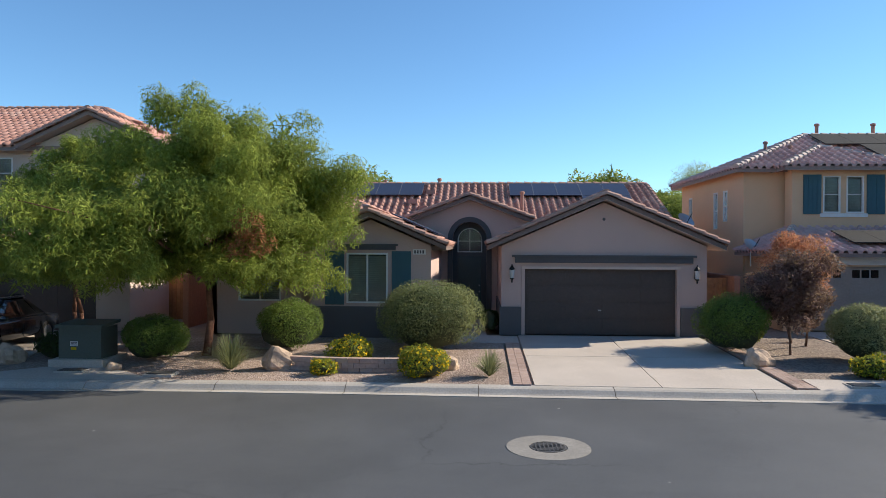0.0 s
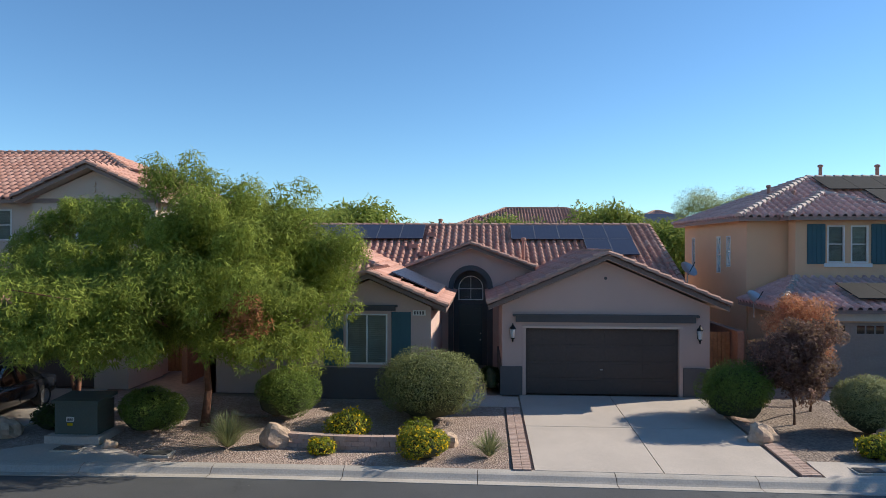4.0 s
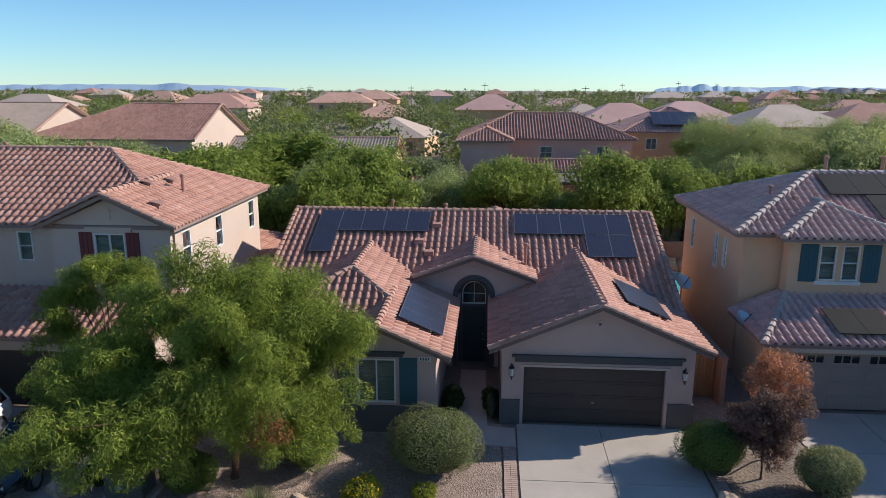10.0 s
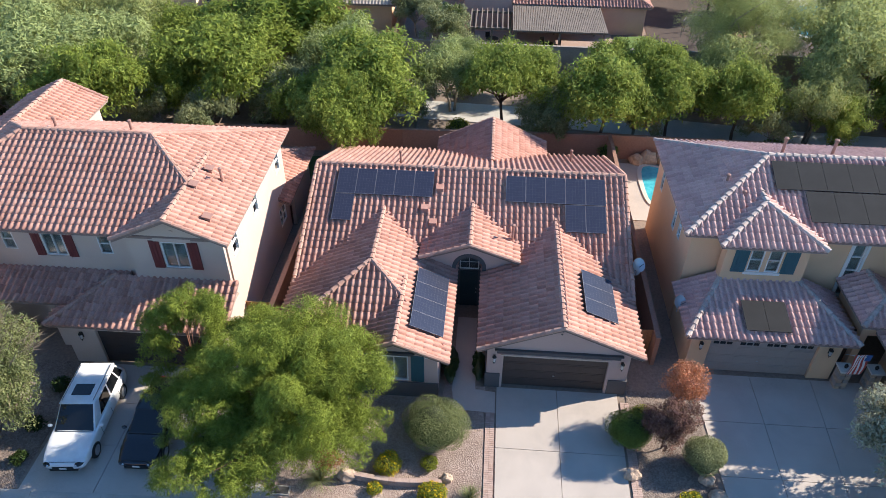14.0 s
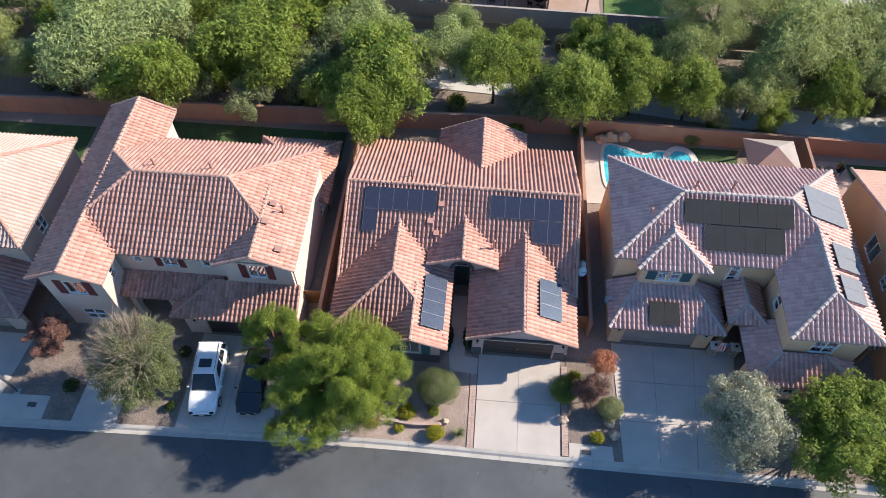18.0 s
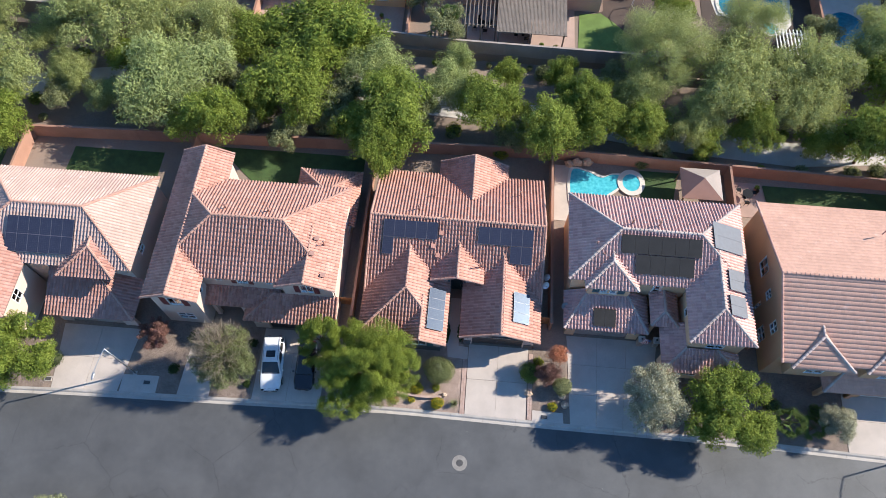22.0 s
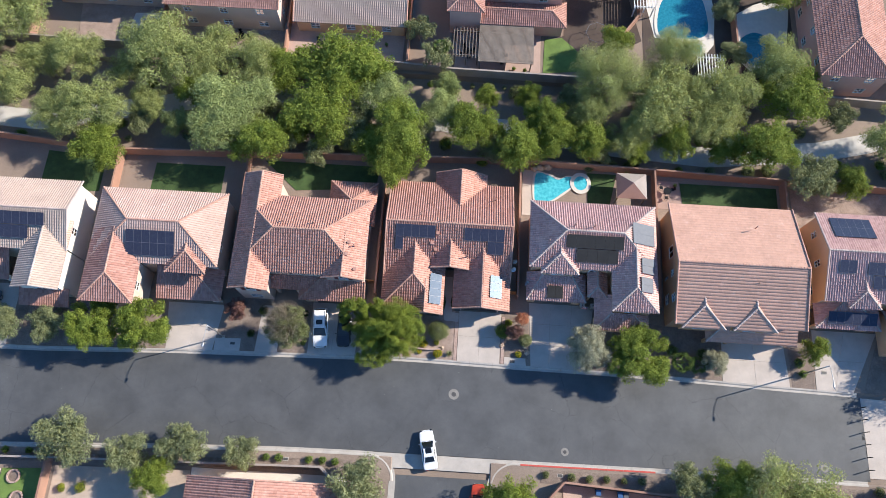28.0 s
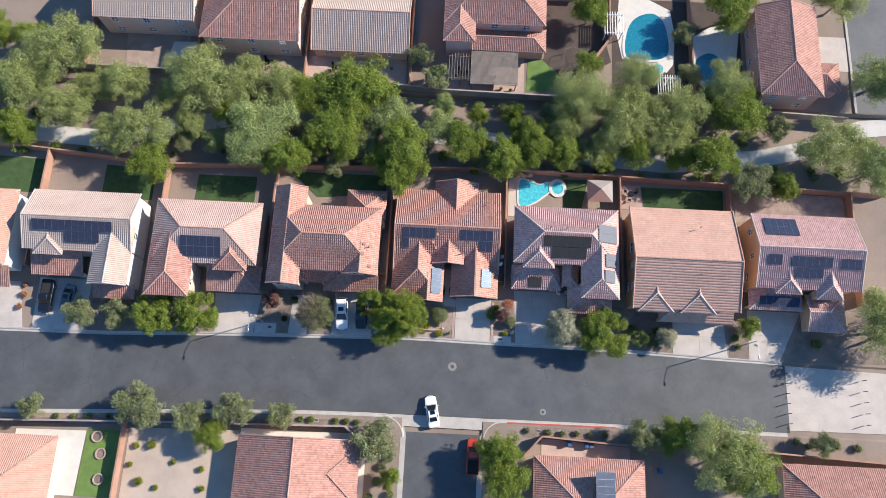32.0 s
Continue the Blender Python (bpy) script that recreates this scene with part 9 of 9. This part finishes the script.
    if kind == "truck":
        part("bed_liner", Geo().box(-h + 0.15, -hw * 0.80, belt + 0.002, -h * 0.16, hw * 0.80, belt + 0.012), RUBBER, t)
        for s in (-1, 1):
            part("bed_side", Geo().box(-h + 0.08, s * hw * 0.86 - 0.05, belt, -h * 0.16, s * hw * 0.86 + 0.05, belt + 0.2), paint, t)
        part("tailgate", Geo().box(-h + 0.04, -hw * 0.82, belt, -h + 0.1, hw * 0.82, belt + 0.2), paint, t)
    t.matrix_basis = pose(x, y, z, 0, 0, turn)
    return t


car(-17.05, 18.75, gz(-17, 18.6) + 0.03, -85, 5.3, 2.02, 1.75, CAR_WHITE, "white crossover car parked on the concrete driveway")
car(-13.9, 18.8, gz(-14, 18.8) + 0.03, -88, 4.7, 1.85, 1.48, CAR_DARK, "dark blue-black sedan parked on the driveway", "sedan")
car(-1.7, 4.1, ROAD_Z + 0.05, 102, 4.9, 1.88, 1.45, CAR_WHITE, "white sedan on the asphalt street", "sedan")
car(4.9, -2.3, ROAD_Z + 0.02, 90, 5.4, 2.0, 1.85, CAR_RED, "bright red pickup truck on the side street", "truck")
car(-65.0, 19.2, gz(-65, 19.2) + 0.03, -90, 5.4, 2.0, 1.85, CAR_DARK, "dark pickup truck parked on the driveway", "truck")
car(-61.6, 19.0, gz(-61.6, 19) + 0.03, -96, 4.6, 1.85, 1.48, CAR_GREY, "grey-blue sedan parked on the driveway", "sedan")


# ---- distance ----
def far_house(x, y, w, d, storeys, wall, tile, turn, label, z):
    h = thing("house", (x, y, z), label, "house")
    ze = 5.4 if storeys == 2 else 2.8
    g = Geo().box(-w / 2, -d / 2, -1.0, w / 2, d / 2, ze)
    ob = [part("wall", g, wall, h)]
    o = 0.5
    k = min(w, d) / 2 + o
    zr = ze + k * 0.42
    W_, D_ = w / 2 + o, d / 2 + o
    r = Geo()
    rx, ry = (W_ - k * 0.9 if w >= d else 0.01), (0.01 if w >= d else D_ - k * 0.9)
    r.v = [(-W_, -D_, ze), (W_, -D_, ze), (W_, D_, ze), (-W_, D_, ze), (-rx, -ry, zr), (rx, -ry, zr), (rx, ry, zr), (-rx, ry, zr)]
    r.f = [(0, 1, 5, 4), (1, 2, 6, 5), (2, 3, 7, 6), (3, 0, 4, 7), (3, 2, 1, 0), (4, 5, 6, 7)]
    ob.append(part("roof", r, tile, h))
    for s in range(storeys):
        for i in range(3):
            u = w * (i - 1) * 0.3
            f = Face(0, -d / 2, "S")
            ob.append(part("window", f.box(Geo(), u - 0.6, 0.9 + 2.7 * s, 0.01, u + 0.6, 2.1 + 2.7 * s, 0.05), GLASS, h))
    for q in ob:
        q.matrix_parent_inverse = Matrix.Identity(4)
    h.rotation_euler = (0, 0, radians(turn))
    return h


FT = (("red tile roof", TILE_RED), ("salmon tile roof", TILE_SALMON), ("tan tile roof", TILE_TAN), ("brown tile roof", TILE_BROWN))
FW = (("cream", STUCCO_CREAM), ("peach", STUCCO_PEACH), ("orange", STUCCO_ORANGE), ("pink", STUCCO_PINK))
plain_house(15.0, 27.6, 80.0, 92.0, 1.1, 2, "x", "WE", STUCCO_ORANGE, TILE_BROWN, "two-storey orange house with brown hip roof and solar panels", "S")
solar("solar_panel", (18.6, 80.8, 7.3), (1, 0, 0), (0, 1, 0.42), 5, 2, PV, "dark solar array on the far brown roof", 1.05)
RH = np.random.default_rng(4)
fixed = [(-60, 151, 17, 12, 2, 0, 0), (-78, 205, 16, 11, 2, 0, 0), (-42, 200, 18, 12, 2, 1, 1), (-15, 112, 12, 14, 1, 1, 2), (19, 104, 14, 12, 2, 3, 3), (31, 114, 14, 12, 2, 0, 3), (40, 100, 14, 12, 2, 1, 2), (56, 108, 14, 12, 2, 3, 0), (24, 184, 12, 12, 1, 0, 2), (-100, 150, 16, 12, 2, 2, 2), (-25, 170, 15, 12, 1, 1, 1)]
for x, y, w, d, s, wi, ti in fixed:
    far_house(x, y, w, d, s, FW[wi][1], FT[ti][1], float(RH.uniform(-6, 6)), "distant %s house with %s" % (FW[wi][0], FT[ti][0]), gz(x, y) - 0.1)
for k in range(58):
    y = float(130 + 520 * RH.random() ** 1.3)
    x = float(RH.uniform(-0.72, 0.78) * y)
    if any(abs(x - a[0]) < 20 and abs(y - a[1]) < 18 for a in fixed):
        continue
    fixed.append((x, y))
    wi, ti, s = int(RH.integers(4)), int(RH.integers(4)), int(RH.integers(1, 3))
    far_house(x, y, float(RH.uniform(12, 18)), float(RH.uniform(10, 14)), s, FW[wi][1], FT[ti][1], float(RH.choice([0, 90]) + RH.uniform(-8, 8)), "distant %s house with %s among trees" % (FW[wi][0], FT[ti][0]), gz(x, y) - 0.1)


def far_woods(name, n, y0, y1, leaves, size, material, label, seed, rmax=4.0):
    """Tree crowns in the distance, one mesh."""
    rng = np.random.default_rng(seed)
    y = y0 + (y1 - y0) * rng.random(n) ** 1.35
    x = rng.uniform(-0.80, 0.85, n) * y
    keep = np.array([not any(abs(a - f[0]) < 8.5 and abs(b - f[1]) < 7.5 for f in fixed) for a, b in zip(x, y)])
    x, y = x[keep], y[keep]
    r = rng.uniform(1.4, rmax, len(x))
    c, rr = [], []
    for a, b, q in zip(x, y, r):
        z = gz(float(a), float(b))
        for k in range(5):
            o = rng.normal(size=3) * q * 0.42
            c.append((a + o[0], b + o[1], z + q * 0.95 + o[2] * 0.6))
            rr.append(q * rng.uniform(0.45, 0.7))
    me = leaf_mesh(name, c, rr, leaves, size, 0.6, material, seed, 0.5)
    return solid(name, me, material, label, "trees", "stuff")


far_woods("distant_trees", 640, 84, 330, 120000, 0.55, FARLEAF, "distant grey-green trees between the far roofs", 1, 4.3)
far_woods("distant_trees", 330, 84, 330, 60000, 0.55, ACACIA, "distant yellow-green trees between the far roofs", 2, 3.0)
far_woods("horizon_trees", 900, 300, 1200, 45000, 1.5, FARLEAF, "band of trees towards the horizon", 3, 4.5)
for x, y, h in ((-2, 250, 11), (-28, 250, 10), (-63, 245, 10), (33, 250, 10), (60, 330, 11), (85, 330, 12), (130, 420, 12)):
    z = gz(x, y)
    t = thing("utility_pole", (x, y, z), "tall thin power pole in the distance", "utility pole", "power poles")
    part("pole", Geo().tube((x, y, z - 0.5), (x, y, z + h), 0.14, 0.09, 8), WOOD, t)
    part("crossarm", Geo().box(x - 1.2, y - 0.08, z + h - 1.0, x + 1.2, y + 0.08, z + h - 0.8), WOOD, t)


def ridge(name, x0, x1, y, h, seed, material, label, base=0.0):
    g = Geo()
    n = 60
    for i in range(n + 1):
        f = i / n
        e = math.sin(math.pi * f) ** 0.6
        k = e * h * (0.55 + 0.6 * abs(noise.noise(Vector((f * 5 + seed * 9.1, seed, 0)))) + 0.25 * noise.noise(Vector((f * 17 + seed, 2, 0))))
        g.v += [(x0 + (x1 - x0) * f, y, base - 20), (x0 + (x1 - x0) * f, y + 30, base + k)]
    g.f = [(2 * i, 2 * i + 2, 2 * i + 3, 2 * i + 1) for i in range(n)]
    solid(name, g, material, label, "mountain", "structure")


# far ridges; their faint blue is haze put into the material
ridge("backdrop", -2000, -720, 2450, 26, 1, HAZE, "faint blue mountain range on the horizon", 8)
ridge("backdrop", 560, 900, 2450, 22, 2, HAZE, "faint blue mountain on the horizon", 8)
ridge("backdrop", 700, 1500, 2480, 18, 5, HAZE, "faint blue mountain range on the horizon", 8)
ridge("backdrop", 520, 720, 1250, 15, 3, HILL, "brown hill on the horizon", 4)
